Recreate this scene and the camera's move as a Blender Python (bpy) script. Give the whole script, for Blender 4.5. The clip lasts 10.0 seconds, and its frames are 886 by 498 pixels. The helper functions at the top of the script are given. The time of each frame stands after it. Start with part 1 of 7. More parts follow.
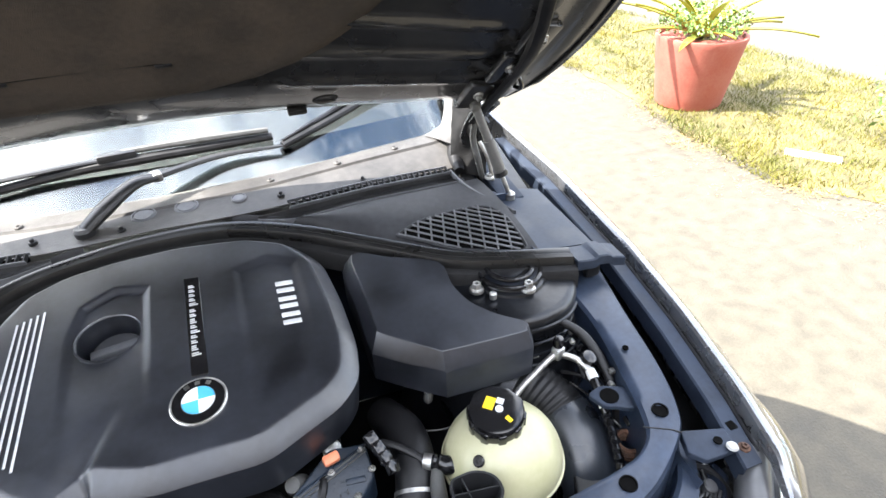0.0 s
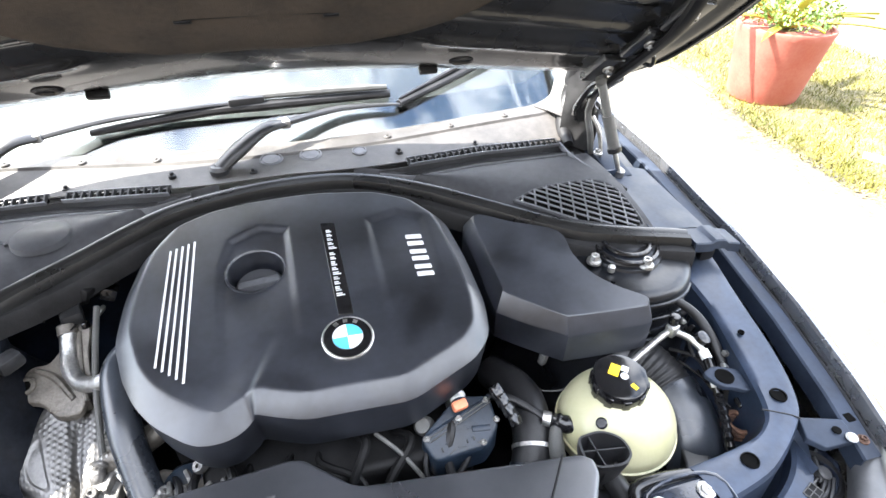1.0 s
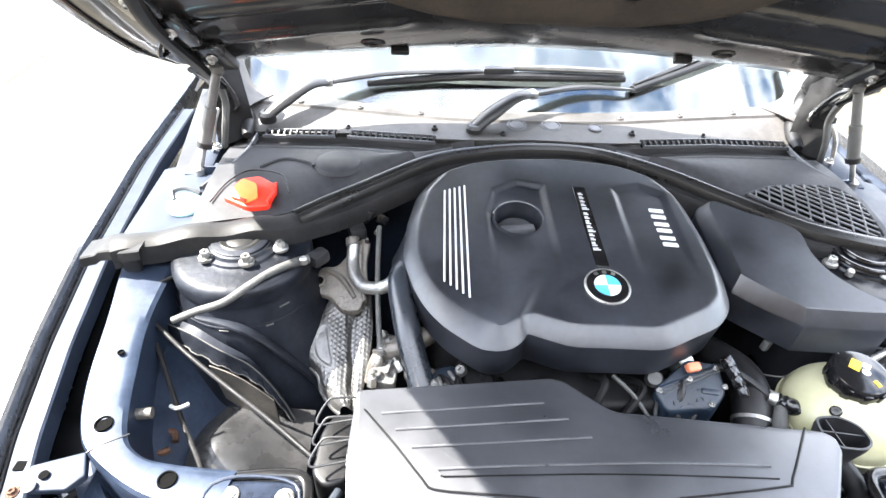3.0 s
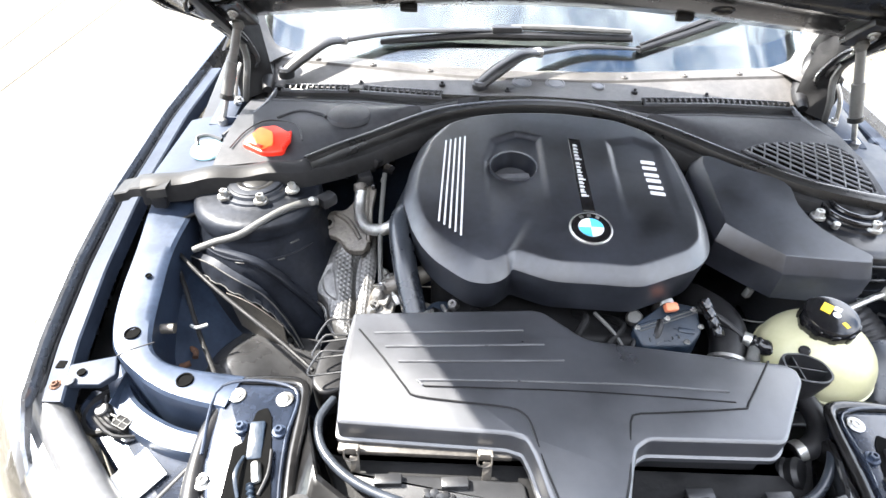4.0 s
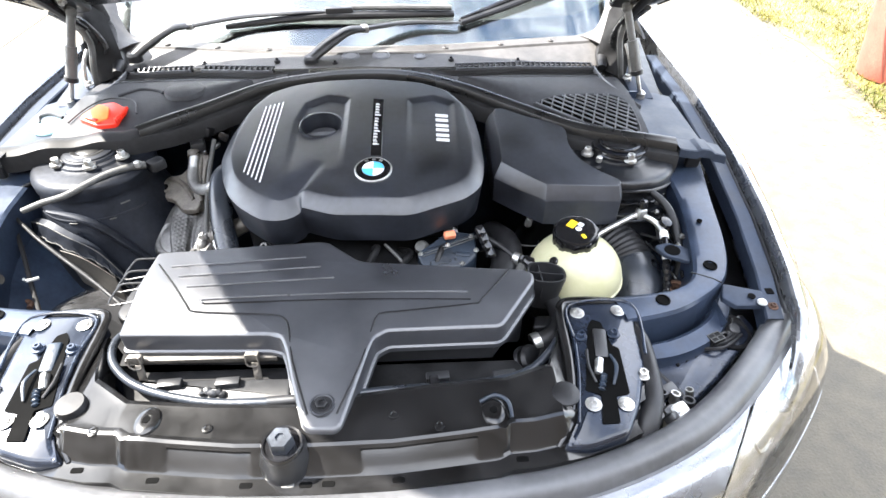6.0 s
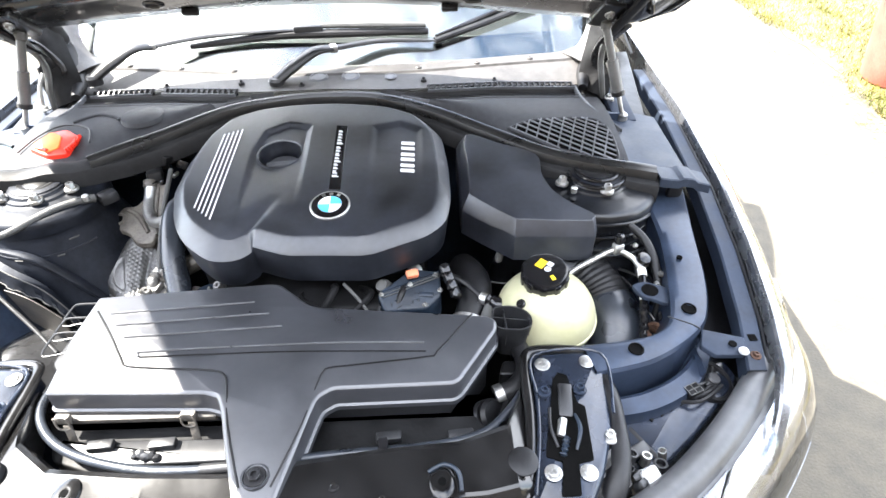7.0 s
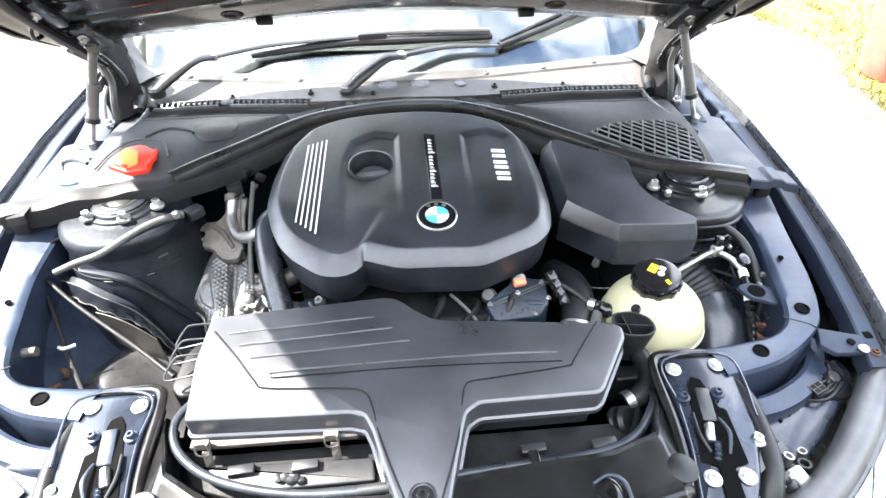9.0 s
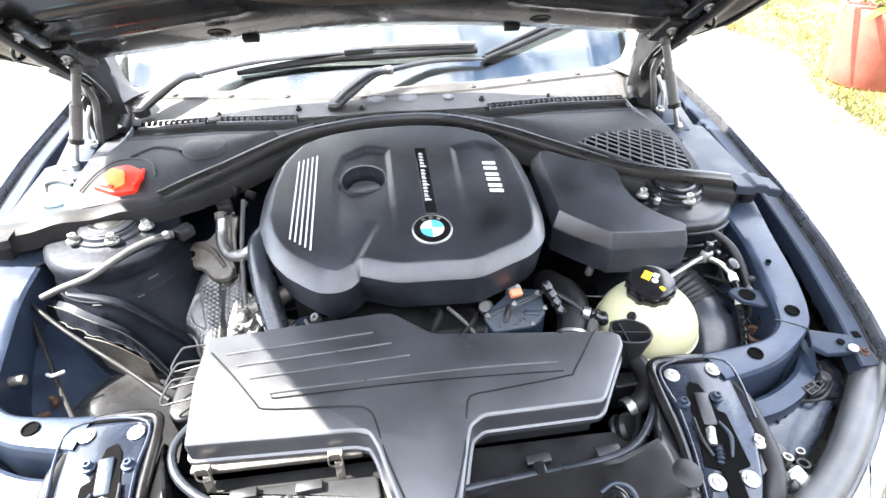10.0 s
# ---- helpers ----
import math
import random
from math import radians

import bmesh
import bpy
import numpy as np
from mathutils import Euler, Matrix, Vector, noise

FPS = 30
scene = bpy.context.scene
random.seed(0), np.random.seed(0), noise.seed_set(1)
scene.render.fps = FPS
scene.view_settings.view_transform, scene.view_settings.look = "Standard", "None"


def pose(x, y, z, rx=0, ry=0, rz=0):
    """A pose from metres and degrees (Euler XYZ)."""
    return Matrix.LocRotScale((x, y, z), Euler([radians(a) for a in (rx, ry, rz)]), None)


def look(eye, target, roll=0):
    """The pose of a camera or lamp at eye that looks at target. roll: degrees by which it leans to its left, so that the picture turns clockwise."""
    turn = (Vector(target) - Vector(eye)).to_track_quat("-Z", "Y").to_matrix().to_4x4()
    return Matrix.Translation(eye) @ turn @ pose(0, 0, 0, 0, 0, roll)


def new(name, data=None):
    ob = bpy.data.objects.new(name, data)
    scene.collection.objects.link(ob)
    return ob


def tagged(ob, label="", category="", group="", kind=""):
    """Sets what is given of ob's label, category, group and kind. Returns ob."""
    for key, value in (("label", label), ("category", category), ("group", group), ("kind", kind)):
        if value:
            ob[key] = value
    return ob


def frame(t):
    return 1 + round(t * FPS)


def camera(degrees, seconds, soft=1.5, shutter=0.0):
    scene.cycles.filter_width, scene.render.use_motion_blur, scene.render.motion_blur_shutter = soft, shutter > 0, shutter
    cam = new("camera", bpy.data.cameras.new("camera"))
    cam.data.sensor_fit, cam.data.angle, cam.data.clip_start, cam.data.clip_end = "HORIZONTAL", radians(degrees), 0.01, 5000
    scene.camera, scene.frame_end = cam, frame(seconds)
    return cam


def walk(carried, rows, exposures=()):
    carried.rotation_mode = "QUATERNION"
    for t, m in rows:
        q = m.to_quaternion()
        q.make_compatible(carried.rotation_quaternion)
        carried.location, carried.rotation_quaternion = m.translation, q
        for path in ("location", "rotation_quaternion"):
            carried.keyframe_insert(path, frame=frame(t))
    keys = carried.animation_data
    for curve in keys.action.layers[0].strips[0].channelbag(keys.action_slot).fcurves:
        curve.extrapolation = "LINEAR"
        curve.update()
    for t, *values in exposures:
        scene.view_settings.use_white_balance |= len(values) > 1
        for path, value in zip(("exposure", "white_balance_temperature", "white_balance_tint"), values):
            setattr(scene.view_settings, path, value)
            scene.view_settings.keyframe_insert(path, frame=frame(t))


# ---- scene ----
cam = camera(78.8, 10.0)
PATH = [
    (0, (0.191, -0.269, 1.385), (0.752, 1.284, 0.257), -2.2),
    (0.5, (0.117, -0.247, 1.384), (0.632, 1.288, 0.209), -0.4),
    (1, (0.033, -0.248, 1.386), (0.479, 1.283, 0.18), 1.2),
    (1.5, (-0.045, -0.258, 1.393), (0.315, 1.28, 0.166), 2.2),
    (2, (-0.126, -0.274, 1.398), (0.124, 1.279, 0.163), 2.4),
    (2.5, (-0.204, -0.301, 1.398), (-0.052, 1.265, 0.164), 2.7),
    (2.7, (-0.227, -0.313, 1.396), (-0.106, 1.258, 0.164), 2.8),
    (3.8, (-0.206, -0.386, 1.395), (-0.204, 1.134, 0.095), 2.0),
    (4, (-0.167, -0.416, 1.391), (-0.196, 1.098, 0.085), 1.6),
    (4.5, (-0.065, -0.498, 1.386), (-0.151, 1.006, 0.071), 1.1),
    (5, (0.007, -0.558, 1.384), (-0.084, 0.944, 0.067), 0.7),
    (5.5, (0.043, -0.605, 1.386), (0.031, 0.916, 0.087), 0.6),
    (6, (0.15, -0.585, 1.381), (0.205, 0.946, 0.096), 0.1),
    (6.2, (0.201, -0.56, 1.383), (0.262, 0.972, 0.099), -0.0),
    (7.3, (0.23, -0.489, 1.4), (0.239, 1.039, 0.109), -1.0),
    (7.5, (0.214, -0.486, 1.402), (0.203, 1.033, 0.1), -1.2),
    (8, (0.164, -0.468, 1.402), (0.104, 1.024, 0.072), -1.7),
    (8.5, (0.088, -0.469, 1.405), (0.084, 1.032, 0.084), -1.2),
    (9, (0.012, -0.471, 1.406), (0.118, 1.056, 0.118), -0.6),
    (9.5, (-0.014, -0.477, 1.404), (0.157, 1.062, 0.137), -0.1),
    (10, (-0.013, -0.467, 1.41), (0.166, 1.078, 0.153), -0.5),
]
walk(cam, [(t, look(eye, target, roll)) for t, eye, target, roll in PATH], [(0, 2.74), (0.5, 2.78), (1, 3.20), (1.5, 3.38), (2.5, 3.42), (4, 3.06), (5.5, 3.01), (6.2, 3.05), (7.5, 3.31), (10, 3.38)])

# ---- world, sun ----
SUN_H = (0.76, -0.19)  # how far a shadow runs for each metre of height
el = math.atan(1.0 / math.hypot(*SUN_H))
world = bpy.data.worlds.new("world")
scene.world = world
world.use_nodes = True
wt = world.node_tree
wt.nodes.clear()
w_out, w_bg = wt.nodes.new("ShaderNodeOutputWorld"), wt.nodes.new("ShaderNodeBackground")
sky = wt.nodes.new("ShaderNodeTexSky")
sky.sky_type, sky.sun_disc = "NISHITA", False
sky.sun_elevation, sky.sun_rotation = el, math.atan2(-SUN_H[0], -SUN_H[1])
w_tc, w_map, w_noise, w_ramp, w_mix = (wt.nodes.new("ShaderNode" + k) for k in ("TexCoord", "Mapping", "TexNoise", "ValToRGB", "MixRGB"))
w_map.inputs["Scale"].default_value, w_map.inputs["Location"].default_value = (1, 1, 2.2), (0.35, 0.6, 0.2)
w_noise.inputs["Scale"].default_value, w_noise.inputs["Detail"].default_value, w_noise.inputs["Roughness"].default_value = 3.2, 7, 0.55
w_ramp.color_ramp.elements[0].position, w_ramp.color_ramp.elements[1].position = 0.40, 0.55
w_mix.inputs[2].default_value = (8.8, 9.1, 9.8, 1)
wt.links.new(w_tc.outputs["Generated"], w_map.inputs[0])
wt.links.new(w_map.outputs[0], w_noise.inputs["Vector"])
wt.links.new(w_noise.outputs["Fac"], w_ramp.inputs[0])
wt.links.new(w_ramp.outputs[0], w_mix.inputs[0])
wt.links.new(sky.outputs[0], w_mix.inputs[1])
wt.links.new(w_mix.outputs[0], w_bg.inputs[0])
w_bg.inputs[1].default_value = 0.126
wt.links.new(w_bg.outputs[0], w_out.inputs[0])

sun_data = bpy.data.lights.new("sun", "SUN")
sun_data.energy, sun_data.angle, sun_data.color = 4.6, radians(0.53), (1.0, 0.95, 0.87)
sun = new("sun", sun_data)
sun.matrix_world = look((-SUN_H[0] * 6, -SUN_H[1] * 6, 6), (0, 0, 0))


# ---- materials ----
def mat(name, colour, rough=0.5, metal=0.0, var=0.15, scale=20.0, bump=0.0, bump_scale=200.0, coat=0.0, second=None, fine=0.0, spec=0.5):
    """A surface with colour that wanders at two scales, uneven gloss and fine relief."""
    m = bpy.data.materials.new(name)
    m.use_nodes = True
    nt = m.node_tree
    b = nt.nodes["Principled BSDF"]
    b.inputs["Roughness"].default_value, b.inputs["Metallic"].default_value = rough, metal
    b.inputs["Coat Weight"].default_value, b.inputs["Coat Roughness"].default_value = coat, 0.06
    b.inputs["Specular IOR Level"].default_value = spec
    tc = nt.nodes.new("ShaderNodeTexCoord")
    n1, n2 = nt.nodes.new("ShaderNodeTexNoise"), nt.nodes.new("ShaderNodeTexNoise")
    n1.inputs["Scale"].default_value, n1.inputs["Detail"].default_value = scale, 6
    n2.inputs["Scale"].default_value, n2.inputs["Detail"].default_value = scale * 9, 3
    for n in (n1, n2):
        nt.links.new(tc.outputs["Object"], n.inputs["Vector"])
    add = nt.nodes.new("ShaderNodeMath")
    add.operation = "MULTIPLY_ADD"
    add.inputs[1].default_value = 0.35
    nt.links.new(n2.outputs["Fac"], add.inputs[0])
    nt.links.new(n1.outputs["Fac"], add.inputs[2])
    ramp = nt.nodes.new("ShaderNodeValToRGB")
    c2 = second or tuple(min(1, c * (1 + var) + 0.002) for c in colour)
    c1 = colour if second else tuple(c * (1 - var) for c in colour)
    ramp.color_ramp.elements[0].color, ramp.color_ramp.elements[1].color = (*c1, 1), (*c2, 1)
    ramp.color_ramp.elements[0].position, ramp.color_ramp.elements[1].position = 0.5, 0.85
    nt.links.new(add.outputs[0], ramp.inputs[0])
    nt.links.new(ramp.outputs[0], b.inputs["Base Color"])
    mr = nt.nodes.new("ShaderNodeMapRange")
    mr.inputs[1].default_value, mr.inputs[2].default_value = 0.3, 0.75
    mr.inputs[3].default_value, mr.inputs[4].default_value = max(0.02, rough * 0.8), min(1, rough * 1.25)
    nt.links.new(n1.outputs["Fac"], mr.inputs[0])
    nt.links.new(mr.outputs[0], b.inputs["Roughness"])
    if bump:
        n3, bp = nt.nodes.new("ShaderNodeTexNoise"), nt.nodes.new("ShaderNodeBump")
        n3.inputs["Scale"].default_value, n3.inputs["Detail"].default_value = bump_scale, 4
        nt.links.new(tc.outputs["Object"], n3.inputs["Vector"])
        bp.inputs["Strength"].default_value, bp.inputs["Distance"].default_value = bump, 0.004
        nt.links.new(n3.outputs["Fac"], bp.inputs["Height"])
        nt.links.new(bp.outputs[0], b.inputs["Normal"])
    return m


PAINT = mat("dark_grey_metallic_paint", (0.15, 0.155, 0.165), 0.27, 0.7, 0.08, 30, coat=1.0)
BAY = mat("engine_bay_paint", (0.022, 0.032, 0.054), 0.36, 0.25, 0.3, 14, bump=0.05, bump_scale=45, coat=0.12, spec=0.35)
FRONTP = mat("black_satin_front_panel", (0.0075, 0.0074, 0.0076), 0.20, 0.0, 0.5, 12, bump=0.02, bump_scale=60, coat=0.22, spec=0.4)
FLANGE = mat("fender_flange_paint", (0.019, 0.026, 0.041), 0.55, 0.1, 0.3, 14, bump=0.05, bump_scale=60, coat=0.0, spec=0.22)
UNDER = mat("hood_inner_paint", (0.016, 0.0162, 0.017), 0.28, 0.1, 0.4, 10, bump=0.08, bump_scale=30, coat=0.5)
PLASTIC = mat("moulded_black_plastic", (0.016, 0.0165, 0.018), 0.36, 0, 0.3, 9, bump=0.12, bump_scale=700)
COVER = mat("engine_cover_plastic", (0.0118, 0.0136, 0.0187), 0.37, 0, 0.6, 10, bump=0.06, bump_scale=800, spec=0.78)
LID = mat("air_box_plastic", (0.031, 0.0325, 0.0375), 0.34, 0, 0.25, 8, bump=0.07, bump_scale=800, spec=1.0)
TRIM = mat("grey_cowl_plastic", (0.095, 0.098, 0.106), 0.38, 0, 0.3, 10, bump=0.15, bump_scale=600)
TRIM_TOP = mat("dusty_cowl_trim", (0.054, 0.051, 0.049), 0.5, 0, 0.4, 8, bump=0.2, bump_scale=400)
RUBBER = mat("black_rubber", (0.010, 0.010, 0.011), 0.44, 0, 0.3, 25, bump=0.05, bump_scale=400, spec=0.32)
GLOSSBLACK = mat("gloss_black", (0.008, 0.008, 0.009), 0.15, 0, 0.2, 20)
FELT = mat("felt_pad", (0.046, 0.036, 0.028), 0.9, 0, 0.35, 14, bump=0.5, bump_scale=700)
STEEL = mat("zinc_steel", (0.42, 0.415, 0.40), 0.42, 0.95, 0.35, 40, bump=0.15, bump_scale=300)
ALU = mat("cast_aluminium", (0.42, 0.42, 0.41), 0.42, 0.9, 0.3, 30, bump=0.4, bump_scale=250)
FOIL = mat("embossed_heat_shield", (0.130, 0.128, 0.125), 0.42, 0.80, 0.35, 25, bump=0.08, bump_scale=90)
WHITEMARK = mat("silver_print", (0.72, 0.73, 0.74), 0.35, 0.3, 0.08, 60)
TANK = mat("yellowed_tank_plastic", (0.39, 0.375, 0.225), 0.36, 0, 0.12, 12, bump=0.05, bump_scale=200, second=(0.45, 0.435, 0.285))
YELLOW = mat("yellow_label", (0.85, 0.55, 0.02), 0.4, 0, 0.05, 40)
WHITE = mat("white_plastic", (0.8, 0.8, 0.78), 0.4, 0, 0.06, 40)
BLUE = mat("light_blue_plastic", (0.08, 0.42, 0.72), 0.35, 0, 0.1, 40)
CYAN = mat("pale_cyan_cap", (0.20, 0.36, 0.40), 0.5, 0, 0.1, 40)
RED = mat("red_terminal_cap", (0.75, 0.030, 0.012), 0.35, 0, 0.1, 40)
# Orange puts the sun on the red flap into the colour.
RED_SUNLIT = mat("painted_sunlit_red", (0.80, 0.26, 0.06), 0.45, 0, 0.1, 40)
CHARGE = mat("glossy_blue_black_rubber", (0.020, 0.024, 0.031), 0.30, 0, 0.3, 20, bump=0.05, bump_scale=300, spec=0.6)
TRAY = mat("weathered_tray_plastic", (0.036, 0.037, 0.041), 0.56, 0, 0.3, 9, bump=0.12, bump_scale=700, spec=0.25)
STRUTGREY = mat("strut_grey", (0.115, 0.115, 0.112), 0.38, 0.2, 0.15, 30)
CLIPGREY = mat("dark_clip_plastic", (0.03, 0.03, 0.031), 0.4, 0, 0.2, 40)
MATT = mat("matt_cable_sleeve", (0.009, 0.009, 0.0095), 0.55, 0, 0.3, 60, bump=0.2, bump_scale=500, spec=0.2)
CLIPWHITE = mat("greyed_white_plastic", (0.35, 0.35, 0.34), 0.5, 0, 0.1, 40)
SEALRUB = mat("satin_seal_rubber", (0.012, 0.0118, 0.0115), 0.29, 0, 0.35, 9, bump=0.05, bump_scale=300, spec=0.45)
BEAM = mat("dull_beam_plastic", (0.0135, 0.0135, 0.0140), 0.58, 0, 0.35, 12, bump=0.08, bump_scale=300, spec=0.22)
WETPAINT = mat("glossy_black_bay_paint", (0.0075, 0.0085, 0.0110), 0.32, 0.1, 0.5, 16, bump=0.10, bump_scale=50, coat=0.15, spec=0.4)
# Paler than the lid: the ribs' highlights are put into the colour.
RIB_HIGHLIGHT = mat("rib_highlight_plastic", (0.070, 0.072, 0.078), 0.34, 0, 0.25, 30, spec=0.8)
# Near-black that puts the deep shade between parts into their colour.
SHADE_BLACK = mat("grimy_shade_black", (0.0035, 0.0035, 0.0038), 0.6, 0, 0.6, 20, bump=0.2, bump_scale=80, spec=0.18)
DUSTY = mat("dusty_arch_paint", (0.050, 0.045, 0.039), 0.5, 0.1, 0.5, 30, bump=0.1, bump_scale=120)
ORANGE = mat("orange_clip", (0.62, 0.20, 0.10), 0.5, 0, 0.15, 40)
RUST = mat("rusty_steel", (0.085, 0.042, 0.025), 0.8, 0.2, 0.5, 60, bump=0.6, bump_scale=300)
# Bay paint in a darker blue-black.
TOWER = mat("darker_bay_paint", (0.0085, 0.0105, 0.0155), 0.48, 0.2, 0.5, 12, bump=0.18, bump_scale=90, coat=0.04, spec=0.25)
LAMPTOP = mat("gloss_blue_black_lacquer", (0.0130, 0.0175, 0.0285), 0.24, 0.15, 0.5, 12, bump=0.05, bump_scale=40, coat=0.25, spec=0.45)
CASTING = mat("dull_tan_casting", (0.15, 0.138, 0.122), 0.5, 0.5, 0.35, 25, bump=0.4, bump_scale=180)
RAWCAST = mat("raw_pale_casting", (0.15, 0.147, 0.142), 0.42, 0.5, 0.5, 60, bump=0.5, bump_scale=150)
SLATE = mat("slate_cover", (0.010, 0.0165, 0.027), 0.36, 0.0, 0.35, 30, bump=0.15, bump_scale=150, spec=0.35)
HOSEGREY = mat("grey_hose", (0.066, 0.066, 0.063), 0.55, 0, 0.2, 40, bump=0.3, bump_scale=600)
DARK = mat("grimy_black", (0.0055, 0.0055, 0.0062), 0.42, 0, 0.5, 15, bump=0.1, bump_scale=60, spec=0.30)
CONCRETE = mat("pale_sandy_concrete", (0.055, 0.048, 0.035), 0.9, 0, 0.15, 14, bump=0.7, bump_scale=130, second=(0.092, 0.082, 0.062))
SOIL = mat("grass_soil", (0.11, 0.092, 0.038), 0.95, 0, 0.4, 6, bump=0.8, bump_scale=60)
GRASS = mat("sunlit_grass", (0.062, 0.074, 0.005), 0.7, 0, 0.4, 3, second=(0.140, 0.120, 0.011))
LEAF = mat("yellow_green_leaf", (0.26, 0.26, 0.025), 0.45, 0, 0.25, 9, second=(0.37, 0.32, 0.04))
LEAF2 = mat("small_green_leaf", (0.13, 0.22, 0.05), 0.5, 0, 0.4, 30)
TERRA = mat("red_painted_pot", (0.30, 0.070, 0.050), 0.7, 0, 0.25, 7, bump=0.3, bump_scale=80, second=(0.35, 0.115, 0.083))
STRAW = mat("dry_straw", (0.26, 0.19, 0.09), 0.85, 0, 0.3, 20)
WOODWHITE = mat("bleached_wood", (0.72, 0.68, 0.60), 0.7, 0, 0.12, 12, bump=0.4, bump_scale=120)
# Near-black plates carry the shade inside holes and slots that aren't cut.
HOLE_SHADE = mat("hole_shade_black", (0.0012, 0.0012, 0.0012), 0.95, 0, 0.1, 20, spec=0.05)
CLEAR = bpy.data.materials.new("clear_lens")
CLEAR.use_nodes = True
cb = CLEAR.node_tree.nodes["Principled BSDF"]
cb.inputs["Transmission Weight"].default_value, cb.inputs["Roughness"].default_value, cb.inputs["IOR"].default_value = 1.0, 0.02, 1.45
GLASS = bpy.data.materials.new("windscreen_glass")
GLASS.use_nodes = True
gb = GLASS.node_tree.nodes["Principled BSDF"]
gb.inputs["Base Color"].default_value = (0.72, 0.80, 0.80, 1)
gb.inputs["Transmission Weight"].default_value, gb.inputs["Roughness"].default_value, gb.inputs["IOR"].default_value = 1.0, 0.005, 1.70


# ---- mesh helpers ----
def part(name, bm, material, parent=None, label="", sharp=35, flat=False):
    me = bpy.data.meshes.new(name)
    bmesh.ops.recalc_face_normals(bm, faces=bm.faces)
    bm.to_mesh(me)
    bm.free()
    me.materials.append(material)
    if not flat:
        me.polygons.foreach_set("use_smooth", [True] * len(me.polygons))
        me.set_sharp_from_angle(angle=radians(sharp))
    ob = new(name, me)
    if parent is not None:
        ob.parent = parent
    if label:
        ob["label"] = label
    return ob


def group_at(name, label, category, kind="", group=""):
    return tagged(new(name), label, category, group, kind)


def curve(points, n=12, closed=False):
    """Catmull-Rom through points; n steps a span."""
    p = [Vector(q) for q in points]
    out, m = [], len(p)
    spans = m if closed else m - 1
    for i in range(spans):
        if closed:
            a, b, c, d = p[i - 1], p[i], p[(i + 1) % m], p[(i + 2) % m]
        else:
            a, b, c, d = p[max(i - 1, 0)], p[i], p[i + 1], p[min(i + 2, m - 1)]
        for k in range(n):
            t = k / n
            out.append(0.5 * (2 * b + (c - a) * t + (2 * a - 5 * b + 4 * c - d) * t * t + (3 * b - a - 3 * c + d) * t ** 3))
    if not closed:
        out.append(p[-1])
    return out


def lerp(x, xs, ys):
    return float(np.interp(x, xs, ys))


def offset(outline, d):
    """A counter-clockwise outline moved inwards by d."""
    p = [Vector(q[:2]) for q in outline]
    out, m = [], len(p)
    for i in range(m):
        e1, e2 = (p[i] - p[i - 1]).normalized(), (p[(i + 1) % m] - p[i]).normalized()
        n1, n2 = Vector((-e1.y, e1.x)), Vector((-e2.y, e2.x))
        b = (n1 + n2)
        k = max(b.length_squared / 2, 0.45)
        out.append(p[i] + b * (d / k))
    return out


def ccw(outline):
    a = sum(outline[i - 1][0] * outline[i][1] - outline[i][0] * outline[i - 1][1] for i in range(len(outline)))
    return list(outline) if a > 0 else list(reversed(outline))


def rounded(outline, r=0.01, n=4):
    """Cuts each corner of an outline into a small arc."""
    p = [Vector(q[:2]) for q in outline]
    out, m = [], len(p)
    for i in range(m):
        a, b, c = p[i - 1], p[i], p[(i + 1) % m]
        ra, rc = min(r, (a - b).length * 0.45), min(r, (c - b).length * 0.45)
        s, e = b + (a - b).normalized() * ra, b + (c - b).normalized() * rc
        for k in range(n + 1):
            t = k / n
            out.append(s * (1 - t) ** 2 + b * (2 * t * (1 - t)) + e * t * t)
    return out


def slab(outline, zt, zb, bevel=0.004, steps=3, bm=None, m=None):
    """A plate of any outline with a rounded upper rim. zt: a height or a function of x, y."""
    bm = bm or bmesh.new()
    top = zt if callable(zt) else (lambda x, y: zt)
    ol = ccw(outline)
    low = zb if callable(zb) else (lambda x, y: zb)
    rings = [[(*q[:2], low(q[0], q[1])) for q in ol]]
    for k in range(steps + 1):
        a = math.pi / 2 * k / steps if bevel else 0
        o = offset(ol, bevel * (1 - math.cos(a))) if bevel and k else ol
        rings.append([(q[0], q[1], top(q[0], q[1]) - bevel * (1 - math.sin(a))) for q in o])
        if not bevel:
            break
    vs = [[bm.verts.new(m @ Vector(v) if m else v) for v in r] for r in rings]
    for r1, r2 in zip(vs, vs[1:]):
        for i in range(len(r1)):
            bm.faces.new((r1[i - 1], r1[i], r2[i], r2[i - 1]))
    bm.faces.new(vs[-1])
    bm.faces.new(list(reversed(vs[0])))
    return bm


def sheet(rows, bm=None, thick=0.0, closed=False):
    """A surface through rows of points; thick: a second skin below, along the normals, with a closed rim."""
    bm = bm or bmesh.new()
    g = [[bm.verts.new(v) for v in r] for r in rows]
    fs = []
    for a, b in zip(g, g[1:]):
        for i in range(len(a) - (0 if closed else 1)):
            j = (i + 1) % len(a)
            fs.append(bm.faces.new((a[i], a[j], b[j], b[i])))
    if thick:
        bmesh.ops.recalc_face_normals(bm, faces=fs)
        bmesh.ops.solidify(bm, geom=fs, thickness=thick)
    return bm


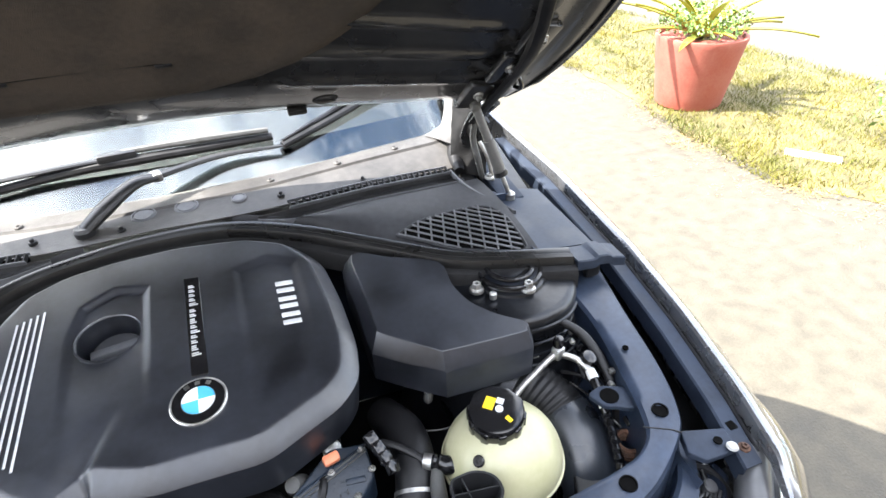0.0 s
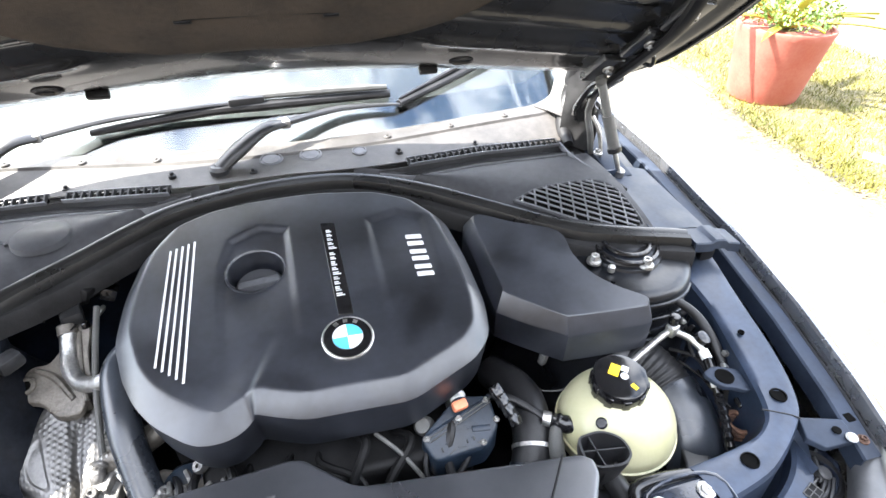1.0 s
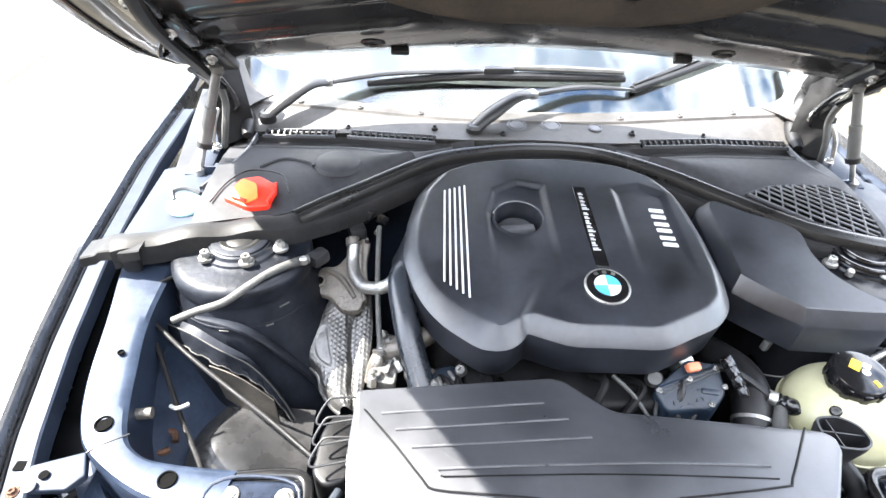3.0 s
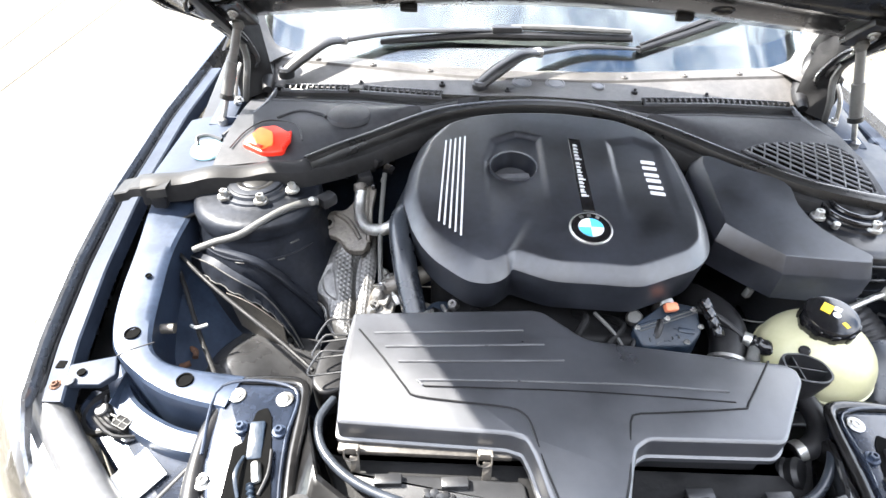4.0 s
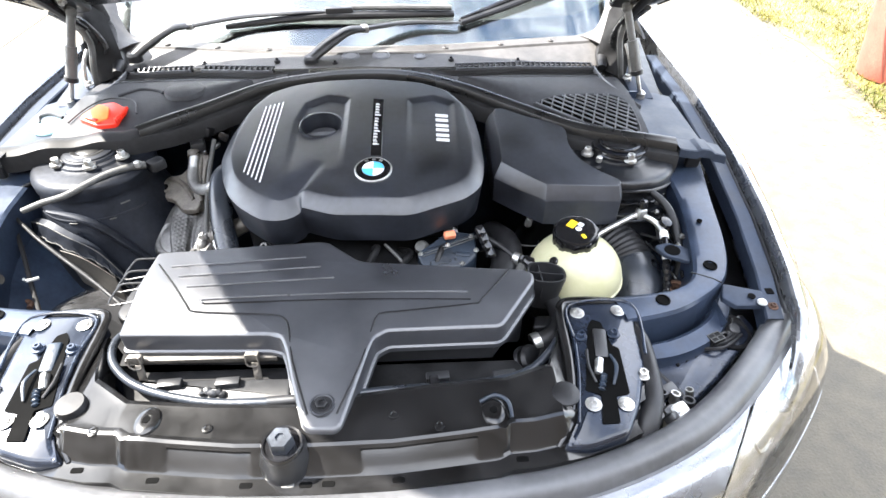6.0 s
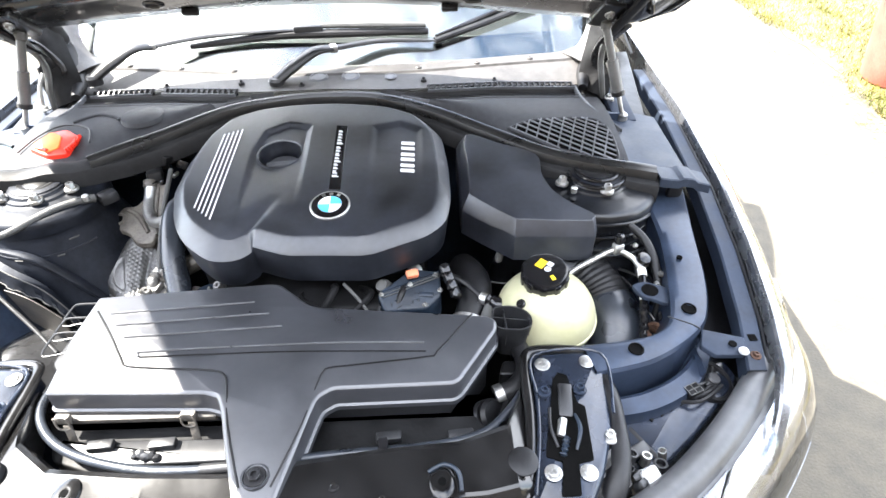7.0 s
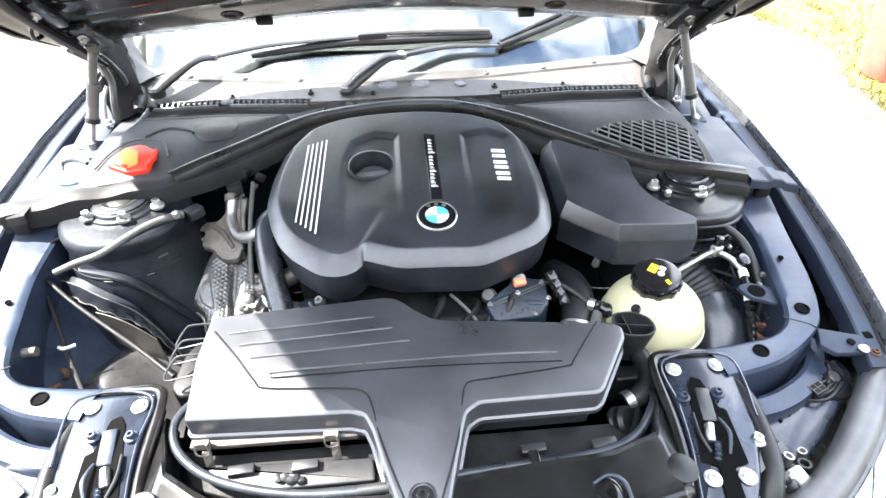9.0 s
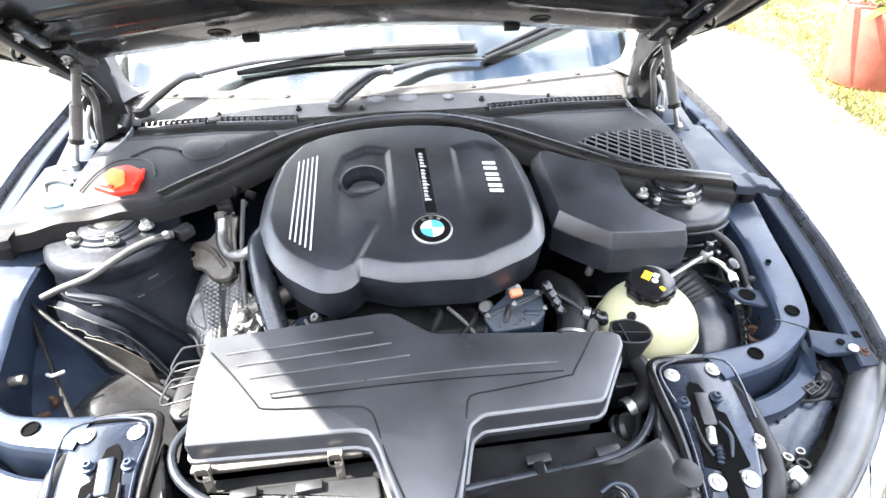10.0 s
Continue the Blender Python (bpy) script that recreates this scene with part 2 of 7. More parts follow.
def tube(points, r, seg=10, n=6, bm=None, flat=1.0, rings=None):
    """A hose along points. r: radius or list along the points; flat: its height against its width; rings: (count, depth) of folds."""
    bm = bm or bmesh.new()
    c = curve(points, n) if n > 1 else [Vector(p) for p in points]
    m = len(c)
    rs = [lerp(i / (m - 1), np.linspace(0, 1, len(r)), r) if isinstance(r, (list, tuple)) else r for i in range(m)]
    if rings:
        rs = [q + rings[1] * math.sin(i / (m - 1) * rings[0] * 2 * math.pi) for i, q in enumerate(rs)]
    prev, up = None, Vector((0, 0, 1))
    first = None
    for i, p in enumerate(c):
        d = (c[min(i + 1, m - 1)] - c[max(i - 1, 0)]).normalized()
        side = d.cross(up)
        if side.length < 0.15:
            side = d.cross(Vector((0.3, 1, 0)))
        side.normalize()
        if prev is not None and flat == 1.0:
            s2 = old - d * old.dot(d)
            if s2.length > 0.1:
                side = s2.normalized()
        old = side
        v = side.cross(d).normalized()
        ring = [bm.verts.new(p + side * (rs[i] * math.cos(2 * math.pi * k / seg)) + v * (rs[i] * flat * math.sin(2 * math.pi * k / seg))) for k in range(seg)]
        if prev:
            for k in range(seg):
                bm.faces.new((prev[k - 1], prev[k], ring[k], ring[k - 1]))
        else:
            first = ring
        prev = ring
    bm.faces.new(list(reversed(first)))
    bm.faces.new(prev)
    return bm


def turned(profile, m=None, seg=24, bm=None, squash=(1, 1)):
    """A turned body from (radius, height) pairs, bottom to top."""
    bm = bm or bmesh.new()
    m = m or Matrix()
    prev = None
    for r, z in profile:
        ring = [bm.verts.new(m @ Vector((r * squash[0] * math.cos(2 * math.pi * k / seg), r * squash[1] * math.sin(2 * math.pi * k / seg), z))) for k in range(seg)]
        if prev:
            for k in range(seg):
                bm.faces.new((prev[k - 1], prev[k], ring[k], ring[k - 1]))
        else:
            bm.faces.new(list(reversed(ring)))
        prev = ring
    bm.faces.new(prev)
    return bm


def block(m, size, bevel=0.003, bm=None):
    """A box with rounded rim, of full size (x, y, z), centred at the pose m."""
    bm = bm or bmesh.new()
    r = bmesh.ops.create_cube(bm, size=1.0, matrix=m @ Matrix.Diagonal((*size, 1)))
    if bevel:
        es = list({e for v in r["verts"] for e in v.link_edges})
        bmesh.ops.bevel(bm, geom=es, offset=bevel, segments=2, affect="EDGES", profile=0.5)
    return bm


def along(p, axis):
    """A pose at p whose z points along axis."""
    return Matrix.Translation(p) @ Vector(axis).to_track_quat("Z", "Y").to_matrix().to_4x4()


def screw(parent, p, r=0.011, h=0.009, axis=(0, 0, 1), material=None, name="bolt", label=""):
    """A flanged bolt with a six-sided head and a socket."""
    bm = turned([(r, 0), (r, h * 0.22), (r * 0.92, h * 0.34), (r * 0.66, h * 0.38)], along(p, axis), 18)
    turned([(r * 0.62, h * 0.3), (r * 0.62, h * 0.9), (r * 0.54, h), (r * 0.3, h), (r * 0.28, h * 0.6)], along(p, axis), 6, bm)
    return part(name, bm, material or STEEL, parent, label, 30)


# ---- ground ----
ground = tagged(part("ground", sheet([[(-60, y, 0), (-6, y, 0), (2.7, y, 0), (60, y, 0)] for y in (-60, -3, 5, 90)]), CONCRETE), "pale sandy concrete driveway in bright sun", "ground", kind="structure")
for x0, y0, x1, y1 in ((-2.67, 0.8, -3.13, 6.2), (-3.02, 1.8, -3.70, 6.0)):
    bm = slab([(x0 - 0.024, y0), (x0 + 0.024, y0), (x1 + 0.024, y1), (x1 - 0.024, y1)], 0.004, -0.01, 0.001, 1)
    tagged(part("trim", bm, mat("sandy_joint", (0.10, 0.085, 0.06), 0.9, 0, 0.2, 20), None), "thin dark expansion joint across the driveway", "joint", kind="structure")


def grass_edge(y):
    return lerp(y, (-3, 0.6, 1.2, 1.5, 2.2, 2.7, 3.8, 6, 9), (3.6, 3.3, 2.95, 2.75, 2.8, 2.86, 2.93, 3.1, 3.3))


rows = []
for i in range(60):
    y = -3 + 12 * i / 59
    a = grass_edge(y) + 0.05 * noise.noise((y * 3, 0, 0)) + 0.03 * noise.noise((y * 11, 5, 0))
    b = 4.66 + 0.05 * noise.noise((y * 2, 9, 0))
    rows.append([(a + (b - a) * k / 16, y, 0.004 + 0.03 * min(1, k / 2, (16 - k) / 2) * (0.6 + 0.5 * noise.noise((k * 0.9, y * 2, 3)))) for k in range(17)])
lawn = tagged(part("lawn", sheet(rows, thick=0.004), SOIL), "strip of patchy lawn soil beside the driveway", "lawn", kind="structure")
rng = random.Random(4)
vs, fs = [], []
while len(vs) < 3 * 85000:
    y = rng.uniform(0.3, 8.0)
    x = rng.uniform(grass_edge(y) - 0.08, 4.72)
    e = min(x - grass_edge(y), 4.7 - x)
    thick = 0.45 + 0.9 * noise.noise((x * 2.3, y * 2.3, 1)) + min(0.5, e)
    if rng.random() > thick:
        continue
    h, a, w = rng.uniform(0.015, 0.05), rng.uniform(0, 6.3), rng.uniform(0.002, 0.0045)
    dx, dy, lx, ly = math.cos(a) * w, math.sin(a) * w, rng.uniform(-0.04, 0.04), rng.uniform(-0.04, 0.04)
    z = 0.01
    i = len(vs)
    vs += [(x - dx, y - dy, z), (x + dx, y + dy, z), (x + lx, y + ly, z + h)]
    fs.append((i, i + 1, i + 2))
me = bpy.data.meshes.new("grass")
me.from_pydata(vs, [], fs)
me.materials.append(GRASS)
tagged(new("grass", me), "short yellow-green grass blades in full sun", "grass", kind="stuff")
for k, (cx, cy, rr) in enumerate(((2.72, 2.12, 0.16), (2.82, 1.42, 0.13))):
    vs, fs = [], []
    for _ in range(260):
        a, d = rng.uniform(0, 6.3), rr * math.sqrt(rng.random())
        x, y, b = cx + d * math.cos(a), cy + d * math.sin(a), rng.uniform(0, 6.3)
        L, w = rng.uniform(0.03, 0.09), 0.0025
        ux, uy = math.cos(b), math.sin(b)
        i = len(vs)
        vs += [(x - uy * w, y + ux * w, 0.001), (x + uy * w, y - ux * w, 0.001), (x + ux * L, y + uy * L, rng.uniform(0.004, 0.03))]
        fs.append((i, i + 1, i + 2))
    me = bpy.data.meshes.new("straw_clump")
    me.from_pydata(vs, [], fs)
    me.materials.append(STRAW)
    tagged(new("straw_clump", me), "clump of dry cut grass lying on concrete", "straw", kind="stuff")

vs, fs = [], []
while len(fs) < 2600:
    y = rng.uniform(0.2, 7.0)
    x = grass_edge(y) - abs(rng.gauss(0, 0.22)) + 0.05
    if noise.noise((x * 3, y * 3, 7)) < -0.1:
        continue
    b, L, w = rng.uniform(0, 6.3), rng.uniform(0.006, 0.035), rng.uniform(0.002, 0.006)
    ux, uy = math.cos(b), math.sin(b)
    i = len(vs)
    vs += [(x - uy * w, y + ux * w, 0.001), (x + uy * w, y - ux * w, 0.001), (x + ux * L, y + uy * L, rng.uniform(0.002, 0.012))]
    fs.append((i, i + 1, i + 2))
me = bpy.data.meshes.new("dry_litter")
me.from_pydata(vs, [], fs)
me.materials.append(STRAW)
tagged(new("dry_litter", me), "scattered dry grass bits on sandy concrete", "litter", kind="stuff")

# unseen wall added behind the viewer so low reflections turn dark brown
tagged(part("unseen_wall", block(pose(1.0, -5.4, 2.9), (22, 0.25, 5.8), 0.01), mat("reflection_wall_brown", (0.105, 0.088, 0.072), 0.9, 0, 0.15, 2, bump=0.3, bump_scale=60)), "unseen plain brown wall added to darken low reflections", "wall", kind="structure")

# ---- pot, plant and loose things on the grass ----
POT = (3.15, 2.66)
pot = group_at("plant_pot", "large red painted pot on the lawn edge", "plant pot")
pot.location = (*POT, 0.02)
part("body", turned([(0.215, 0), (0.224, 0.02), (0.286, 0.42), (0.295, 0.45), (0.292, 0.465), (0.272, 0.465), (0.265, 0.44)], seg=48), TERRA, pot)
part("soil", turned([(0.255, 0.40), (0.265, 0.43), (0.1, 0.44), (0.01, 0.442)], seg=30), SOIL, pot, "dark potting soil")
plant = group_at("spiky_plant", "yellow-green strap-leaved plant growing in a pot", "plant")
plant.location = (*POT, 0.45)
rng = random.Random(8)
for k in range(26):
    a, L, el_ = rng.uniform(0, 6.3), rng.uniform(0.38, 0.72), rng.uniform(0.25, 1.25)
    rows = []
    for i in range(9):
        t = i / 8
        r, z = L * t * math.cos(el_ * (1 - 0.5 * t)), L * t * math.sin(el_) - 0.28 * t * t * L * (1.3 - el_ * 0.6)
        w = 0.028 * (0.55 + 0.9 * t) * (1 - t ** 3) + 0.001
        c, s = math.cos(a), math.sin(a)
        rows.append([(c * r - s * q * w, s * r + c * q * w, z + 0.012 * abs(q)) for q in (-1, 0, 1)])
    part("leaf", sheet(rows, thick=0.002), LEAF, plant)
vs, fs = [], []
for k in range(1500):
    a, d = rng.uniform(0, 6.3), 0.29 * math.sqrt(rng.random())
    z0 = rng.uniform(0.0, 0.17) * (1.15 - d * 1.6) + (0.06 if d < 0.3 else -0.06)
    p = Vector((d * math.cos(a), d * math.sin(a), z0))
    n = Vector((rng.uniform(-1, 1), rng.uniform(-1, 1), rng.uniform(0.1, 1))).normalized()
    u = n.orthogonal().normalized() * rng.uniform(0.008, 0.018)
    v = n.cross(u) * 0.55
    i = len(vs)
    vs += [p - u, p + v, p + u, p - v]
    fs.append((i, i + 1, i + 2, i + 3))
me = bpy.data.meshes.new("small_leaves")
me.from_pydata(vs, [], fs)
me.materials.append(LEAF2)
small = new("small_leaves", me)
small.parent = plant
small["label"] = "dense small green leaves"

bush = group_at("bush", "small leafy green shrub on the lawn", "shrub")
bush.location = (3.78, 1.55, 0)
for k in range(5):
    a = k * 1.3
    part("stem", tube([(0, 0, 0), (0.05 * math.cos(a), 0.05 * math.sin(a), 0.15), (0.14 * math.cos(a), 0.14 * math.sin(a), 0.34)], [0.008, 0.005, 0.002], 6, 3), SOIL, bush)
vs, fs = [], []
for k in range(700):
    d = Vector((rng.gauss(0, 0.11), rng.gauss(0, 0.11), 0.12 + abs(rng.gauss(0.12, 0.12))))
    n = Vector((rng.uniform(-1, 1), rng.uniform(-1, 1), rng.uniform(0.1, 1))).normalized()
    u = n.orthogonal().normalized() * rng.uniform(0.012, 0.026)
    v = n.cross(u) * 0.6
    i = len(vs)
    vs += [d - u, d + v, d + u, d - v]
    fs.append((i, i + 1, i + 2, i + 3))
me = bpy.data.meshes.new("leaves")
me.from_pydata(vs, [], fs)
me.materials.append(LEAF2)
o = new("leaves", me)
o.parent = bush

tagged(part("board", block(pose(3.12, 1.62, 0.03, 3, 0, -52), (0.28, 0.055, 0.02), 0.003), WOODWHITE), "short bleached white board lying on grass", "board")

# ---- the car: body shell ----
car = group_at("car", "dark grey saloon car with its hood propped open", "car")
FY = (-0.15, -0.07, -0.02, 0.078, 0.226, 0.417, 0.713, 1.03, 1.5, 2.2)
FX = (0.690, 0.724, 0.742, 0.770, 0.796, 0.822, 0.85, 0.862, 0.88, 0.89)
FZ = (0.655, 0.735, 0.760, 0.768, 0.785, 0.80, 0.81, 0.815, 0.83, 0.85)


def fx(y):
    return lerp(y, FY, FX)


def fz(y):
    return lerp(y, FY, FZ)


for s in (-1, 1):
    rows = []
    for i in range(64):
        y = -0.125 + 2.325 * (i / 63) ** 1.5
        x, z = fx(y), fz(y)
        prof = ((-0.017, -0.075), (-0.016, -0.012), (-0.0135, -0.003), (-0.009, 0), (-0.003, -0.0008), (0.005, -0.004), (0.014, -0.011), (0.024, -0.022), (0.036, -0.045), (0.048, -0.10), (0.058, -0.20), (0.062, -0.34), (0.052, -0.52), (0.03, -0.58))
        reach, drop = lerp(y, (-0.125, 0.0, 0.10), (0.001, 0.012, 0.07)), lerp(y, (-0.125, 0.0, 0.06, 0.14), (0.006, 0.020, 0.08, 0.58))
        if i == 0:
            rows.append([(s * (x + min(a, reach) - 0.012), y - 0.012, z - 0.012) for a, b in prof])
        rows.append([(s * (x + min(a, reach)), y, z + max(b, -drop)) for a, b in prof])
    part("fender", sheet(rows, thick=0.0015), PAINT, car, "dark grey metallic front fender")
    rows = []
    for i in range(40):
        y = -0.015 + 1.0 * i / 39
        x, z = fx(y), fz(y)
        rows.append([(s * (x - 0.057), y, z - 0.050), (s * (x - 0.056), y, z - 0.020), (s * (x - 0.053), y, z - 0.0175), (s * (x - 0.043), y, z - 0.018), (s * (x - 0.027), y, z - 0.019), (s * (x - 0.024), y, z - 0.030), (s * (x - 0.021), y, z - 0.055)])
    flange = part("fender_flange", sheet(rows, thick=0.0015), FLANGE, car, "blue-grey painted bolt-on fender flange")
    for y in (0.010, 0.44):
        screw(flange, (s * (fx(y) - 0.040), y, fz(y) - 0.0185), 0.008, 0.006, material=BAY if y > 0.1 else RUST, label="" if y > 0.1 else "rusty bolt")
    for y in (0.042,):
        part("slot", slab(rounded([(s * (fx(y) - 0.047), y - 0.006), (s * (fx(y) - 0.034), y - 0.006), (s * (fx(y) - 0.034), y + 0.007), (s * (fx(y) - 0.047), y + 0.007)], 0.002), fz(y) - 0.0168, fz(y) - 0.022, 0.0004, 1), HOLE_SHADE, flange, "dark square slot")
    # rubber strip in the shut line
    part("fender_seal", tube([(s * (fx(y) - 0.0205), y, fz(y) - 0.024) for y in np.linspace(0.0, 1.0, 40)], 0.0028, 8, 1), RUBBER, car, "black rubber strip in the shut line")
    # inner apron: box rail that bends round to the front panel
    outer = [(0.752, 0.62), (0.729, 0.40), (0.706, 0.27), (0.688, 0.16), (0.667, 0.092), (0.636, 0.050), (0.555, 0.0), (0.462, -0.022)]
    inner = [(0.655, 0.60), (0.640, 0.40), (0.640, 0.27), (0.629, 0.185), (0.605, 0.088), (0.578, 0.054), (0.53, 0.042), (0.45, 0.034)]
    oc, ic = curve([(s * a, b, 0) for a, b in outer], 8), curve([(s * a, b, 0) for a, b in inner], 8)
    rows = []
    for a, b in zip(oc, ic):
        z = lerp(a.y, (-0.05, 0.02, 0.1, 0.4, 0.62), (0.752, 0.755, 0.763, 0.797, 0.815))
        d = (b - a).normalized()
        rows.append([a - d * 0.004 + Vector((0, 0, z - 0.09)), a + Vector((0, 0, z - 0.006)), a + d * 0.004 + Vector((0, 0, z)), a.lerp(b, 0.3) + Vector((0, 0, z + 0.002)), a.lerp(b, 0.75) + Vector((0, 0, z + 0.001)), b - d * 0.006 + Vector((0, 0, z)), b + Vector((0, 0, z - 0.004)), b + d * 0.001 + Vector((0, 0, z - 0.03)), b + d * 0.012 + Vector((0, 0, z - 0.16)), b + d * 0.03 + Vector((0, 0, z - 0.33))])
    apron = part("inner_apron", sheet(rows, thick=0.0012), BAY, car, "painted inner wing rail with round holes", 28)
    for hx, hy, hz in ((0.529, 0.019, 0.7565), (0.634, 0.091, 0.7645), (0.655, 0.20, 0.777)):
        r = 0.0095 if hy < 0.15 else 0.004
        part("hole", turned([(r * 1.25, -0.001), (r * 1.2, 0.0012), (r, 0.0014), (r * 0.95, -0.0006), (0.001, -0.0008)], pose(s * hx, hy, hz + 0.0005), 20), HOLE_SHADE, apron, "dark round hole")
    part("seam", tube([(s * 0.640, 0.053, 0.7585), (s * 0.630, 0.060, 0.7608), (s * 0.612, 0.070, 0.7612), (s * 0.597, 0.079, 0.7600)], 0.0012, 6, 3), DARK, apron)
    # lower bumper arm in front of the rail
    rows = []
    for p in curve([(s * 0.47, -0.065, 0), (s * 0.55, -0.052, 0), (s * 0.625, -0.012, 0), (s * 0.672, 0.05, 0)], 8):
        n = Vector((s * 0.45, -0.9, 0)).normalized()
        rows.append([p - n * 0.034 + Vector((0, 0, 0.690)), p - n * 0.030 + Vector((0, 0, 0.711)), p - n * 0.024 + Vector((0, 0, 0.714)), p + Vector((0, 0, 0.708)), p + n * 0.004 + Vector((0, 0, 0.695)), p + n * 0.004 + Vector((0, 0, 0.64))])
    part("bumper_arm", sheet(rows, thick=0.0015), BAY, car, "curved painted lower arm")
    # bracket between rail and fender flange
    bm = slab(rounded([(s * 0.634, 0.030), (s * 0.646, 0.060), (s * 0.706, 0.042), (s * 0.700, 0.010), (s * 0.650, 0.012)], 0.003), lambda x, y: 0.750 - 0.10 * (0.05 - y), 0.738, 0.002)
    br = part("corner_bracket", bm, FLANGE, car)
    part("hole", turned([(0.006, -0.001), (0.006, 0.001), (0.001, 0.001)], pose(s * 0.682, 0.029, 0.7502), 16), HOLE_SHADE, br, "dark round hole")
    part("grommet", turned([(0.007, 0), (0.008, 0.002), (0.006, 0.005), (0.001, 0.005)], pose(s * 0.692, 0.014, 0.749), 16), CLIPWHITE, br, "pale round grommet")
    # wheel arch liner and inner wall of the bay
    rows = []
    for i in range(16):
        t = i / 15
        y = 0.60 - 0.60 * t
        rows.append([(s * (0.66 - 0.02 * t), y, 0.72), (s * (0.60 - 0.05 * math.sin(t * 3.1)), y, 0.62), (s * (0.52 - 0.07 * math.sin(t * 3.1)), y, 0.54), (s * (0.45 - 0.06 * math.sin(t * 3.1)), y, 0.46), (s * 0.41, y, 0.36)])
    part("bay_wall", sheet(rows, thick=0.002), BAY, car, "painted side wall of the engine bay")

# floor and bulkhead of the bay, front tyres below
# Two black sheets added below the cowl to block light from its gaps.
part("scuttle_light_block", slab([(-0.72, 0.62), (0.72, 0.62), (0.80, 1.05), (-0.80, 1.05)], 0.825, 0.80, 0.004), DARK, car, "black sheet added under the cowl to block light")
part("cowl_gap_block", sheet([[(x, 0.600, 0.836), (x, 0.76, 0.852)] for x in np.linspace(-0.62, 0.62, 30)], thick=0.002), PLASTIC, car)
for s in (-1, 1):
    # Dark sheet added to give the wing gap its shade.
    part("wing_gap_shade", sheet([[(s * (fx(y) - 0.16), y, fz(y) - 0.085), (s * (fx(y) - 0.10), y, fz(y) - 0.10), (s * (fx(y) - 0.03), y, fz(y) - 0.10)] for y in np.linspace(0.03, 1.05, 14)], thick=0.002), DARK, car, "dark sheet added as the shade in the wing gap")
part("undertray", slab([(-0.60, -0.2), (0.60, -0.2), (0.62, 0.62), (-0.62, 0.62)], 0.36, 0.34, 0.004), DARK, car, "black undertray deep below the engine")
part("bulkhead", sheet([[(x, 0.60 + 0.03 * math.cos(x * 2.4), z) for x in np.linspace(-0.66, 0.66, 24)] for z in (0.36, 0.6, 0.80, 0.855)], thick=0.004), BAY, car, "painted bulkhead behind the engine")
for s in (-1, 1):
    m = pose(s * 0.78, 0.55, 0.315, 0, 90, 0)
    part("tyre", turned([(0.2, -0.1), (0.28, -0.11), (0.31, -0.09), (0.315, 0), (0.31, 0.09), (0.28, 0.11), (0.2, 0.1)], m, 36), RUBBER, car, "black front tyre")
part("bumper_crossmember", block(pose(0, -0.12, 0.55), (1.0, 0.05, 0.25), 0.01), DARK, car)

# ---- bumper, headlights ----
EDGE = [(-0.745, 0.03, 0.735), (-0.662, -0.055, 0.728), (-0.55, -0.153, 0.722), (-0.449, -0.206, 0.72), (-0.317, -0.245, 0.72), (-0.162, -0.268, 0.722), (0.04, -0.274, 0.723), (0.2, -0.264, 0.722), (0.351, -0.24, 0.72), (0.50, -0.182, 0.72), (0.62, -0.095, 0.725), (0.745, 0.03, 0.735)]
edge = curve(EDGE, 8)
rows = []
for i, p in enumerate(edge):
    d = (edge[min(i + 1, len(edge) - 1)] - edge[max(i - 1, 0)]).normalized()
    n = Vector((d.y, -d.x, 0)).normalized()
    rows.append([p + n * a + Vector((0, 0, b)) for a, b in ((-0.014, -0.03), (-0.0135, -0.008), (-0.011, -0.001), (-0.005, 0.004), (0.003, 0.0065), (0.011, 0.0062), (0.018, 0.003), (0.0235, -0.002), (0.027, -0.008), (0.030, -0.0125), (0.037, -0.0135))])
part("front_edge_seal", sheet(rows, thick=0.003), mat("satin_grey_seal", (0.058, 0.059, 0.062), 0.36, 0.0, 0.3, 9, bump=0.06, bump_scale=120), car, "smooth grey rubber seal along the nose")
# nose shell: cut into bumper, bumper corner and headlight by upright planes
nose = curve(EDGE + [(0.785, 0.11, 0.738), (0.812, 0.20, 0.742)], 8)
nose = [p for p in nose if p.x >= 0]


def nose_shell(s, sink=0.0):
    rows = []
    for i, p in enumerate(nose):
        d = (nose[min(i + 1, len(nose) - 1)] - nose[max(i - 1, 0)]).normalized()
        n = Vector((d.y, -d.x, 0)).normalized() if i else Vector((0, -1, 0))
        k = lerp(p.y, (0.03, 0.12), (1.0, 0.62))
        row = [p + n * ((a - sink) * k) + Vector((0, 0, b)) for a, b in ((0.030, -0.024), (0.036, -0.013), (0.045, -0.014), (0.062, -0.024), (0.080, -0.044), (0.096, -0.075), (0.110, -0.12), (0.120, -0.17), (0.125, -0.26), (0.115, -0.38), (0.08, -0.48))]
        rows.append([Vector((s * v.x, v.y, v.z)) for v in row])
    return sheet(rows)


def trimmed(bm, planes):
    """Keeps what lies on the inner side of each plane (point, outward normal)."""
    for co, no in planes:
        bmesh.ops.bisect_plane(bm, geom=bm.verts[:] + bm.edges[:] + bm.faces[:], plane_co=co, plane_no=no, clear_outer=True)
    return bm


def backed(bm, thick):
    bmesh.ops.recalc_face_normals(bm, faces=bm.faces)
    bmesh.ops.solidify(bm, geom=bm.faces[:], thickness=thick)
    return bm


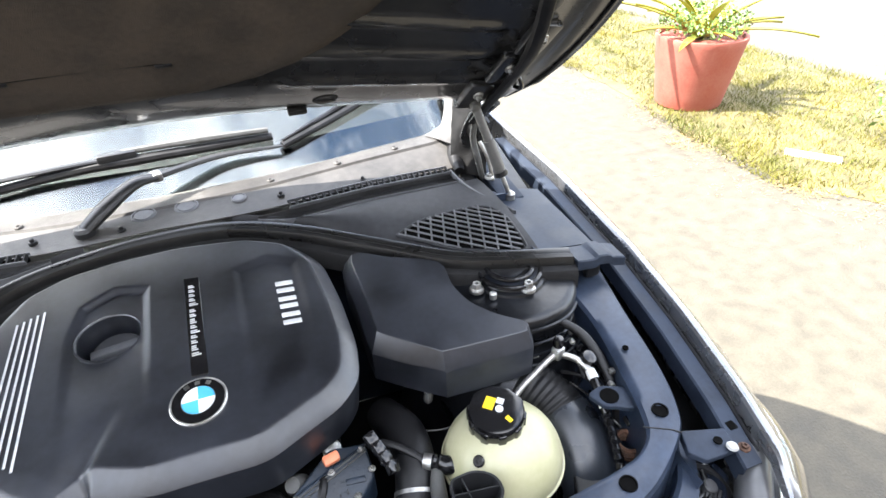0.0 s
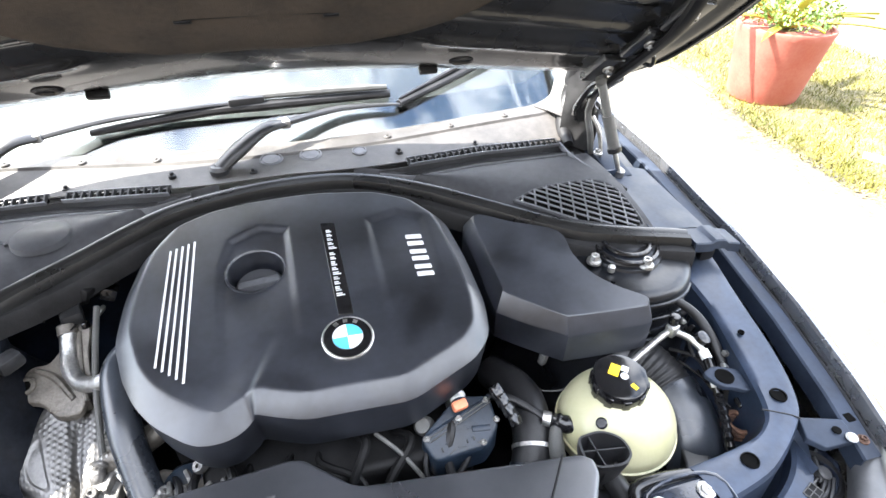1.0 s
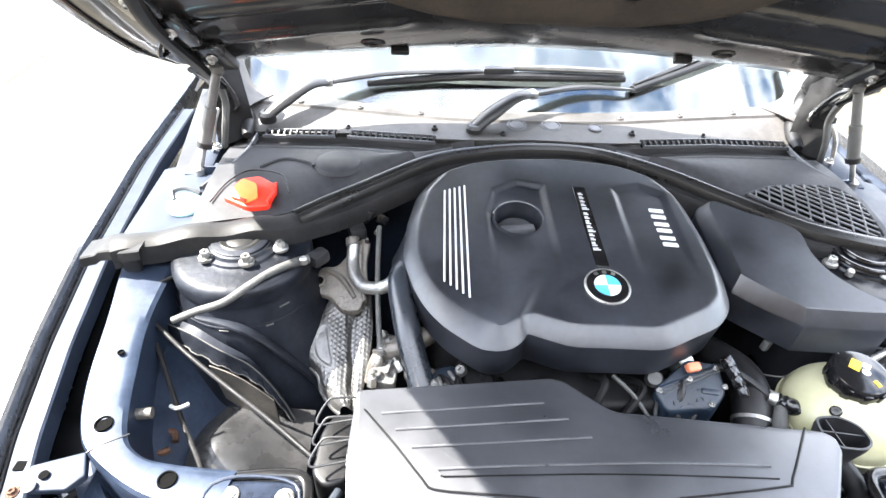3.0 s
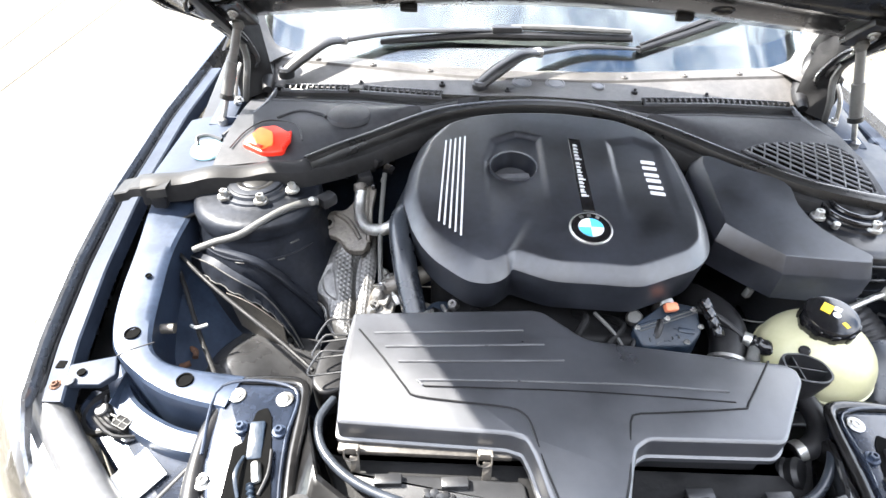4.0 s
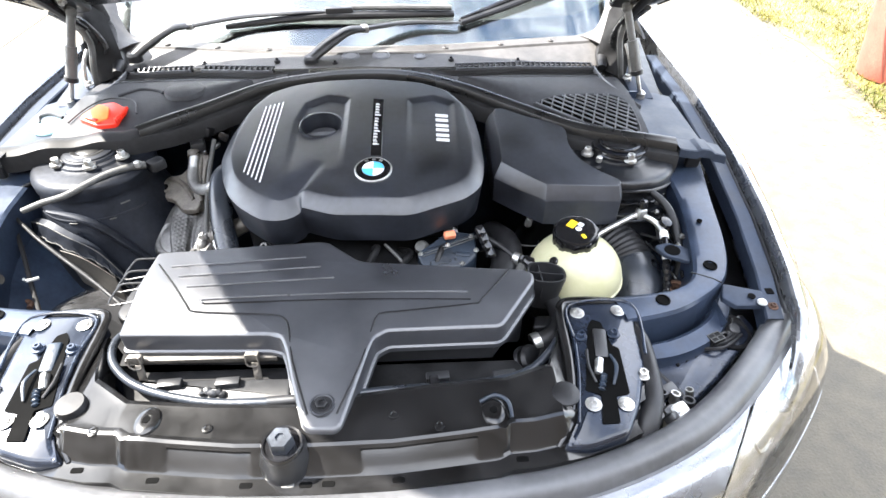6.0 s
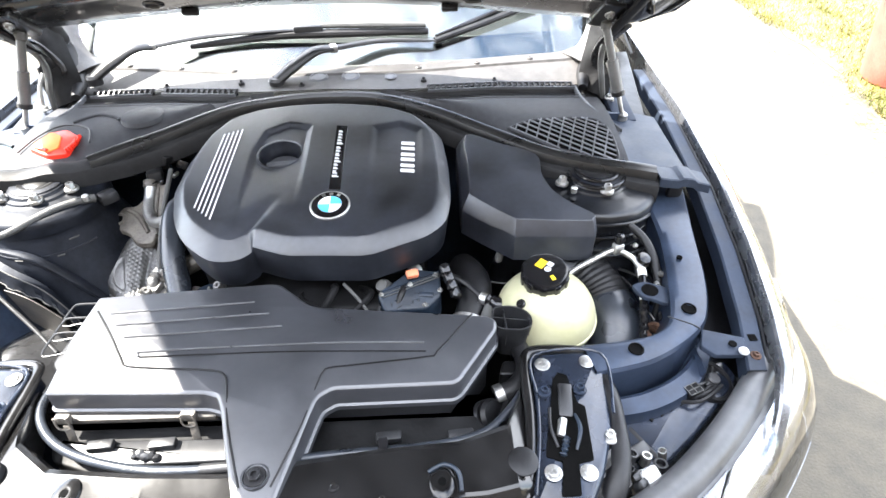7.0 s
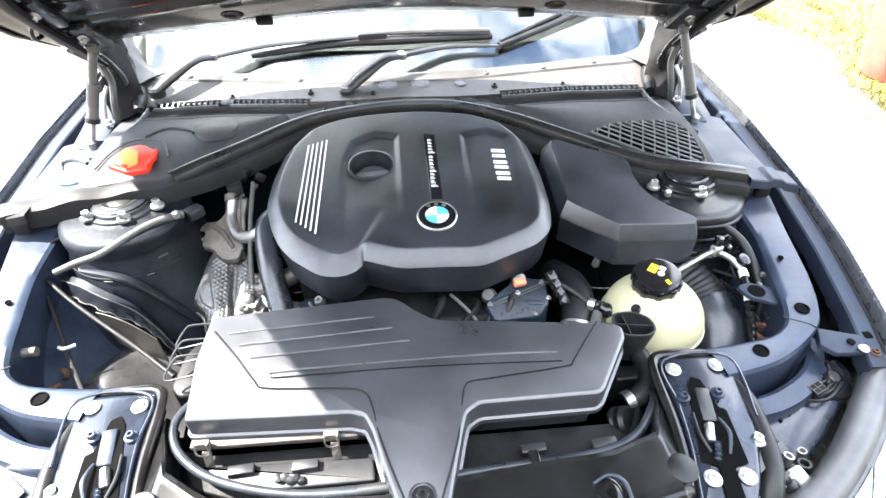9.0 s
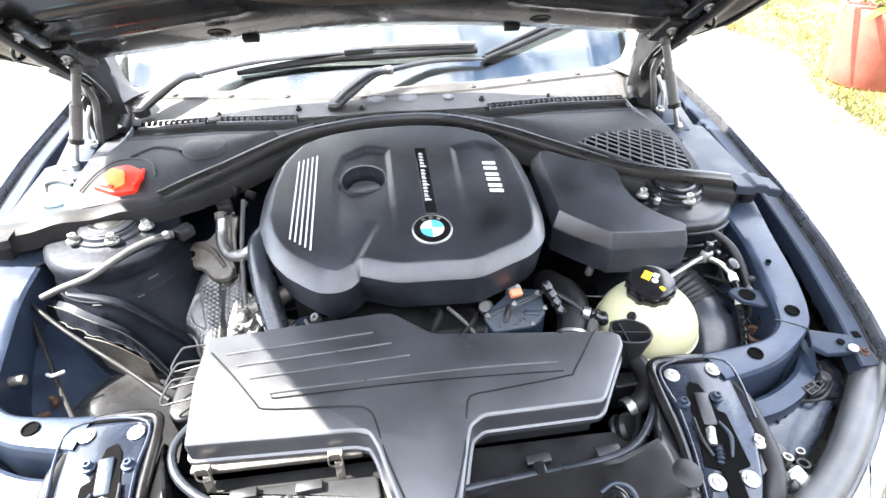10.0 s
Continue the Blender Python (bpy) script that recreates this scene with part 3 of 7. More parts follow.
BOWL = mat("silvered_lamp_bowl", (0.85, 0.86, 0.88), 0.24, 0.95, 0.12, 25)
for s in (-1, 1):
    cut_at, across = Vector((s * 0.592, -0.178, 0.7)), Vector((s * 0.80, -0.60, 0.10)).normalized()
    low = Vector((0, 0, 0.585))
    part("front_bumper", backed(trimmed(nose_shell(s), [(cut_at - across * 0.0015, across)]), 0.002), PAINT, car, "dark grey painted front bumper")
    part("bumper_corner", backed(trimmed(nose_shell(s), [(cut_at + across * 0.0015, -across), (low - Vector((0, 0, 0.0015)), Vector((0, 0, 1)))]), 0.002), PAINT, car, "dark grey painted bumper corner")
    hl = part("headlight", backed(trimmed(nose_shell(s, 0.020), [(cut_at + across * 0.004, -across), (low, Vector((0, 0, -1)))]), 0.002), BOWL, car, "bright silvered headlight under a clear lens")
    part("lens", backed(trimmed(nose_shell(s, 0.001), [(cut_at + across * 0.0015, -across), (low, Vector((0, 0, -1)))]), 0.002), CLEAR, hl, "clear plastic lens")
    for k, (x, y) in enumerate(((0.635, -0.165), (0.690, -0.100))):
        m = along((s * x, y, 0.665), (s * 0.55, -0.6, 0.45))
        part("lamp_ring", turned([(0.030, -0.02), (0.033, 0.0), (0.030, 0.004), (0.026, 0.002), (0.022, -0.010), (0.001, -0.012)], m, 28), STEEL, hl, "bright lamp ring")
    # housing top behind the seal
    ol = [(s * 0.475, -0.165), (s * 0.505, -0.155), (s * 0.60, -0.085), (s * 0.70, 0.005), (s * 0.69, 0.04), (s * 0.66, 0.03), (s * 0.60, -0.02), (s * 0.50, -0.055), (s * 0.475, -0.06)]
    hb = part("headlight_housing", slab(rounded(ol, 0.01), lambda x, y: 0.688 + 0.12 * (y + 0.06), 0.55, 0.006), LAMPTOP, car, "gloss blue-black top of the headlight housing")
    part("groove", tube([(s * 0.508, -0.070, 0.6866), (s * 0.545, -0.128, 0.680)], 0.0035, 6, 1, flat=0.4), DARK, hb, "dark groove in the housing top")
    m = along((s * 0.652, 0.0, 0.696), (s * 0.2, -0.2, 1))
    bc = part("bulb_cap", turned([(0.034, -0.006), (0.036, 0.003), (0.033, 0.006), (0.028, 0.005), (0.026, 0.001), (0.001, 0.001)], m, 28), DARK, hb, "black round lamp cover")
    part("hub", turned([(0.010, 0.002), (0.010, 0.012), (0.008, 0.014), (0.001, 0.014)], m, 16), CLIPGREY, bc)
    for k in range(2):
        part("spoke", block(m @ pose(0.017 * math.cos(k * 2.3 + 0.4), 0.017 * math.sin(k * 2.3 + 0.4), 0.004, 0, 0, math.degrees(k * 2.3 + 0.4)), (0.018, 0.003, 0.004), 0.0006), CLIPGREY, bc)
    pm = pose(s * 0.614, -0.022, 0.704, 0, 0, 22 * s)
    plug = part("plug", block(pm, (0.024, 0.017, 0.012), 0.002), SHADE_BLACK, hb, "black four-way connector")
    for dx, dy, lx, ly in ((0, 0.008, 0.024, 0.0012), (0, 0, 0.024, 0.0012), (0, -0.008, 0.024, 0.0012), (-0.0115, 0, 0.0012, 0.017), (0, 0, 0.0012, 0.017), (0.0115, 0, 0.0012, 0.017)):
        part("edge", block(pm @ pose(dx, dy, 0.0062), (lx, ly, 0.0016), 0), HOSEGREY, plug)
    for k in range(4):
        part("cable", tube([(s * (0.58 + 0.02 * k), -0.03, 0.693), (s * (0.62 + 0.01 * k), -0.04 + 0.012 * k, 0.704), (s * (0.665 - 0.008 * k), -0.01, 0.700)], 0.003, 6, 4), RUBBER, hb)
    part("levelling_motor", block(pose(s * 0.505, -0.155, 0.69, 10, 0, 20 * s), (0.04, 0.035, 0.03), 0.005), STEEL if s > 0 else ALU, hb, "pale metal adjuster")
    if s > 0:
        for k, (x, y, r) in enumerate(((0.478, -0.128, 0.007), (0.492, -0.120, 0.008), (0.512, -0.124, 0.007), (0.528, -0.136, 0.009), (0.486, -0.142, 0.006), (0.538, -0.118, 0.006))):
            part("socket", turned([(r, -0.006), (r, 0.012), (r * 0.7, 0.012), (r * 0.65, 0.004), (0.0005, 0.004)], along((x, y, 0.692), (0.3 - 0.1 * k, 0.2, 1)), 14), (RUBBER, PLASTIC, STEEL)[k % 3], hb)
        part("plug_housing", block(pose(0.508, -0.108, 0.692, 8, 0, 25), (0.028, 0.016, 0.012), 0.002), CLIPGREY, hb)
        # Near-black blocks painted as the dark of notches along the housing edge.
        for k in range(5):
            part("notch_shade", block(pose(0.540 + 0.017 * k, -0.056 + 0.008 * k, 0.690, 0, 0, 35), (0.004, 0.014, 0.004), 0), SHADE_BLACK, hb)
tagged(part("cardboard_label", block(pose(-0.575, -0.095, 0.6875, 6, 0, -38), (0.055, 0.075, 0.003), 0.001), WHITE, None), "blank pale label plate on the lamp housing", "label")

# ---- front slam panel and latches ----
SR = [(-0.352, 0.0), (-0.345, -0.03), (-0.318, -0.10), (-0.26, -0.138), (-0.15, -0.148), (-0.04, -0.152), (0.05, -0.138), (0.15, -0.125), (0.255, -0.117), (0.32, -0.095), (0.345, -0.04), (0.352, 0.0)]


def slam_z(x, y):
    z = 0.757 - 0.05 * max(0, -0.165 - y)
    for bx in (-0.22, 0.228):
        z += 0.004 * math.exp(-((x - bx) ** 2 + (y + 0.18) ** 2) / 0.0006)
    return z


def slam_front(x):
    return lerp(abs(x), (0, 0.1, 0.15, 0.235, 0.252, 0.286, 0.33, 0.40, 0.44, 0.475), (-0.264, -0.262, -0.257, -0.248, -0.240, -0.238, -0.229, -0.206, -0.188, -0.166))


rows = []
for i in range(381):
    x = -0.475 + 0.95 * i / 380
    yr = lerp(x, [q[0] for q in SR], [q[1] for q in SR]) if abs(x) < 0.352 else slam_front(x) + 0.06
    yf = slam_front(x)
    low = 0.020 * max(0, min(1, (abs(x) - 0.325) / 0.03))
    step = 0.0035 * max(0, min(1, (x - 0.055) / 0.008, (0.212 - x) / 0.008)) + 0.003 * max(0, min(1, (-0.075 - x) / 0.006, (x + 0.19) / 0.006))
    crease = 0.005 * math.exp(-((abs(x) - 0.246) / 0.005) ** 2)
    z1 = slam_z(x, yf + 0.046) - low
    rows.append([(x, yr + 0.004, 0.70 - low), (x, yr, 0.742 - low), (x, yr - 0.004, 0.753 - low), (x, yr - 0.012, slam_z(x, yr) - low), (x, yr - 0.022, slam_z(x, yr) - low - 0.001), (x, (yr + yf) / 2, slam_z(x, (yr + yf) / 2) - low - 0.001), (x, yf + 0.055, z1 - 0.0005), (x, yf + 0.049, z1 + 0.0008), (x, yf + 0.0445 - crease, z1 - 0.0005), (x, yf + 0.041 - crease, z1 - 0.004), (x, yf + 0.038 - crease + step, z1 - 0.009), (x, yf + 0.026 - crease * 0.6 + step, 0.7365 - low * 0.5), (x, yf + 0.0215, 0.7300 - low * 0.4), (x, yf + 0.017, 0.7272 - low * 0.4), (x, yf + 0.008, 0.7268 - low * 0.4), (x, yf - 0.004, 0.7270 - low * 0.4), (x, yf - 0.012, 0.69)])
slam = part("front_panel", sheet(rows), FRONTP, car, "black painted front cross panel with pressed edges", 28)
for x in (-0.30, -0.20, -0.082, -0.03, -0.008, 0.020, 0.107, 0.266):
    yf = slam_front(x)
    part("slot", slab(rounded([(x - 0.008, yf + 0.005), (x + 0.008, yf + 0.005), (x + 0.008, yf + 0.0125), (x - 0.008, yf + 0.0125)], 0.003), 0.7278, 0.715, 0.0005, 1), HOSEGREY if int(x * 100) % 2 else HOLE_SHADE, slam)
for x in (-0.22, 0.232):
    part("boss", turned([(0.019, -0.006), (0.017, -0.001), (0.013, 0.0012), (0.007, 0.0016), (0.0055, 0.0015), (0.0055, 0.0005), (0.001, 0.0005)], pose(x, -0.178, 0.760), 28, squash=(0.9, 1.2)), FRONTP, slam, "raised boss on the panel")
    part("hole", turned([(0.005, -0.001), (0.0048, 0.0012), (0.001, 0.0012)], pose(x, -0.178, 0.7605), 14), HOLE_SHADE, slam, "dark fixing hole")
part("clip", tube([(0.215, -0.165, 0.76), (0.235, -0.158, 0.764), (0.252, -0.168, 0.764), (0.255, -0.19, 0.76)], 0.0028, 8, 5), SLATE, slam, "bent wire clip")
for x, y in ((0.015, -0.185), (-0.14, -0.19), (0.10, -0.178), (-0.285, -0.19), (0.16, -0.195)):
    part("dimple", turned([(0.007, -0.001), (0.0065, 0.001), (0.004, 0.0014), (0.003, 0.0002), (0.001, 0.0)], pose(x, y, slam_z(x, y)), 14), FRONTP, slam)
for x in (-0.33, 0.334):
    part("rubber_buffer", turned([(0.0195, -0.004), (0.0195, 0.001 - 0.008 * x), (0.0178, 0.0035 - 0.012 * x), (0.001, 0.004 - 0.012 * x)], pose(x, -0.152, 0.757), 28), RUBBER, car, "round black rubber hood buffer")
# centre cap on the panel
cap = part("radiator_cap_base", turned([(0.036, -0.045), (0.033, -0.020), (0.029, -0.004), (0.0265, 0.006)], pose(-0.036, -0.222, 0.757), 32), PLASTIC, car, "black round centre mount")
part("ring", turned([(0.0265, 0.004), (0.0262, 0.010), (0.0245, 0.0125), (0.0222, 0.012), (0.0215, 0.0095), (0.001, 0.0095)], pose(-0.036, -0.222, 0.757), 32), GLOSSBLACK, cap, "glossy black collar")
part("screw_head", turned([(0.0165, 0.004), (0.0165, 0.022), (0.0145, 0.026), (0.006, 0.026), (0.006, 0.023), (0.001, 0.023)], pose(-0.036, -0.222, 0.757), 6), mat("dull_zinc_plug", (0.055, 0.062, 0.075), 0.36, 0.6, 0.3, 40), cap, "six-sided plug")

for s in (-1, 1):
    ol = [(s * 0.480, 0.024), (s * 0.366, 0.022), (s * 0.364, -0.06), (s * 0.357, -0.12), (s * 0.343, -0.19), (s * 0.318, -0.222), (s * 0.36, -0.222), (s * 0.412, -0.206), (s * 0.440, -0.16), (s * 0.464, -0.10)]
    lp = part("latch_plate", slab(rounded(ol, 0.012), lambda x, y: 0.752 + 0.072 * min(0, y + 0.03) - 0.3 * max(0, -0.205 - y), 0.712, 0.009), LAMPTOP, car, "painted hood latch plate")
    zt = lambda y: 0.752 + 0.072 * min(0, y + 0.03)
    rim = [Vector((s * a, b, zt(b) + 0.002)) for a, b in ((0.468, -0.085), (0.474, 0.014), (0.374, 0.014), (0.368, -0.06), (0.361, -0.12), (0.346, -0.19))]
    part("raised_rim", tube(rim, 0.0026, 8, 6), LAMPTOP, lp)
    part("latch_surround", tube([(s * a, b, zt(b) + c) for a, b, c in ((0.47, 0.027, -0.006), (0.41, 0.031, -0.005), (0.368, 0.026, -0.005), (0.358, -0.01, -0.004), (0.355, -0.08, -0.003), (0.347, -0.14, -0.002), (0.335, -0.185, -0.004), (0.315, -0.215, -0.012))], [0.006, 0.008, 0.008, 0.008, 0.008, 0.008, 0.007, 0.004], 12, 6, flat=0.7), FRONTP, car, "rounded black rim beside the latch plate")
    sl = [(s * a, b) for a, b in ((0.416, -0.022), (0.404, -0.016), (0.394, -0.030), (0.386, -0.062), (0.366, -0.142), (0.387, -0.148), (0.378, -0.192), (0.402, -0.192), (0.407, -0.152), (0.427, -0.148), (0.432, -0.072), (0.422, -0.066))]
    # The slot isn't cut: a near-black plate paints its inner shade.
    part("slot", slab(rounded(sl, 0.003), lambda x, y: zt(y) + 0.0012, lambda x, y: zt(y) - 0.01, 0.0004, 1), HOLE_SHADE, lp, "near-black plate for the shade in the latch slot")
    for bx, by in ((0.450, 0.001), (0.384, -0.002), (0.446, -0.122), (0.417, -0.164), (0.372, -0.163)):
        if (bx, by) == (0.446, -0.122):
            screw(lp, (s * 0.456, -0.115, 0.742), 0.0118, 0.008)
        else:
            screw(lp, (s * bx, by, zt(by) + 0.001), 0.0115, 0.0035)
    for bx, by in ((0.430, -0.047), (0.379, -0.050)):
        screw(lp, (s * bx, by, zt(by) + 0.001), 0.0095, 0.010, material=BAY)
    latch = group_at("hood_latch", "metal hood latch with spring set in its slot", "latch", group="hood latches")
    part("body", block(pose(s * 0.406, -0.062, 0.747, 8, 0, -8 * s), (0.020, 0.050, 0.014), 0.003), PLASTIC if s > 0 else SLATE, latch)
    part("lever", tube([(s * 0.414, -0.085, 0.752), (s * 0.416, -0.11, 0.756), (s * 0.407, -0.135, 0.748)], [0.002, 0.003, 0.002], 8, 5, flat=0.6), SLATE, latch, "dark steel lever")
    part("pawl", block(pose(s * 0.393, -0.104, 0.750, 12, 20 * s, -12 * s), (0.010, 0.026, 0.012), 0.003), ALU, latch, "bright worn pawl")
    part("hook", tube([(s * 0.382, -0.075, 0.752), (s * 0.378, -0.105, 0.752), (s * 0.384, -0.130, 0.747)], 0.0022, 8, 5), RUBBER, latch)
    part("spring", tube([(s * 0.397, -0.118, 0.748), (s * 0.393, -0.130, 0.748), (s * 0.388, -0.142, 0.744)], 0.0040, 10, 12, rings=(5, 0.0014)), SLATE, latch, "coiled steel spring")
    # loom and cable beside each latch
    part("loom", tube([(s * 0.468, 0.0, 0.735), (s * 0.475, -0.06, 0.742), (s * 0.468, -0.13, 0.732), (s * 0.448, -0.180, 0.712), (s * 0.430, -0.200, 0.680)], [0.009, 0.011, 0.014, 0.016, 0.014], 12, 6, rings=(26, 0.0012)), RUBBER, car, "ribbed black cable loom")
    for k in range(5):
        part("cable_plug", block(pose(s * (0.49 + 0.012 * (k % 3)), -0.15 - 0.014 * (k // 2), 0.70 + 0.006 * (k % 2), 20, 10 * k, 35 * s), (0.018, 0.012, 0.018), 0.003), (PLASTIC, WHITE, GLOSSBLACK)[k % 3], car)

# ---- cowl, seal, windscreen ----
SEAL = [(-0.722, 0.368, 0.846), (-0.66, 0.384, 0.852), (-0.611, 0.394, 0.855), (-0.53, 0.411, 0.858), (-0.455, 0.424, 0.861), (-0.39, 0.476, 0.865), (-0.327, 0.526, 0.868), (-0.210, 0.598, 0.884), (-0.108, 0.626, 0.891), (-0.004, 0.638, 0.894), (0.116, 0.630, 0.892), (0.230, 0.581, 0.884), (0.348, 0.510, 0.868), (0.454, 0.437, 0.858), (0.538, 0.402, 0.855), (0.621, 0.378, 0.853), (0.66, 0.368, 0.850)]
sc = curve(SEAL, 8)
SCX, SCY, SCZ = [q.x for q in sc], [q.y for q in sc], [q.z for q in sc]
rows = []
for i, p in enumerate(sc):
    d = (sc[min(i + 1, len(sc) - 1)] - sc[max(i - 1, 0)]).normalized()
    n = Vector((-d.y, d.x, 0)).normalized()
    k = lerp(p.x, (-0.56, -0.44, -0.36), (0.62, 0.66, 1.0))
    h = 0.010 * max(0, min(1, (-0.40 - p.x) / 0.05)) + 0.003 * math.sin(p.x * 60) * max(0, min(1, (-0.42 - p.x) / 0.04))
    rows.append([p + n * (a * k) + Vector((0, 0, b + h)) for a, b in ((-0.036, -0.050), (-0.034, -0.024), (-0.030, -0.017), (-0.018, -0.013), (0.0, -0.010), (0.022, -0.011), (0.034, -0.016), (0.036, -0.045))])
part("cowl_beam", sheet(rows, thick=0.002), BEAM, car, "dark grey plastic beam behind the engine", 40)
rows = []
for i, p in enumerate(sc[34:-2]):
    j = i + 34
    d = (sc[min(j + 1, len(sc) - 1)] - sc[max(j - 1, 0)]).normalized()
    n = Vector((-d.y, d.x, 0)).normalized()
    rows.append([p + n * a + Vector((0, 0, b)) for a, b in ((-0.019, -0.017), (-0.020, -0.006), (-0.016, 0.002), (-0.008, 0.004), (-0.002, 0.0), (0.004, 0.003), (0.012, 0.002), (0.016, -0.004), (0.016, -0.013))])
part("hood_seal", sheet(rows, thick=0.001), SEALRUB, car, "thick black rubber hood seal")
for s, p0 in ((-1, (-0.715, 0.375, 0.838)), (1, (0.70, 0.372, 0.838))):
    rows = []
    for k in range(14):
        t = k / 13
        x, y = p0[0] + s * (0.055 - 0.10 * t), p0[1] + 0.003 * math.sin(t * 5)
        z = p0[2] - 0.012 + 0.020 * t + (0.005 if 0.28 < t < 0.55 else 0)
        rows.append([(x, y - 0.027, z - 0.016), (x, y - 0.0245, z - 0.001), (x, y - 0.022, z + 0.001), (x, y + 0.020, z + 0.002), (x, y + 0.0235, z), (x, y + 0.026, z - 0.016)])
    part("seal_end_bracket", sheet(rows, thick=0.002), BEAM if s < 0 else FLANGE, car, "folded grey end piece of the seal" if s < 0 else "folded glossy blue-black end piece of the seal")
    part("bracket_post", block(pose(s * 0.692, 0.355, 0.815), (0.028, 0.015, 0.03), 0.005), DARK, car)

SCREEN = ((-0.70, 0.94), (-0.66, 0.872), (-0.59, 0.835), (-0.47, 0.818), (-0.34, 0.795), (-0.2, 0.775), (0, 0.765), (0.2, 0.775), (0.34, 0.795), (0.47, 0.818), (0.59, 0.835), (0.66, 0.872), (0.70, 0.94))


def screen_y(x):
    return lerp(x, [q[0] for q in SCREEN], [q[1] for q in SCREEN])


# trays between seal and vents
def vent_y(x):
    return lerp(abs(x), (0.10, 0.16, 0.21, 0.37, 0.55, 0.64), (0.645, 0.648, 0.656, 0.690, 0.714, 0.722))


def vent_z(x):
    return lerp(abs(x), (0.0, 0.16, 0.37, 0.55, 0.64), (0.903, 0.898, 0.886, 0.872, 0.868))


def recess(x):
    return 0.034 * max(0, min(1, (abs(x) - 0.155) / 0.075))


def tray_z(x, y):
    yb, zb = lerp(x, SCX, SCY) + 0.03, lerp(x, SCX, SCZ) - 0.010
    ye, ze = vent_y(x) - 0.012 - recess(x), vent_z(x) - 0.010
    t = max(0, min(1, (y - yb) / max(0.02, ye - yb)))
    return zb * (1 - t) + ze * t + 0.012 * math.sin(t * math.pi) ** 0.8


for s in (-1, 1):
    rows = []
    for i in range(57):
        x = s * (0.12 + 0.495 * i / 56)
        yb = lerp(x, SCX, SCY) + 0.03
        ye = max(vent_y(x) - 0.012 - recess(x), yb + 0.006)
        rows.append([Vector((x, yb + (ye - yb) * t, tray_z(x, yb + (ye - yb) * t))) for t in np.linspace(0, 1, 16)])
    tray = part("cowl_tray", sheet(rows, thick=0.002), TRAY, car, "black plastic cowl side tray")
    part("tray_shelf", sheet([[(s * 0.606, y, 0.846), (s * 0.612, y, 0.842), (s * 0.655, y, 0.838), (s * 0.705, y, 0.832), (s * (0.742 - 0.05 * (0.60 - y)), y, 0.822), (s * (0.745 - 0.05 * (0.60 - y)), y, 0.79)] for y in np.linspace(0.405, 0.640, 12)], thick=0.002), FLANGE, tray, "lower shelf at the end of the tray")
    if s < 0:
        part("dome", turned([(0.045, -0.004), (0.042, 0.005), (0.03, 0.010), (0.001, 0.012)], pose(-0.385, 0.585, tray_z(-0.385, 0.585) - 0.002), 28), TRAY, tray)
        part("moulded_rib", tube([(x, y, tray_z(x, y) + 0.002) for x, y in ((-0.53, 0.575), (-0.49, 0.605), (-0.44, 0.585), (-0.43, 0.572))], 0.0028, 8, 5), TRAY, tray)

# air intake grille in the driver's tray
GO = [(0.390, 0.522), (0.440, 0.485), (0.471, 0.460), (0.532, 0.430), (0.588, 0.410), (0.597, 0.440), (0.596, 0.497), (0.584, 0.532), (0.560, 0.548), (0.500, 0.547), (0.437, 0.538)]
rows = []
for x in np.linspace(0.393, 0.5955, 44):
    ys = []
    for i in range(len(GO)):
        (xa, ya), (xb, yb) = GO[i - 1], GO[i]
        if (xa > x) != (xb > x):
            ys.append(ya + (yb - ya) * (x - xa) / (xb - xa))
    rows.append([(x, y, tray_z(x, y) + 0.003) for y in np.linspace(min(ys), max(ys), 16)])
# This near-black sheet paints the shade behind the slats.
grille = part("intake_grille", sheet(rows, thick=0.001), HOLE_SHADE, car, "black slotted air intake grille")


def inside(x, y, ol):
    c = False
    for i in range(len(ol)):
        (x1, y1), (x2, y2) = ol[i - 1][:2], ol[i][:2]
        if (y1 > y) != (y2 > y) and x < (x2 - x1) * (y - y1) / (y2 - y1) + x1:
            c = not c
    return c


def bars(direction, gap, r, z, parent, name, outline, material):
    """Bars across an outline, clipped to it."""
    d = Vector(direction).normalized()
    n = Vector((-d.y, d.x))
    ctr = sum((Vector(q) for q in outline), Vector((0, 0))) / len(outline)
    for k in range(-16, 17):
        o = ctr + n * (k * gap)
        ts = [t for t in np.linspace(-0.2, 0.2, 161) if inside(*(o + d * t), outline)]
        if len(ts) > 6:
            a, b = o + d * ts[0], o + d * ts[-1]
            m = (a + b) / 2
            part(name, tube([(*a, tray_z(*a) + z), (*m, tray_z(*m) + z), (*b, tray_z(*b) + z)], r, 6, 3, flat=1.2), material, parent)


bars((0.80, -0.60), 0.0125, 0.0016, 0.0062, grille, "slat", GO, TRIM)
bars((0.30, 0.95), 0.0230, 0.0016, 0.0068, grille, "cross_slat", GO, TRIM)
part("grille_edge", tube([(x, y, tray_z(x, y) + 0.0045) for x, y in GO + GO[:1]], 0.0026, 6, 3), TRAY, grille)

# upper cowl trim up to the glass
rows = []
for i in range(57):
    x = -0.66 + 1.32 * i / 56
    ys, yf = screen_y(x) + 0.018, vent_y(x) + 0.012
    rise = max(0, abs(x) - 0.56) * 0.5
    zf = vent_z(x)
    rows.append([Vector((x, yf + (ys - yf) * t, zf - 0.004 + (0.004 + 0.899 - zf) * min(1, t * 1.6) + 0.002 * t + (0.004 if 0.58 < t < 0.9 else 0) + rise * t * t * 0.6)) for t in (0, 0.06, 0.12, 0.25, 0.36, 0.48, 0.57, 0.60, 0.72, 0.84, 0.89, 0.92, 1.0)])
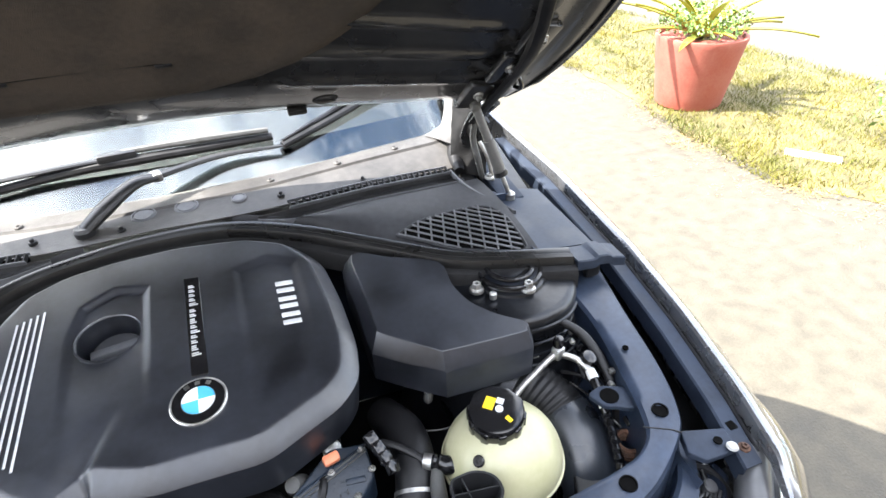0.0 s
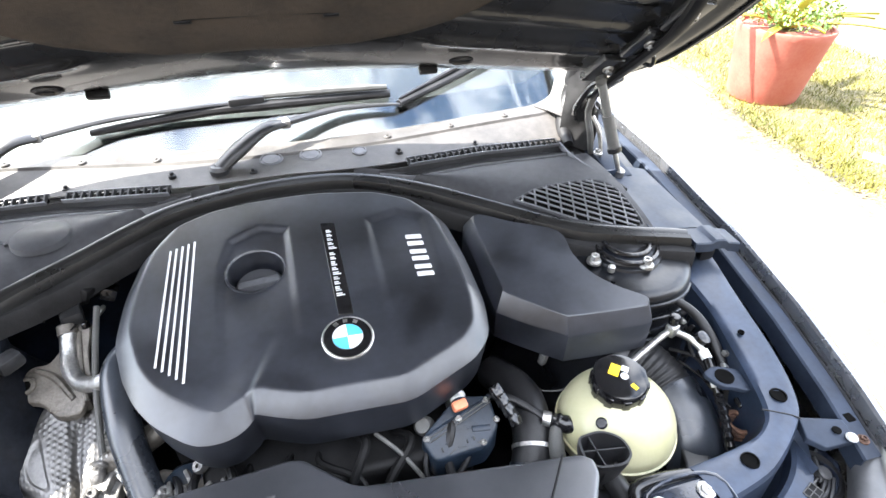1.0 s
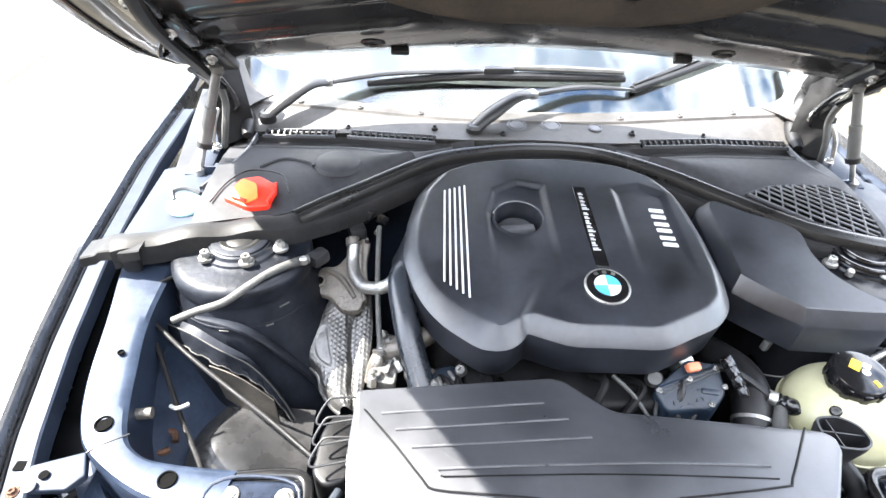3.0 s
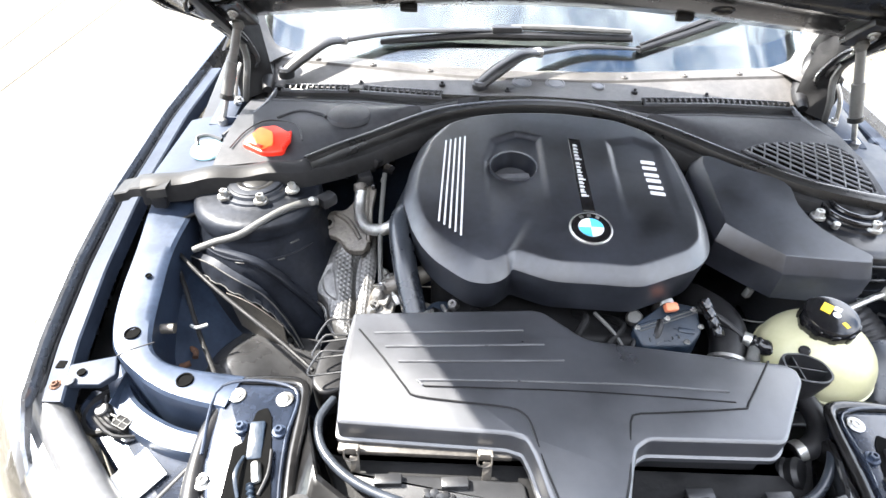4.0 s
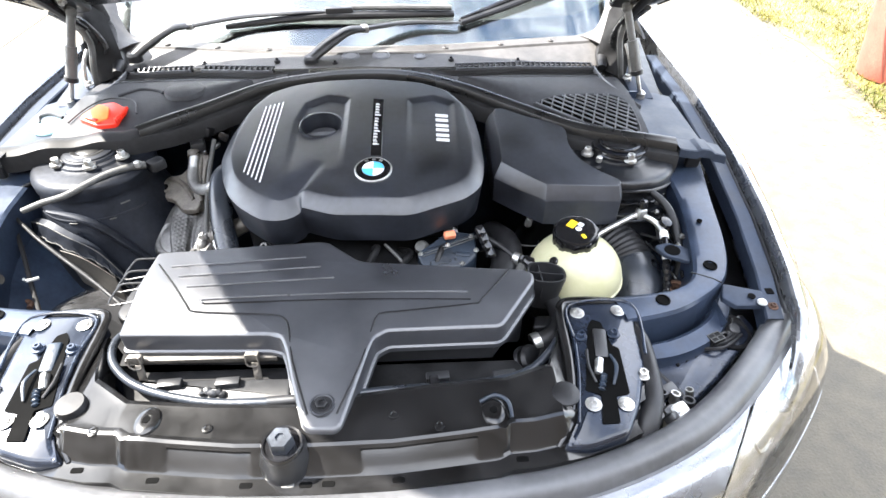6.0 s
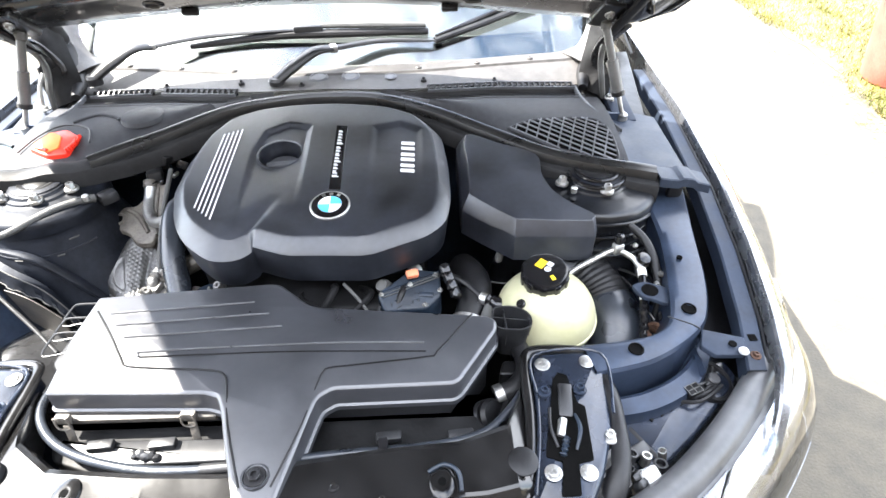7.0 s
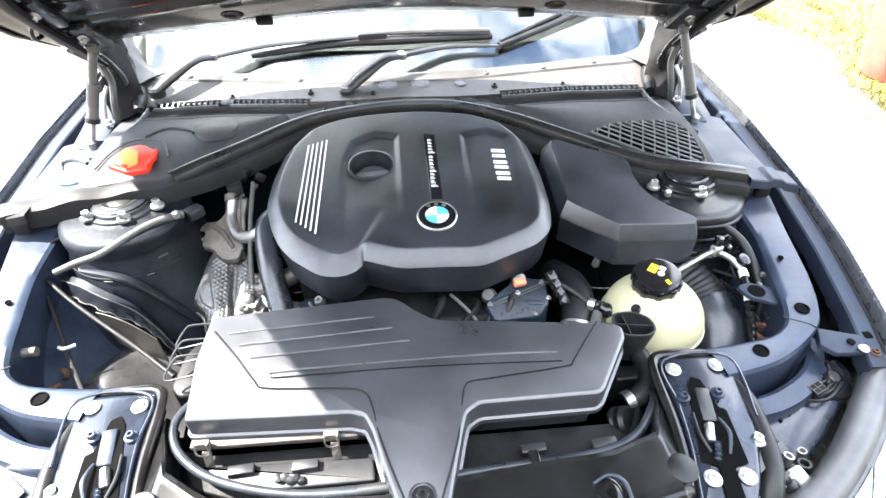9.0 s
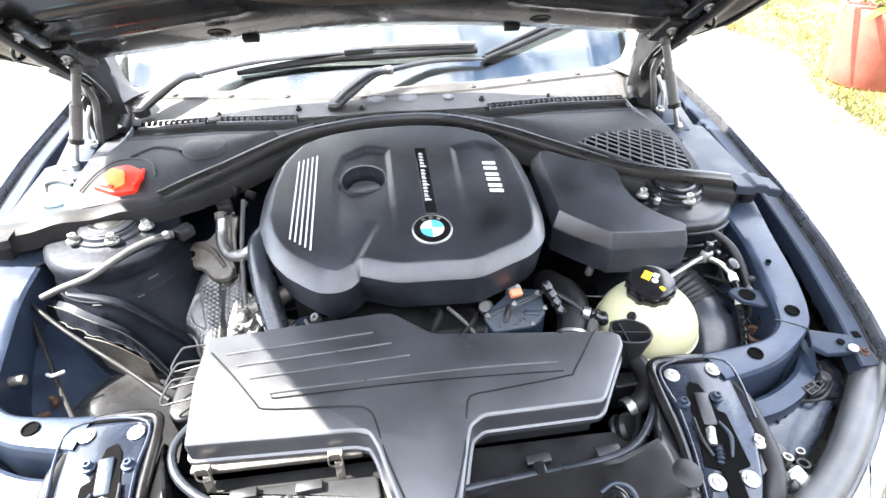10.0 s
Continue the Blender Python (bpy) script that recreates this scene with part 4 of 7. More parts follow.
cowl = part("cowl_panel", sheet(rows, thick=0.002), TRIM_TOP, car, "dusty grey plastic cowl panel under the windscreen", 30)
for s in (-1, 1):
    ci = curve([(s * 0.555, 0.830, 0.907), (s * 0.592, 0.838, 0.918), (s * 0.618, 0.868, 0.955), (s * 0.632, 0.91, 1.0), (s * 0.640, 0.95, 1.03)], 5)
    co = curve([(s * 0.615, 0.742, 0.896), (s * 0.640, 0.77, 0.91), (s * 0.652, 0.82, 0.945), (s * 0.656, 0.89, 1.0), (s * 0.656, 0.95, 1.035)], 5)
    rows = [[a, a.lerp(b, 0.35) + Vector((0, -0.006, 0.006)), a.lerp(b, 0.75) + Vector((0, -0.006, 0.006)), b, b + Vector((s * 0.004, 0.004, -0.012))] for a, b in zip(ci, co)]
    part("cowl_corner", sheet(rows, thick=0.002), TRIM_TOP, car, "raised grey corner of the cowl panel")
for x, y, z in ((0.203, 0.755, 0.9045), (0.342, 0.777, 0.9045), (0.473, 0.800, 0.9045), (0.592, 0.812, 0.906), (-0.23, 0.755, 0.9045), (-0.36, 0.777, 0.9045), (-0.49, 0.80, 0.9045)):
    part("rivet", turned([(0.0075, -0.002), (0.0075, 0.002), (0.006, 0.0035), (0.0028, 0.0035), (0.0025, 0.0015), (0.0005, 0.0015)], pose(x, y, z), 16), TRIM_TOP, cowl, "grey push rivet")
for x, y in ((0.215, 0.70), (0.38, 0.722), (-0.20, 0.70), (-0.38, 0.722), (-0.06, 0.680)):
    part("stud", turned([(0.007, -0.004), (0.007, 0.002), (0.0035, 0.003), (0.0035, 0.007), (0.001, 0.008)], pose(x, y, 0.8985 - 0.016 * max(0, abs(x) - 0.2) / 0.2), 12), RUBBER, cowl, "black stud")
for x, y, r in ((-0.027, 0.719, 0.0215), (0.046, 0.721, 0.0215), (0.139, 0.715, 0.014)):
    part("round_cover", turned([(r, -0.002), (r, 0.003), (r * 0.88, 0.0035), (r * 0.85, 0.0015), (r * 0.75, 0.0015), (r * 0.72, 0.003), (0.001, 0.003)], pose(x, y, 0.899, 6, 0, 0), 32), TRIM, cowl, "round moulded cover")
for x0, x1 in ((-0.550, -0.405), (-0.372, -0.20), (0.225, 0.385), (0.390, 0.562)):
    xm = (x0 + x1) / 2
    turn = math.degrees(math.atan2(vent_y(x1) - vent_y(x0), x1 - x0))
    tip = math.degrees(math.atan2(vent_z(x0) - vent_z(x1), x1 - x0))
    m = pose(xm, vent_y(xm), vent_z(xm) - 0.006, 0, tip, turn)
    # A near-black block paints the shade between the ribs.
    vent = part("vent", block(m, (x1 - x0, 0.018, 0.008), 0.001), HOLE_SHADE, car, "narrow cowl vent with upright ribs")
    n = int((x1 - x0) / 0.0125)
    for k in range(n + 1):
        part("rib", block(m @ pose((x1 - x0) * (k / n - 0.5), 0, 0.006, 25, 0, 0), (0.0028, 0.015, 0.008), 0), PLASTIC, vent, flat=True)
    part("lip", block(m @ pose(0, -0.0105, 0.004, 12, 0, 0), (x1 - x0 + 0.01, 0.003, 0.008), 0.001), TRIM, vent)
    part("lip", block(m @ pose(0, 0.0105, 0.008), (x1 - x0 + 0.006, 0.003, 0.006), 0.001), TRIM, vent)
# wedge-shaped recess with a pressed lip in front of each row of vents
for s in (-1, 1):
    floor, lip = [], []
    for x in np.linspace(0.165, 0.585, 24):
        deep = recess(x)
        y, z = vent_y(x) - 0.009, vent_z(x) - 0.004
        floor.append([(s * x, y, z), (s * x, y - 0.003, z - 0.012), (s * x, y - deep * 0.8, z - 0.010), (s * x, y - deep, z - 0.002)])
        lip.append([(s * x, y - deep + 0.001, z - 0.006), (s * x, y - deep, z - 0.003), (s * x, y - deep - 0.0025, z - 0.003), (s * x, y - deep - 0.0035, z - 0.007), (s * x, y - deep - 0.0045, z - 0.030)])
    shelf = part("cowl_shelf", sheet(floor, thick=0.0015), PLASTIC, car, "black recess in front of the cowl vents")
    part("pressed_lip", sheet(lip, thick=0.0012), TRIM, shelf, "narrow grey lip")
    # raised outer rim of the tray, bent round the hinge
    rim = curve([(s * x, y, z) for x, y, z in ((0.570, 0.712, 0.872), (0.575, 0.664, 0.867), (0.588, 0.605, 0.866), (0.612, 0.562, 0.860), (0.634, 0.535, 0.850))], 6)
    part("tray_rim", sheet([[p + Vector((-s * 0.005, -0.002, -0.008)), p + Vector((-s * 0.0025, -0.001, 0.0)), p + Vector((0, 0, 0.001)), p + Vector((s * 0.002, 0.001, -0.001)), p + Vector((s * 0.003, 0.0015, -0.010))] for p in rim], thick=0.0012), TRIM, car, "raised outer rim of the cowl tray")

rows = []
for k in range(15):
    t = k / 14
    rows.append([Vector((x * (1 - 0.10 * t), screen_y(x) + 0.012 + 0.80 * t + 0.05 * math.sin(t * 3.14) * 0.3, 0.899 + 0.48 * t + 0.035 * math.sin(t * math.pi) - 0.05 * (x / 0.7) ** 2 * t + max(0, abs(x) - 0.56) * 0.35)) for x in np.linspace(-0.69, 0.69, 41)])
screen = part("windscreen", sheet(rows, thick=0.004), GLASS, car, "clear windscreen reflecting blue sky and clouds", 80)
screen.visible_shadow = False
part("frit_band", sheet([[v + Vector((0, 0.004, -0.005)) for v in rows[0]], [v + Vector((0, 0.004, -0.006)) for v in rows[1]]], thick=0.001), GLOSSBLACK, screen, "black printed glass border")
part("dashboard", sheet([[(x, 0.90, 0.86), (x, 1.0, 0.93), (x, 1.25, 0.98), (x, 1.45, 0.97), (x, 1.5, 0.80)] for x in np.linspace(-0.70, 0.70, 20)], thick=0.01), BEAM, car, "dark dashboard behind the glass")
rows = [[(x, y, 1.40 - 0.10 * (x / 0.6) ** 2 + 0.05 * math.sin((y - 1.55) * 1.8)) for x in np.linspace(-0.60, 0.60, 13)] for y in np.linspace(1.6, 3.2, 9)]
part("roof", sheet(rows, thick=0.02), PAINT, car, "dark grey roof")
for s in (-1, 1):
    part("windscreen_pillar", tube([(s * 0.70, 0.97, 0.90), (s * 0.67, 1.35, 1.16), (s * 0.60, 1.66, 1.35)], [0.03, 0.03, 0.035], 10, 6), PAINT, car, "dark grey windscreen pillar")
    part("cabin_side", sheet([[(s * 0.80, 1.0, 0.84), (s * 0.82, 2.2, 0.86), (s * 0.80, 3.3, 0.9)], [(s * 0.60, 1.66, 1.33), (s * 0.60, 2.4, 1.38), (s * 0.58, 3.2, 1.3)]], thick=0.006), GLOSSBLACK, car, "dark side windows")
part("cabin_rear", sheet([[(x, 2.2, 0.3), (x, 2.2, 0.9), (x, 2.3, 1.38)] for x in np.linspace(-0.62, 0.62, 5)], thick=0.01), DARK, car)


def wiper(pivot, joint, tip, arm_label):
    w = group_at("windscreen_wiper", arm_label, "wiper", group="windscreen wipers")
    part("pivot_cap", turned([(0.017, -0.012), (0.018, 0.004), (0.014, 0.010), (0.007, 0.011), (0.006, 0.008), (0.001, 0.008)], pose(*pivot), 20), PLASTIC, w)
    p, j, t = Vector(pivot), Vector(joint), Vector(tip)
    part("arm", tube([p + Vector((0, 0, 0.002)), p.lerp(j, 0.3) + Vector((0, 0, 0.012)), p.lerp(j, 0.7) + Vector((0, 0, 0.016)), j], [0.017, 0.020, 0.016, 0.012], 12, 6, flat=0.6), PLASTIC, w, "broad dark wiper arm")
    part("hinge_clip", block(along(j, t - j), (0.024, 0.016, 0.018), 0.003), ALU, w)
    return w, j, t


W1, j, t = wiper((-0.118, 0.695, 0.902), (0.007, 0.768, 0.949), (0.226, 0.835, 0.95), "long black wiper resting on the glass, driver side")
part("rod", tube([j, Vector((0.119, 0.815, 0.949)), Vector((0.244, 0.825, 0.943))], [0.010, 0.009, 0.004], 8, 6, flat=0.6), PLASTIC, W1)
part("blade", tube([(0.244, 0.832, 0.941), (0.367, 0.886, 0.964), (0.477, 0.936, 0.987), (0.587, 0.984, 1.011)], [0.010, 0.011, 0.011, 0.007], 10, 6, flat=0.8), RUBBER, W1, "black rubber wiper blade")
part("spoiler", tube([(0.246, 0.835, 0.950), (0.372, 0.895, 0.978), (0.486, 0.949, 1.004)], [0.004, 0.006, 0.005], 8, 6), GLOSSBLACK, W1)
W2, j, t = wiper((-0.548, 0.735, 0.90), (-0.429, 0.818, 0.944), (0.0, 0.85, 0.97), "long black wiper resting on the glass, passenger side")
part("rod", tube([j, (-0.305, 0.842, 0.958), (-0.16, 0.841, 0.967), (-0.079, 0.843, 0.968)], [0.010, 0.010, 0.008, 0.006], 8, 6, flat=0.6), PLASTIC, W2)
part("blade", tube([(-0.348, 0.840, 0.934), (-0.151, 0.842, 0.955), (-0.03, 0.843, 0.958), (0.228, 0.853, 0.957)], [0.008, 0.012, 0.013, 0.010], 10, 8, flat=0.8), RUBBER, W2, "black rubber wiper blade")
part("spoiler", tube([(-0.05, 0.848, 0.975), (0.08, 0.85, 0.975), (0.222, 0.852, 0.972)], [0.006, 0.008, 0.006], 8, 6), HOSEGREY, W2, "grey spoiler strip")
part("joint", block(pose(-0.06, 0.845, 0.968, 0, 0, 4), (0.07, 0.022, 0.022), 0.006), PLASTIC, W2)

# ---- hood ----
PHI = radians(48)
# The unseen front is made wider and longer to place the hood's shadow.
HD = (0, 0.05, 0.115, 0.18, 0.24, 0.32, 0.46, 0.62, 0.74, 0.86, 1.02, 1.13, 1.19)
HX = (0.690, 0.732, 0.752, 0.765, 0.772, 0.774, 0.767, 0.761, 0.762, 0.766, 0.768, 0.70, 0.5)


def hood(s, d, inset=0.0, wide=1.0):
    """A point of the hood: s from -1 to 1 across, d metres from the rear edge."""
    x = s * lerp(d, HD, HX) * wide
    c = 0.108 * (1 - (x / 0.76) ** 2) - inset
    b = d - 0.05 * max(0, 1 - (x / 0.66) ** 4) * max(0, 1 - d / 0.5)
    w = max(0, 1 - (x / 0.7) ** 2) * max(0, 1 - d / 0.9)
    # lip sets the rear edge back so its shadow reaches the cowl
    lip = max(0, 1 - d / 0.10) ** 2 * (0.050 + 0.012 * math.exp(-(x / 0.16) ** 4)) * max(0, 1 - (x / 0.72) ** 8)
    return Vector((x, 0.672 - 0.085 * w - b * math.cos(PHI) + c * math.sin(PHI) + lip, 1.014 + 0.024 * w + b * math.sin(PHI) + c * math.cos(PHI) - 0.33 * lip))


SS = np.linspace(-1, 1, 49)
bonnet = part("hood", sheet([[hood(s, d) for s in SS] for d in np.linspace(0, 1.19, 48)], thick=0.002), PAINT, car, "dark grey hood propped wide open", 40)


def inner_depth(s, d):
    a = abs(s) * lerp(d, HD, HX)
    rim = min(1, (1 - abs(s)) / 0.05, d / 0.03, (1.19 - d) / 0.03)
    z = 0.006 + 0.012 * max(0, rim)
    x = a
    if d < 0.5 and x > 0.2:
        for c in (0.085, 0.155, 0.225, 0.30, 0.38):
            z += 0.009 * math.exp(-((d - c - 0.04 * (0.6 - x)) / 0.010) ** 2) * max(0, min(1, (x - 0.24) / 0.04, (0.62 - x) / 0.04))
    if x > 0.60:
        z += 0.012 * math.exp(-((x - 0.655) / 0.03) ** 2)
    return z


part("inner_panel", sheet([[hood(s, d, inner_depth(s, d), 0.985) for s in np.linspace(-1, 1, 121)] for d in list(np.linspace(0.004, 0.45, 110)) + list(np.linspace(0.46, 1.18, 44))], thick=0.001), UNDER, bonnet, "black pressed inner panel of the hood", 30)


def pad_half(d):
    return lerp(d, (0.09, 0.12, 0.16, 0.22, 0.32, 0.45, 0.60, 0.8, 0.9), (0.05, 0.22, 0.30, 0.36, 0.43, 0.50, 0.54, 0.50, 0.38))


rows = []
for d in np.linspace(0.09, 0.90, 40):
    h = pad_half(d)
    row = []
    for u in np.linspace(-1, 1, 45):
        x = u * h
        e = min(1, (1 - abs(u)) * h / 0.03, (d - 0.085) / 0.025)
        row.append(hood(x / lerp(d, HD, HX), d, 0.017 + 0.012 * max(0, e) + 0.002 * noise.noise((x * 8, d * 8, 0))))
    rows.append(row)
part("insulation_pad", sheet(rows, thick=0.002), FELT, bonnet, "dark brown-black felt insulation pad", 50)
for s in (-0.125, 0.13):
    p = hood(s, 0.175, 0.031)
    part("pad_slot", block(Matrix.Translation(p) @ Matrix.Rotation(-PHI, 4, "X"), (0.022, 0.006, 0.004), 0.001), DARK, bonnet, "small dark slot in the pad")
part("pad_groove", tube([hood(q, 0.178, 0.0305) for q in np.linspace(-0.125, 0.13, 9)], 0.0022, 6, 2, flat=0.5), DARK, bonnet, "shallow groove in the pad")
for sx in (-0.25, 0.255):
    p = hood(sx / 0.655, 0.02, 0.02)
    part("hood_stop", block(Matrix.Translation(p) @ Matrix.Rotation(-PHI, 4, "X"), (0.035, 0.014, 0.016), 0.004), RUBBER, bonnet, "small black rubber stop")
    q = hood((sx + 0.05 * (1 if sx > 0 else -1)) / 0.7, 0.06, 0.026)
    part("clip_pocket", turned([(0.018, 0), (0.019, 0.004), (0.015, 0.006), (0.011, 0.003), (0.001, 0.003)], along(q, (0, -math.sin(PHI), -math.cos(PHI))), 20, squash=(1.2, 0.6)), UNDER, bonnet)
for s in (-1, 1):
    # hinge reinforcement, hook and edge seal on the underside
    for a, b in ((0.80, 0.06), (0.82, 0.14), (0.84, 0.22)):
        p = hood(s * a, b, 0.035)
        part("hinge_plate", block(Matrix.Translation(p) @ Matrix.Rotation(-PHI, 4, "X") @ Matrix.Rotation(radians(12 * s), 4, "Z"), (0.05, 0.075, 0.016), 0.005), UNDER, bonnet)
        screw(bonnet, hood(s * a, b + 0.01, 0.043), 0.010, 0.010, axis=(0, -math.sin(PHI), -math.cos(PHI)))
    part("hinge_arm", tube([hood(s * 0.80, 0.34, 0.04), hood(s * 0.83, 0.2, 0.05), hood(s * 0.85, 0.05, 0.045), hood(s * 0.88, 0.0, 0.06)], [0.012, 0.014, 0.013, 0.01], 8, 6, flat=0.6), DARK, bonnet)
    part("grab_hook", tube([hood(s * 0.87, 0.11, 0.022), hood(s * 0.885, 0.10, 0.038), hood(s * 0.905, 0.078, 0.038), hood(s * 0.91, 0.06, 0.02)], 0.004, 8, 6), UNDER, bonnet, "bent black wire hook")
    part("edge_seal", tube([hood(s * 0.972, d, 0.010) for d in np.linspace(0.01, 0.8, 14)], 0.0045, 8, 3), UNDER, bonnet, "black rubber edge seal")
    # hinge below, gas strut
    top, low = hood(s * 0.815, 0.045, 0.05), Vector((s * 0.655, 0.60, 0.845))
    strut = group_at("gas_strut", "grey gas strut holding the hood open", "gas strut", group="hood gas struts")
    a, b = low.lerp(top, 0.28), top
    part("sleeve", tube([low.lerp(top, 0.62), b], 0.0085, 16, 1), STRUTGREY, strut, "grey upper tube")
    part("cylinder", tube([a, low.lerp(top, 0.64)], 0.0115, 16, 1), STRUTGREY, strut, "grey painted cylinder")
    part("collar", tube([low.lerp(top, 0.25), low.lerp(top, 0.30)], 0.014, 16, 1), PLASTIC, strut)
    part("rod", tube([low, low.lerp(top, 0.28)], 0.005, 12, 1), STEEL, strut, "thin bright rod")
    part("ball_end", turned([(0.004, -0.012), (0.011, -0.006), (0.011, 0.006), (0.004, 0.012)], Matrix.Translation(low), 14), STEEL, strut)
    part("ball_end", turned([(0.004, -0.014), (0.011, -0.006), (0.011, 0.006), (0.004, 0.012)], Matrix.Translation(top), 14), HOSEGREY, strut)
    hinge = part("hood_hinge", tube([(s * 0.625, 0.76, 0.86), (s * 0.632, 0.74, 0.92), (s * 0.625, 0.70, 0.975), hood(s * 0.9, 0.03, 0.04)], [0.012, 0.015, 0.013, 0.012], 8, 6, flat=0.5), UNDER, car, "black folded hood hinge")
    part("link", tube([(s * 0.630, 0.68, 0.855), (s * 0.618, 0.675, 0.90), (s * 0.612, 0.69, 0.95), hood(s * 0.87, 0.02, 0.04)], [0.006, 0.007, 0.007, 0.007], 8, 6), HOSEGREY, hinge, "grey steel link")
    part("link", tube([(s * 0.605, 0.735, 0.86), (s * 0.612, 0.745, 0.92), (s * 0.628, 0.72, 0.985), (s * 0.640, 0.69, 1.01)], [0.014, 0.016, 0.014, 0.010], 8, 6, flat=0.5), UNDER, hinge)
    part("link", tube([(s * 0.650, 0.67, 0.85), (s * 0.642, 0.68, 0.90), (s * 0.632, 0.70, 0.93)], [0.004, 0.005, 0.004], 8, 6), STEEL, hinge, "bright steel link")
    screw(hinge, (s * 0.640, 0.668, 0.858), 0.010, 0.010)
    part("hinge_base", block(pose(s * 0.665, 0.69, 0.84, 8, 0, 0), (0.05, 0.18, 0.02), 0.004), FLANGE, hinge)
    part("end_seal", tube([(s * 0.585, 0.70, 0.872), (s * 0.600, 0.76, 0.885), (s * 0.632, 0.81, 0.915), (s * 0.648, 0.82, 0.955), (s * 0.640, 0.80, 0.995), (s * 0.632, 0.785, 1.02)], [0.010, 0.018, 0.026, 0.030, 0.026, 0.014], 12, 8, flat=0.8), DARK, car, "black rubber seal arching beside the hinge")
    part("end_panel", sheet([[(s * 0.640, 0.70 + 0.26 * t, 0.80), (s * 0.655, 0.71 + 0.26 * t, 0.89 + 0.04 * t), (s * 0.662, 0.73 + 0.26 * t, 0.93 + 0.05 * t)] for t in np.linspace(0, 1, 8)], thick=0.004), DARK, car, "black rubber end panel beside the hinge")
    boot = []
    for t in np.linspace(0, 1, 9):
        a, b = Vector((s * 0.650, 0.705, 0.845)).lerp(Vector((s * 0.648, 0.745, 0.995)), t), Vector((s * 0.580, 0.740, 0.862)).lerp(Vector((s * 0.604, 0.775, 0.985)), t)
        boot.append([a.lerp(b, u) + Vector((0, -0.014 * math.sin(u * math.pi) * (0.5 + 0.5 * math.sin(t * 9 + u * 4)), 0.022 * math.sin(u * math.pi) * t)) for u in np.linspace(0, 1, 12)])
    part("rubber_boot", sheet(boot, thick=0.004), MATT, car, "folded black rubber boot beside the hinge")
    # floor of the hinge channel
    rows = [[(s * 0.60, y, 0.828 - 0.05 * (0.7 - y)), (s * 0.68, y, 0.826 - 0.05 * (0.7 - y)), (s * (fx(y) - 0.066), y, fz(y) - 0.056)] for y in np.linspace(0.40, 1.0, 12)]
    part("hinge_channel", sheet(rows, thick=0.002), FLANGE, car, "painted channel beside the cowl")

# ---- engine and its cover ----
def cover_z(x, y):
    z = 0.859 + 0.155 * (y - 0.255) - 0.3 * (x - 0.045) ** 2
    # sunk field round the filler hole and the one behind the letters
    def field(ol, depth, edge):
        e = 1e9
        for i in range(len(ol)):
            a, b = Vector(ol[i - 1]), Vector(ol[i])
            n = Vector((-(b - a).y, (b - a).x)).normalized()
            e = min(e, (Vector((x, y)) - a).dot(n))
        t = max(0, min(1, e / edge))
        return depth * t * t * (3 - 2 * t)
    z -= field([(-0.115, 0.25), (0.0, 0.25), (-0.004, 0.495), (-0.055, 0.512), (-0.103, 0.488), (-0.118, 0.43)], 0.0065, 0.015) * min(1, max(0, (y - 0.27) / 0.12))
    z -= field([(0.108, 0.27), (0.216, 0.27), (0.214, 0.488), (0.168, 0.510), (0.110, 0.490)], 0.0050, 0.016) * min(1, max(0, (y - 0.29) / 0.12))
    # valley that runs in from the notch of the front edge
    a, b = Vector((-0.092, 0.203)), Vector((-0.045, 0.288))
    d = (b - a).normalized()
    p = Vector((x, y)) - a
    along_, across = p.dot(d), p.x * -d.y + p.y * d.x
    if -0.02 < along_ < 0.12:
        z -= 0.0095 * math.exp(-(across / (0.022 if across > 0 else 0.009)) ** 2) * max(0, min(1, (0.105 - along_) / 0.085))
    return z


CI = [(0.240, 0.315), (0.231, 0.262), (0.205, 0.234), (0.116, 0.1915), (-0.006, 0.1950), (-0.040, 0.208), (-0.066, 0.220), (-0.080, 0.220), (-0.094, 0.211), (-0.111, 0.1985), (-0.126, 0.203), (-0.165, 0.234), (-0.192, 0.262), (-0.213, 0.297), (-0.232, 0.36), (-0.228, 0.431), (-0.212, 0.50), (-0.179, 0.545), (-0.127, 0.562), (-0.069, 0.566), (0.035, 0.565), (0.139, 0.553), (0.195, 0.530), (0.228, 0.485), (0.238, 0.40)]
CI = [Vector(q) for q in ccw(CI)]
sm = []
for i in range(len(CI)):
    a, b = CI[i - 1], CI[i]
    k = max(1, round((b - a).length / 0.003))
    sm += [a.lerp(b, q / k) for q in range(k)]
for _ in range(7):
    sm = [(sm[i - 1] + sm[i] * 2 + sm[(i + 1) % len(sm)]) / 4 for i in range(len(sm))]
ctr = Vector((0.005, 0.38))
bm = bmesh.new()
rings = []
for f in [0.988, 0.975] + list(np.linspace(0.96, 0.02, 110)):
    rings.append([(*(ctr + (q - ctr) * f), cover_z(*(ctr + (q - ctr) * f)) ) for q in sm])
skirt = []
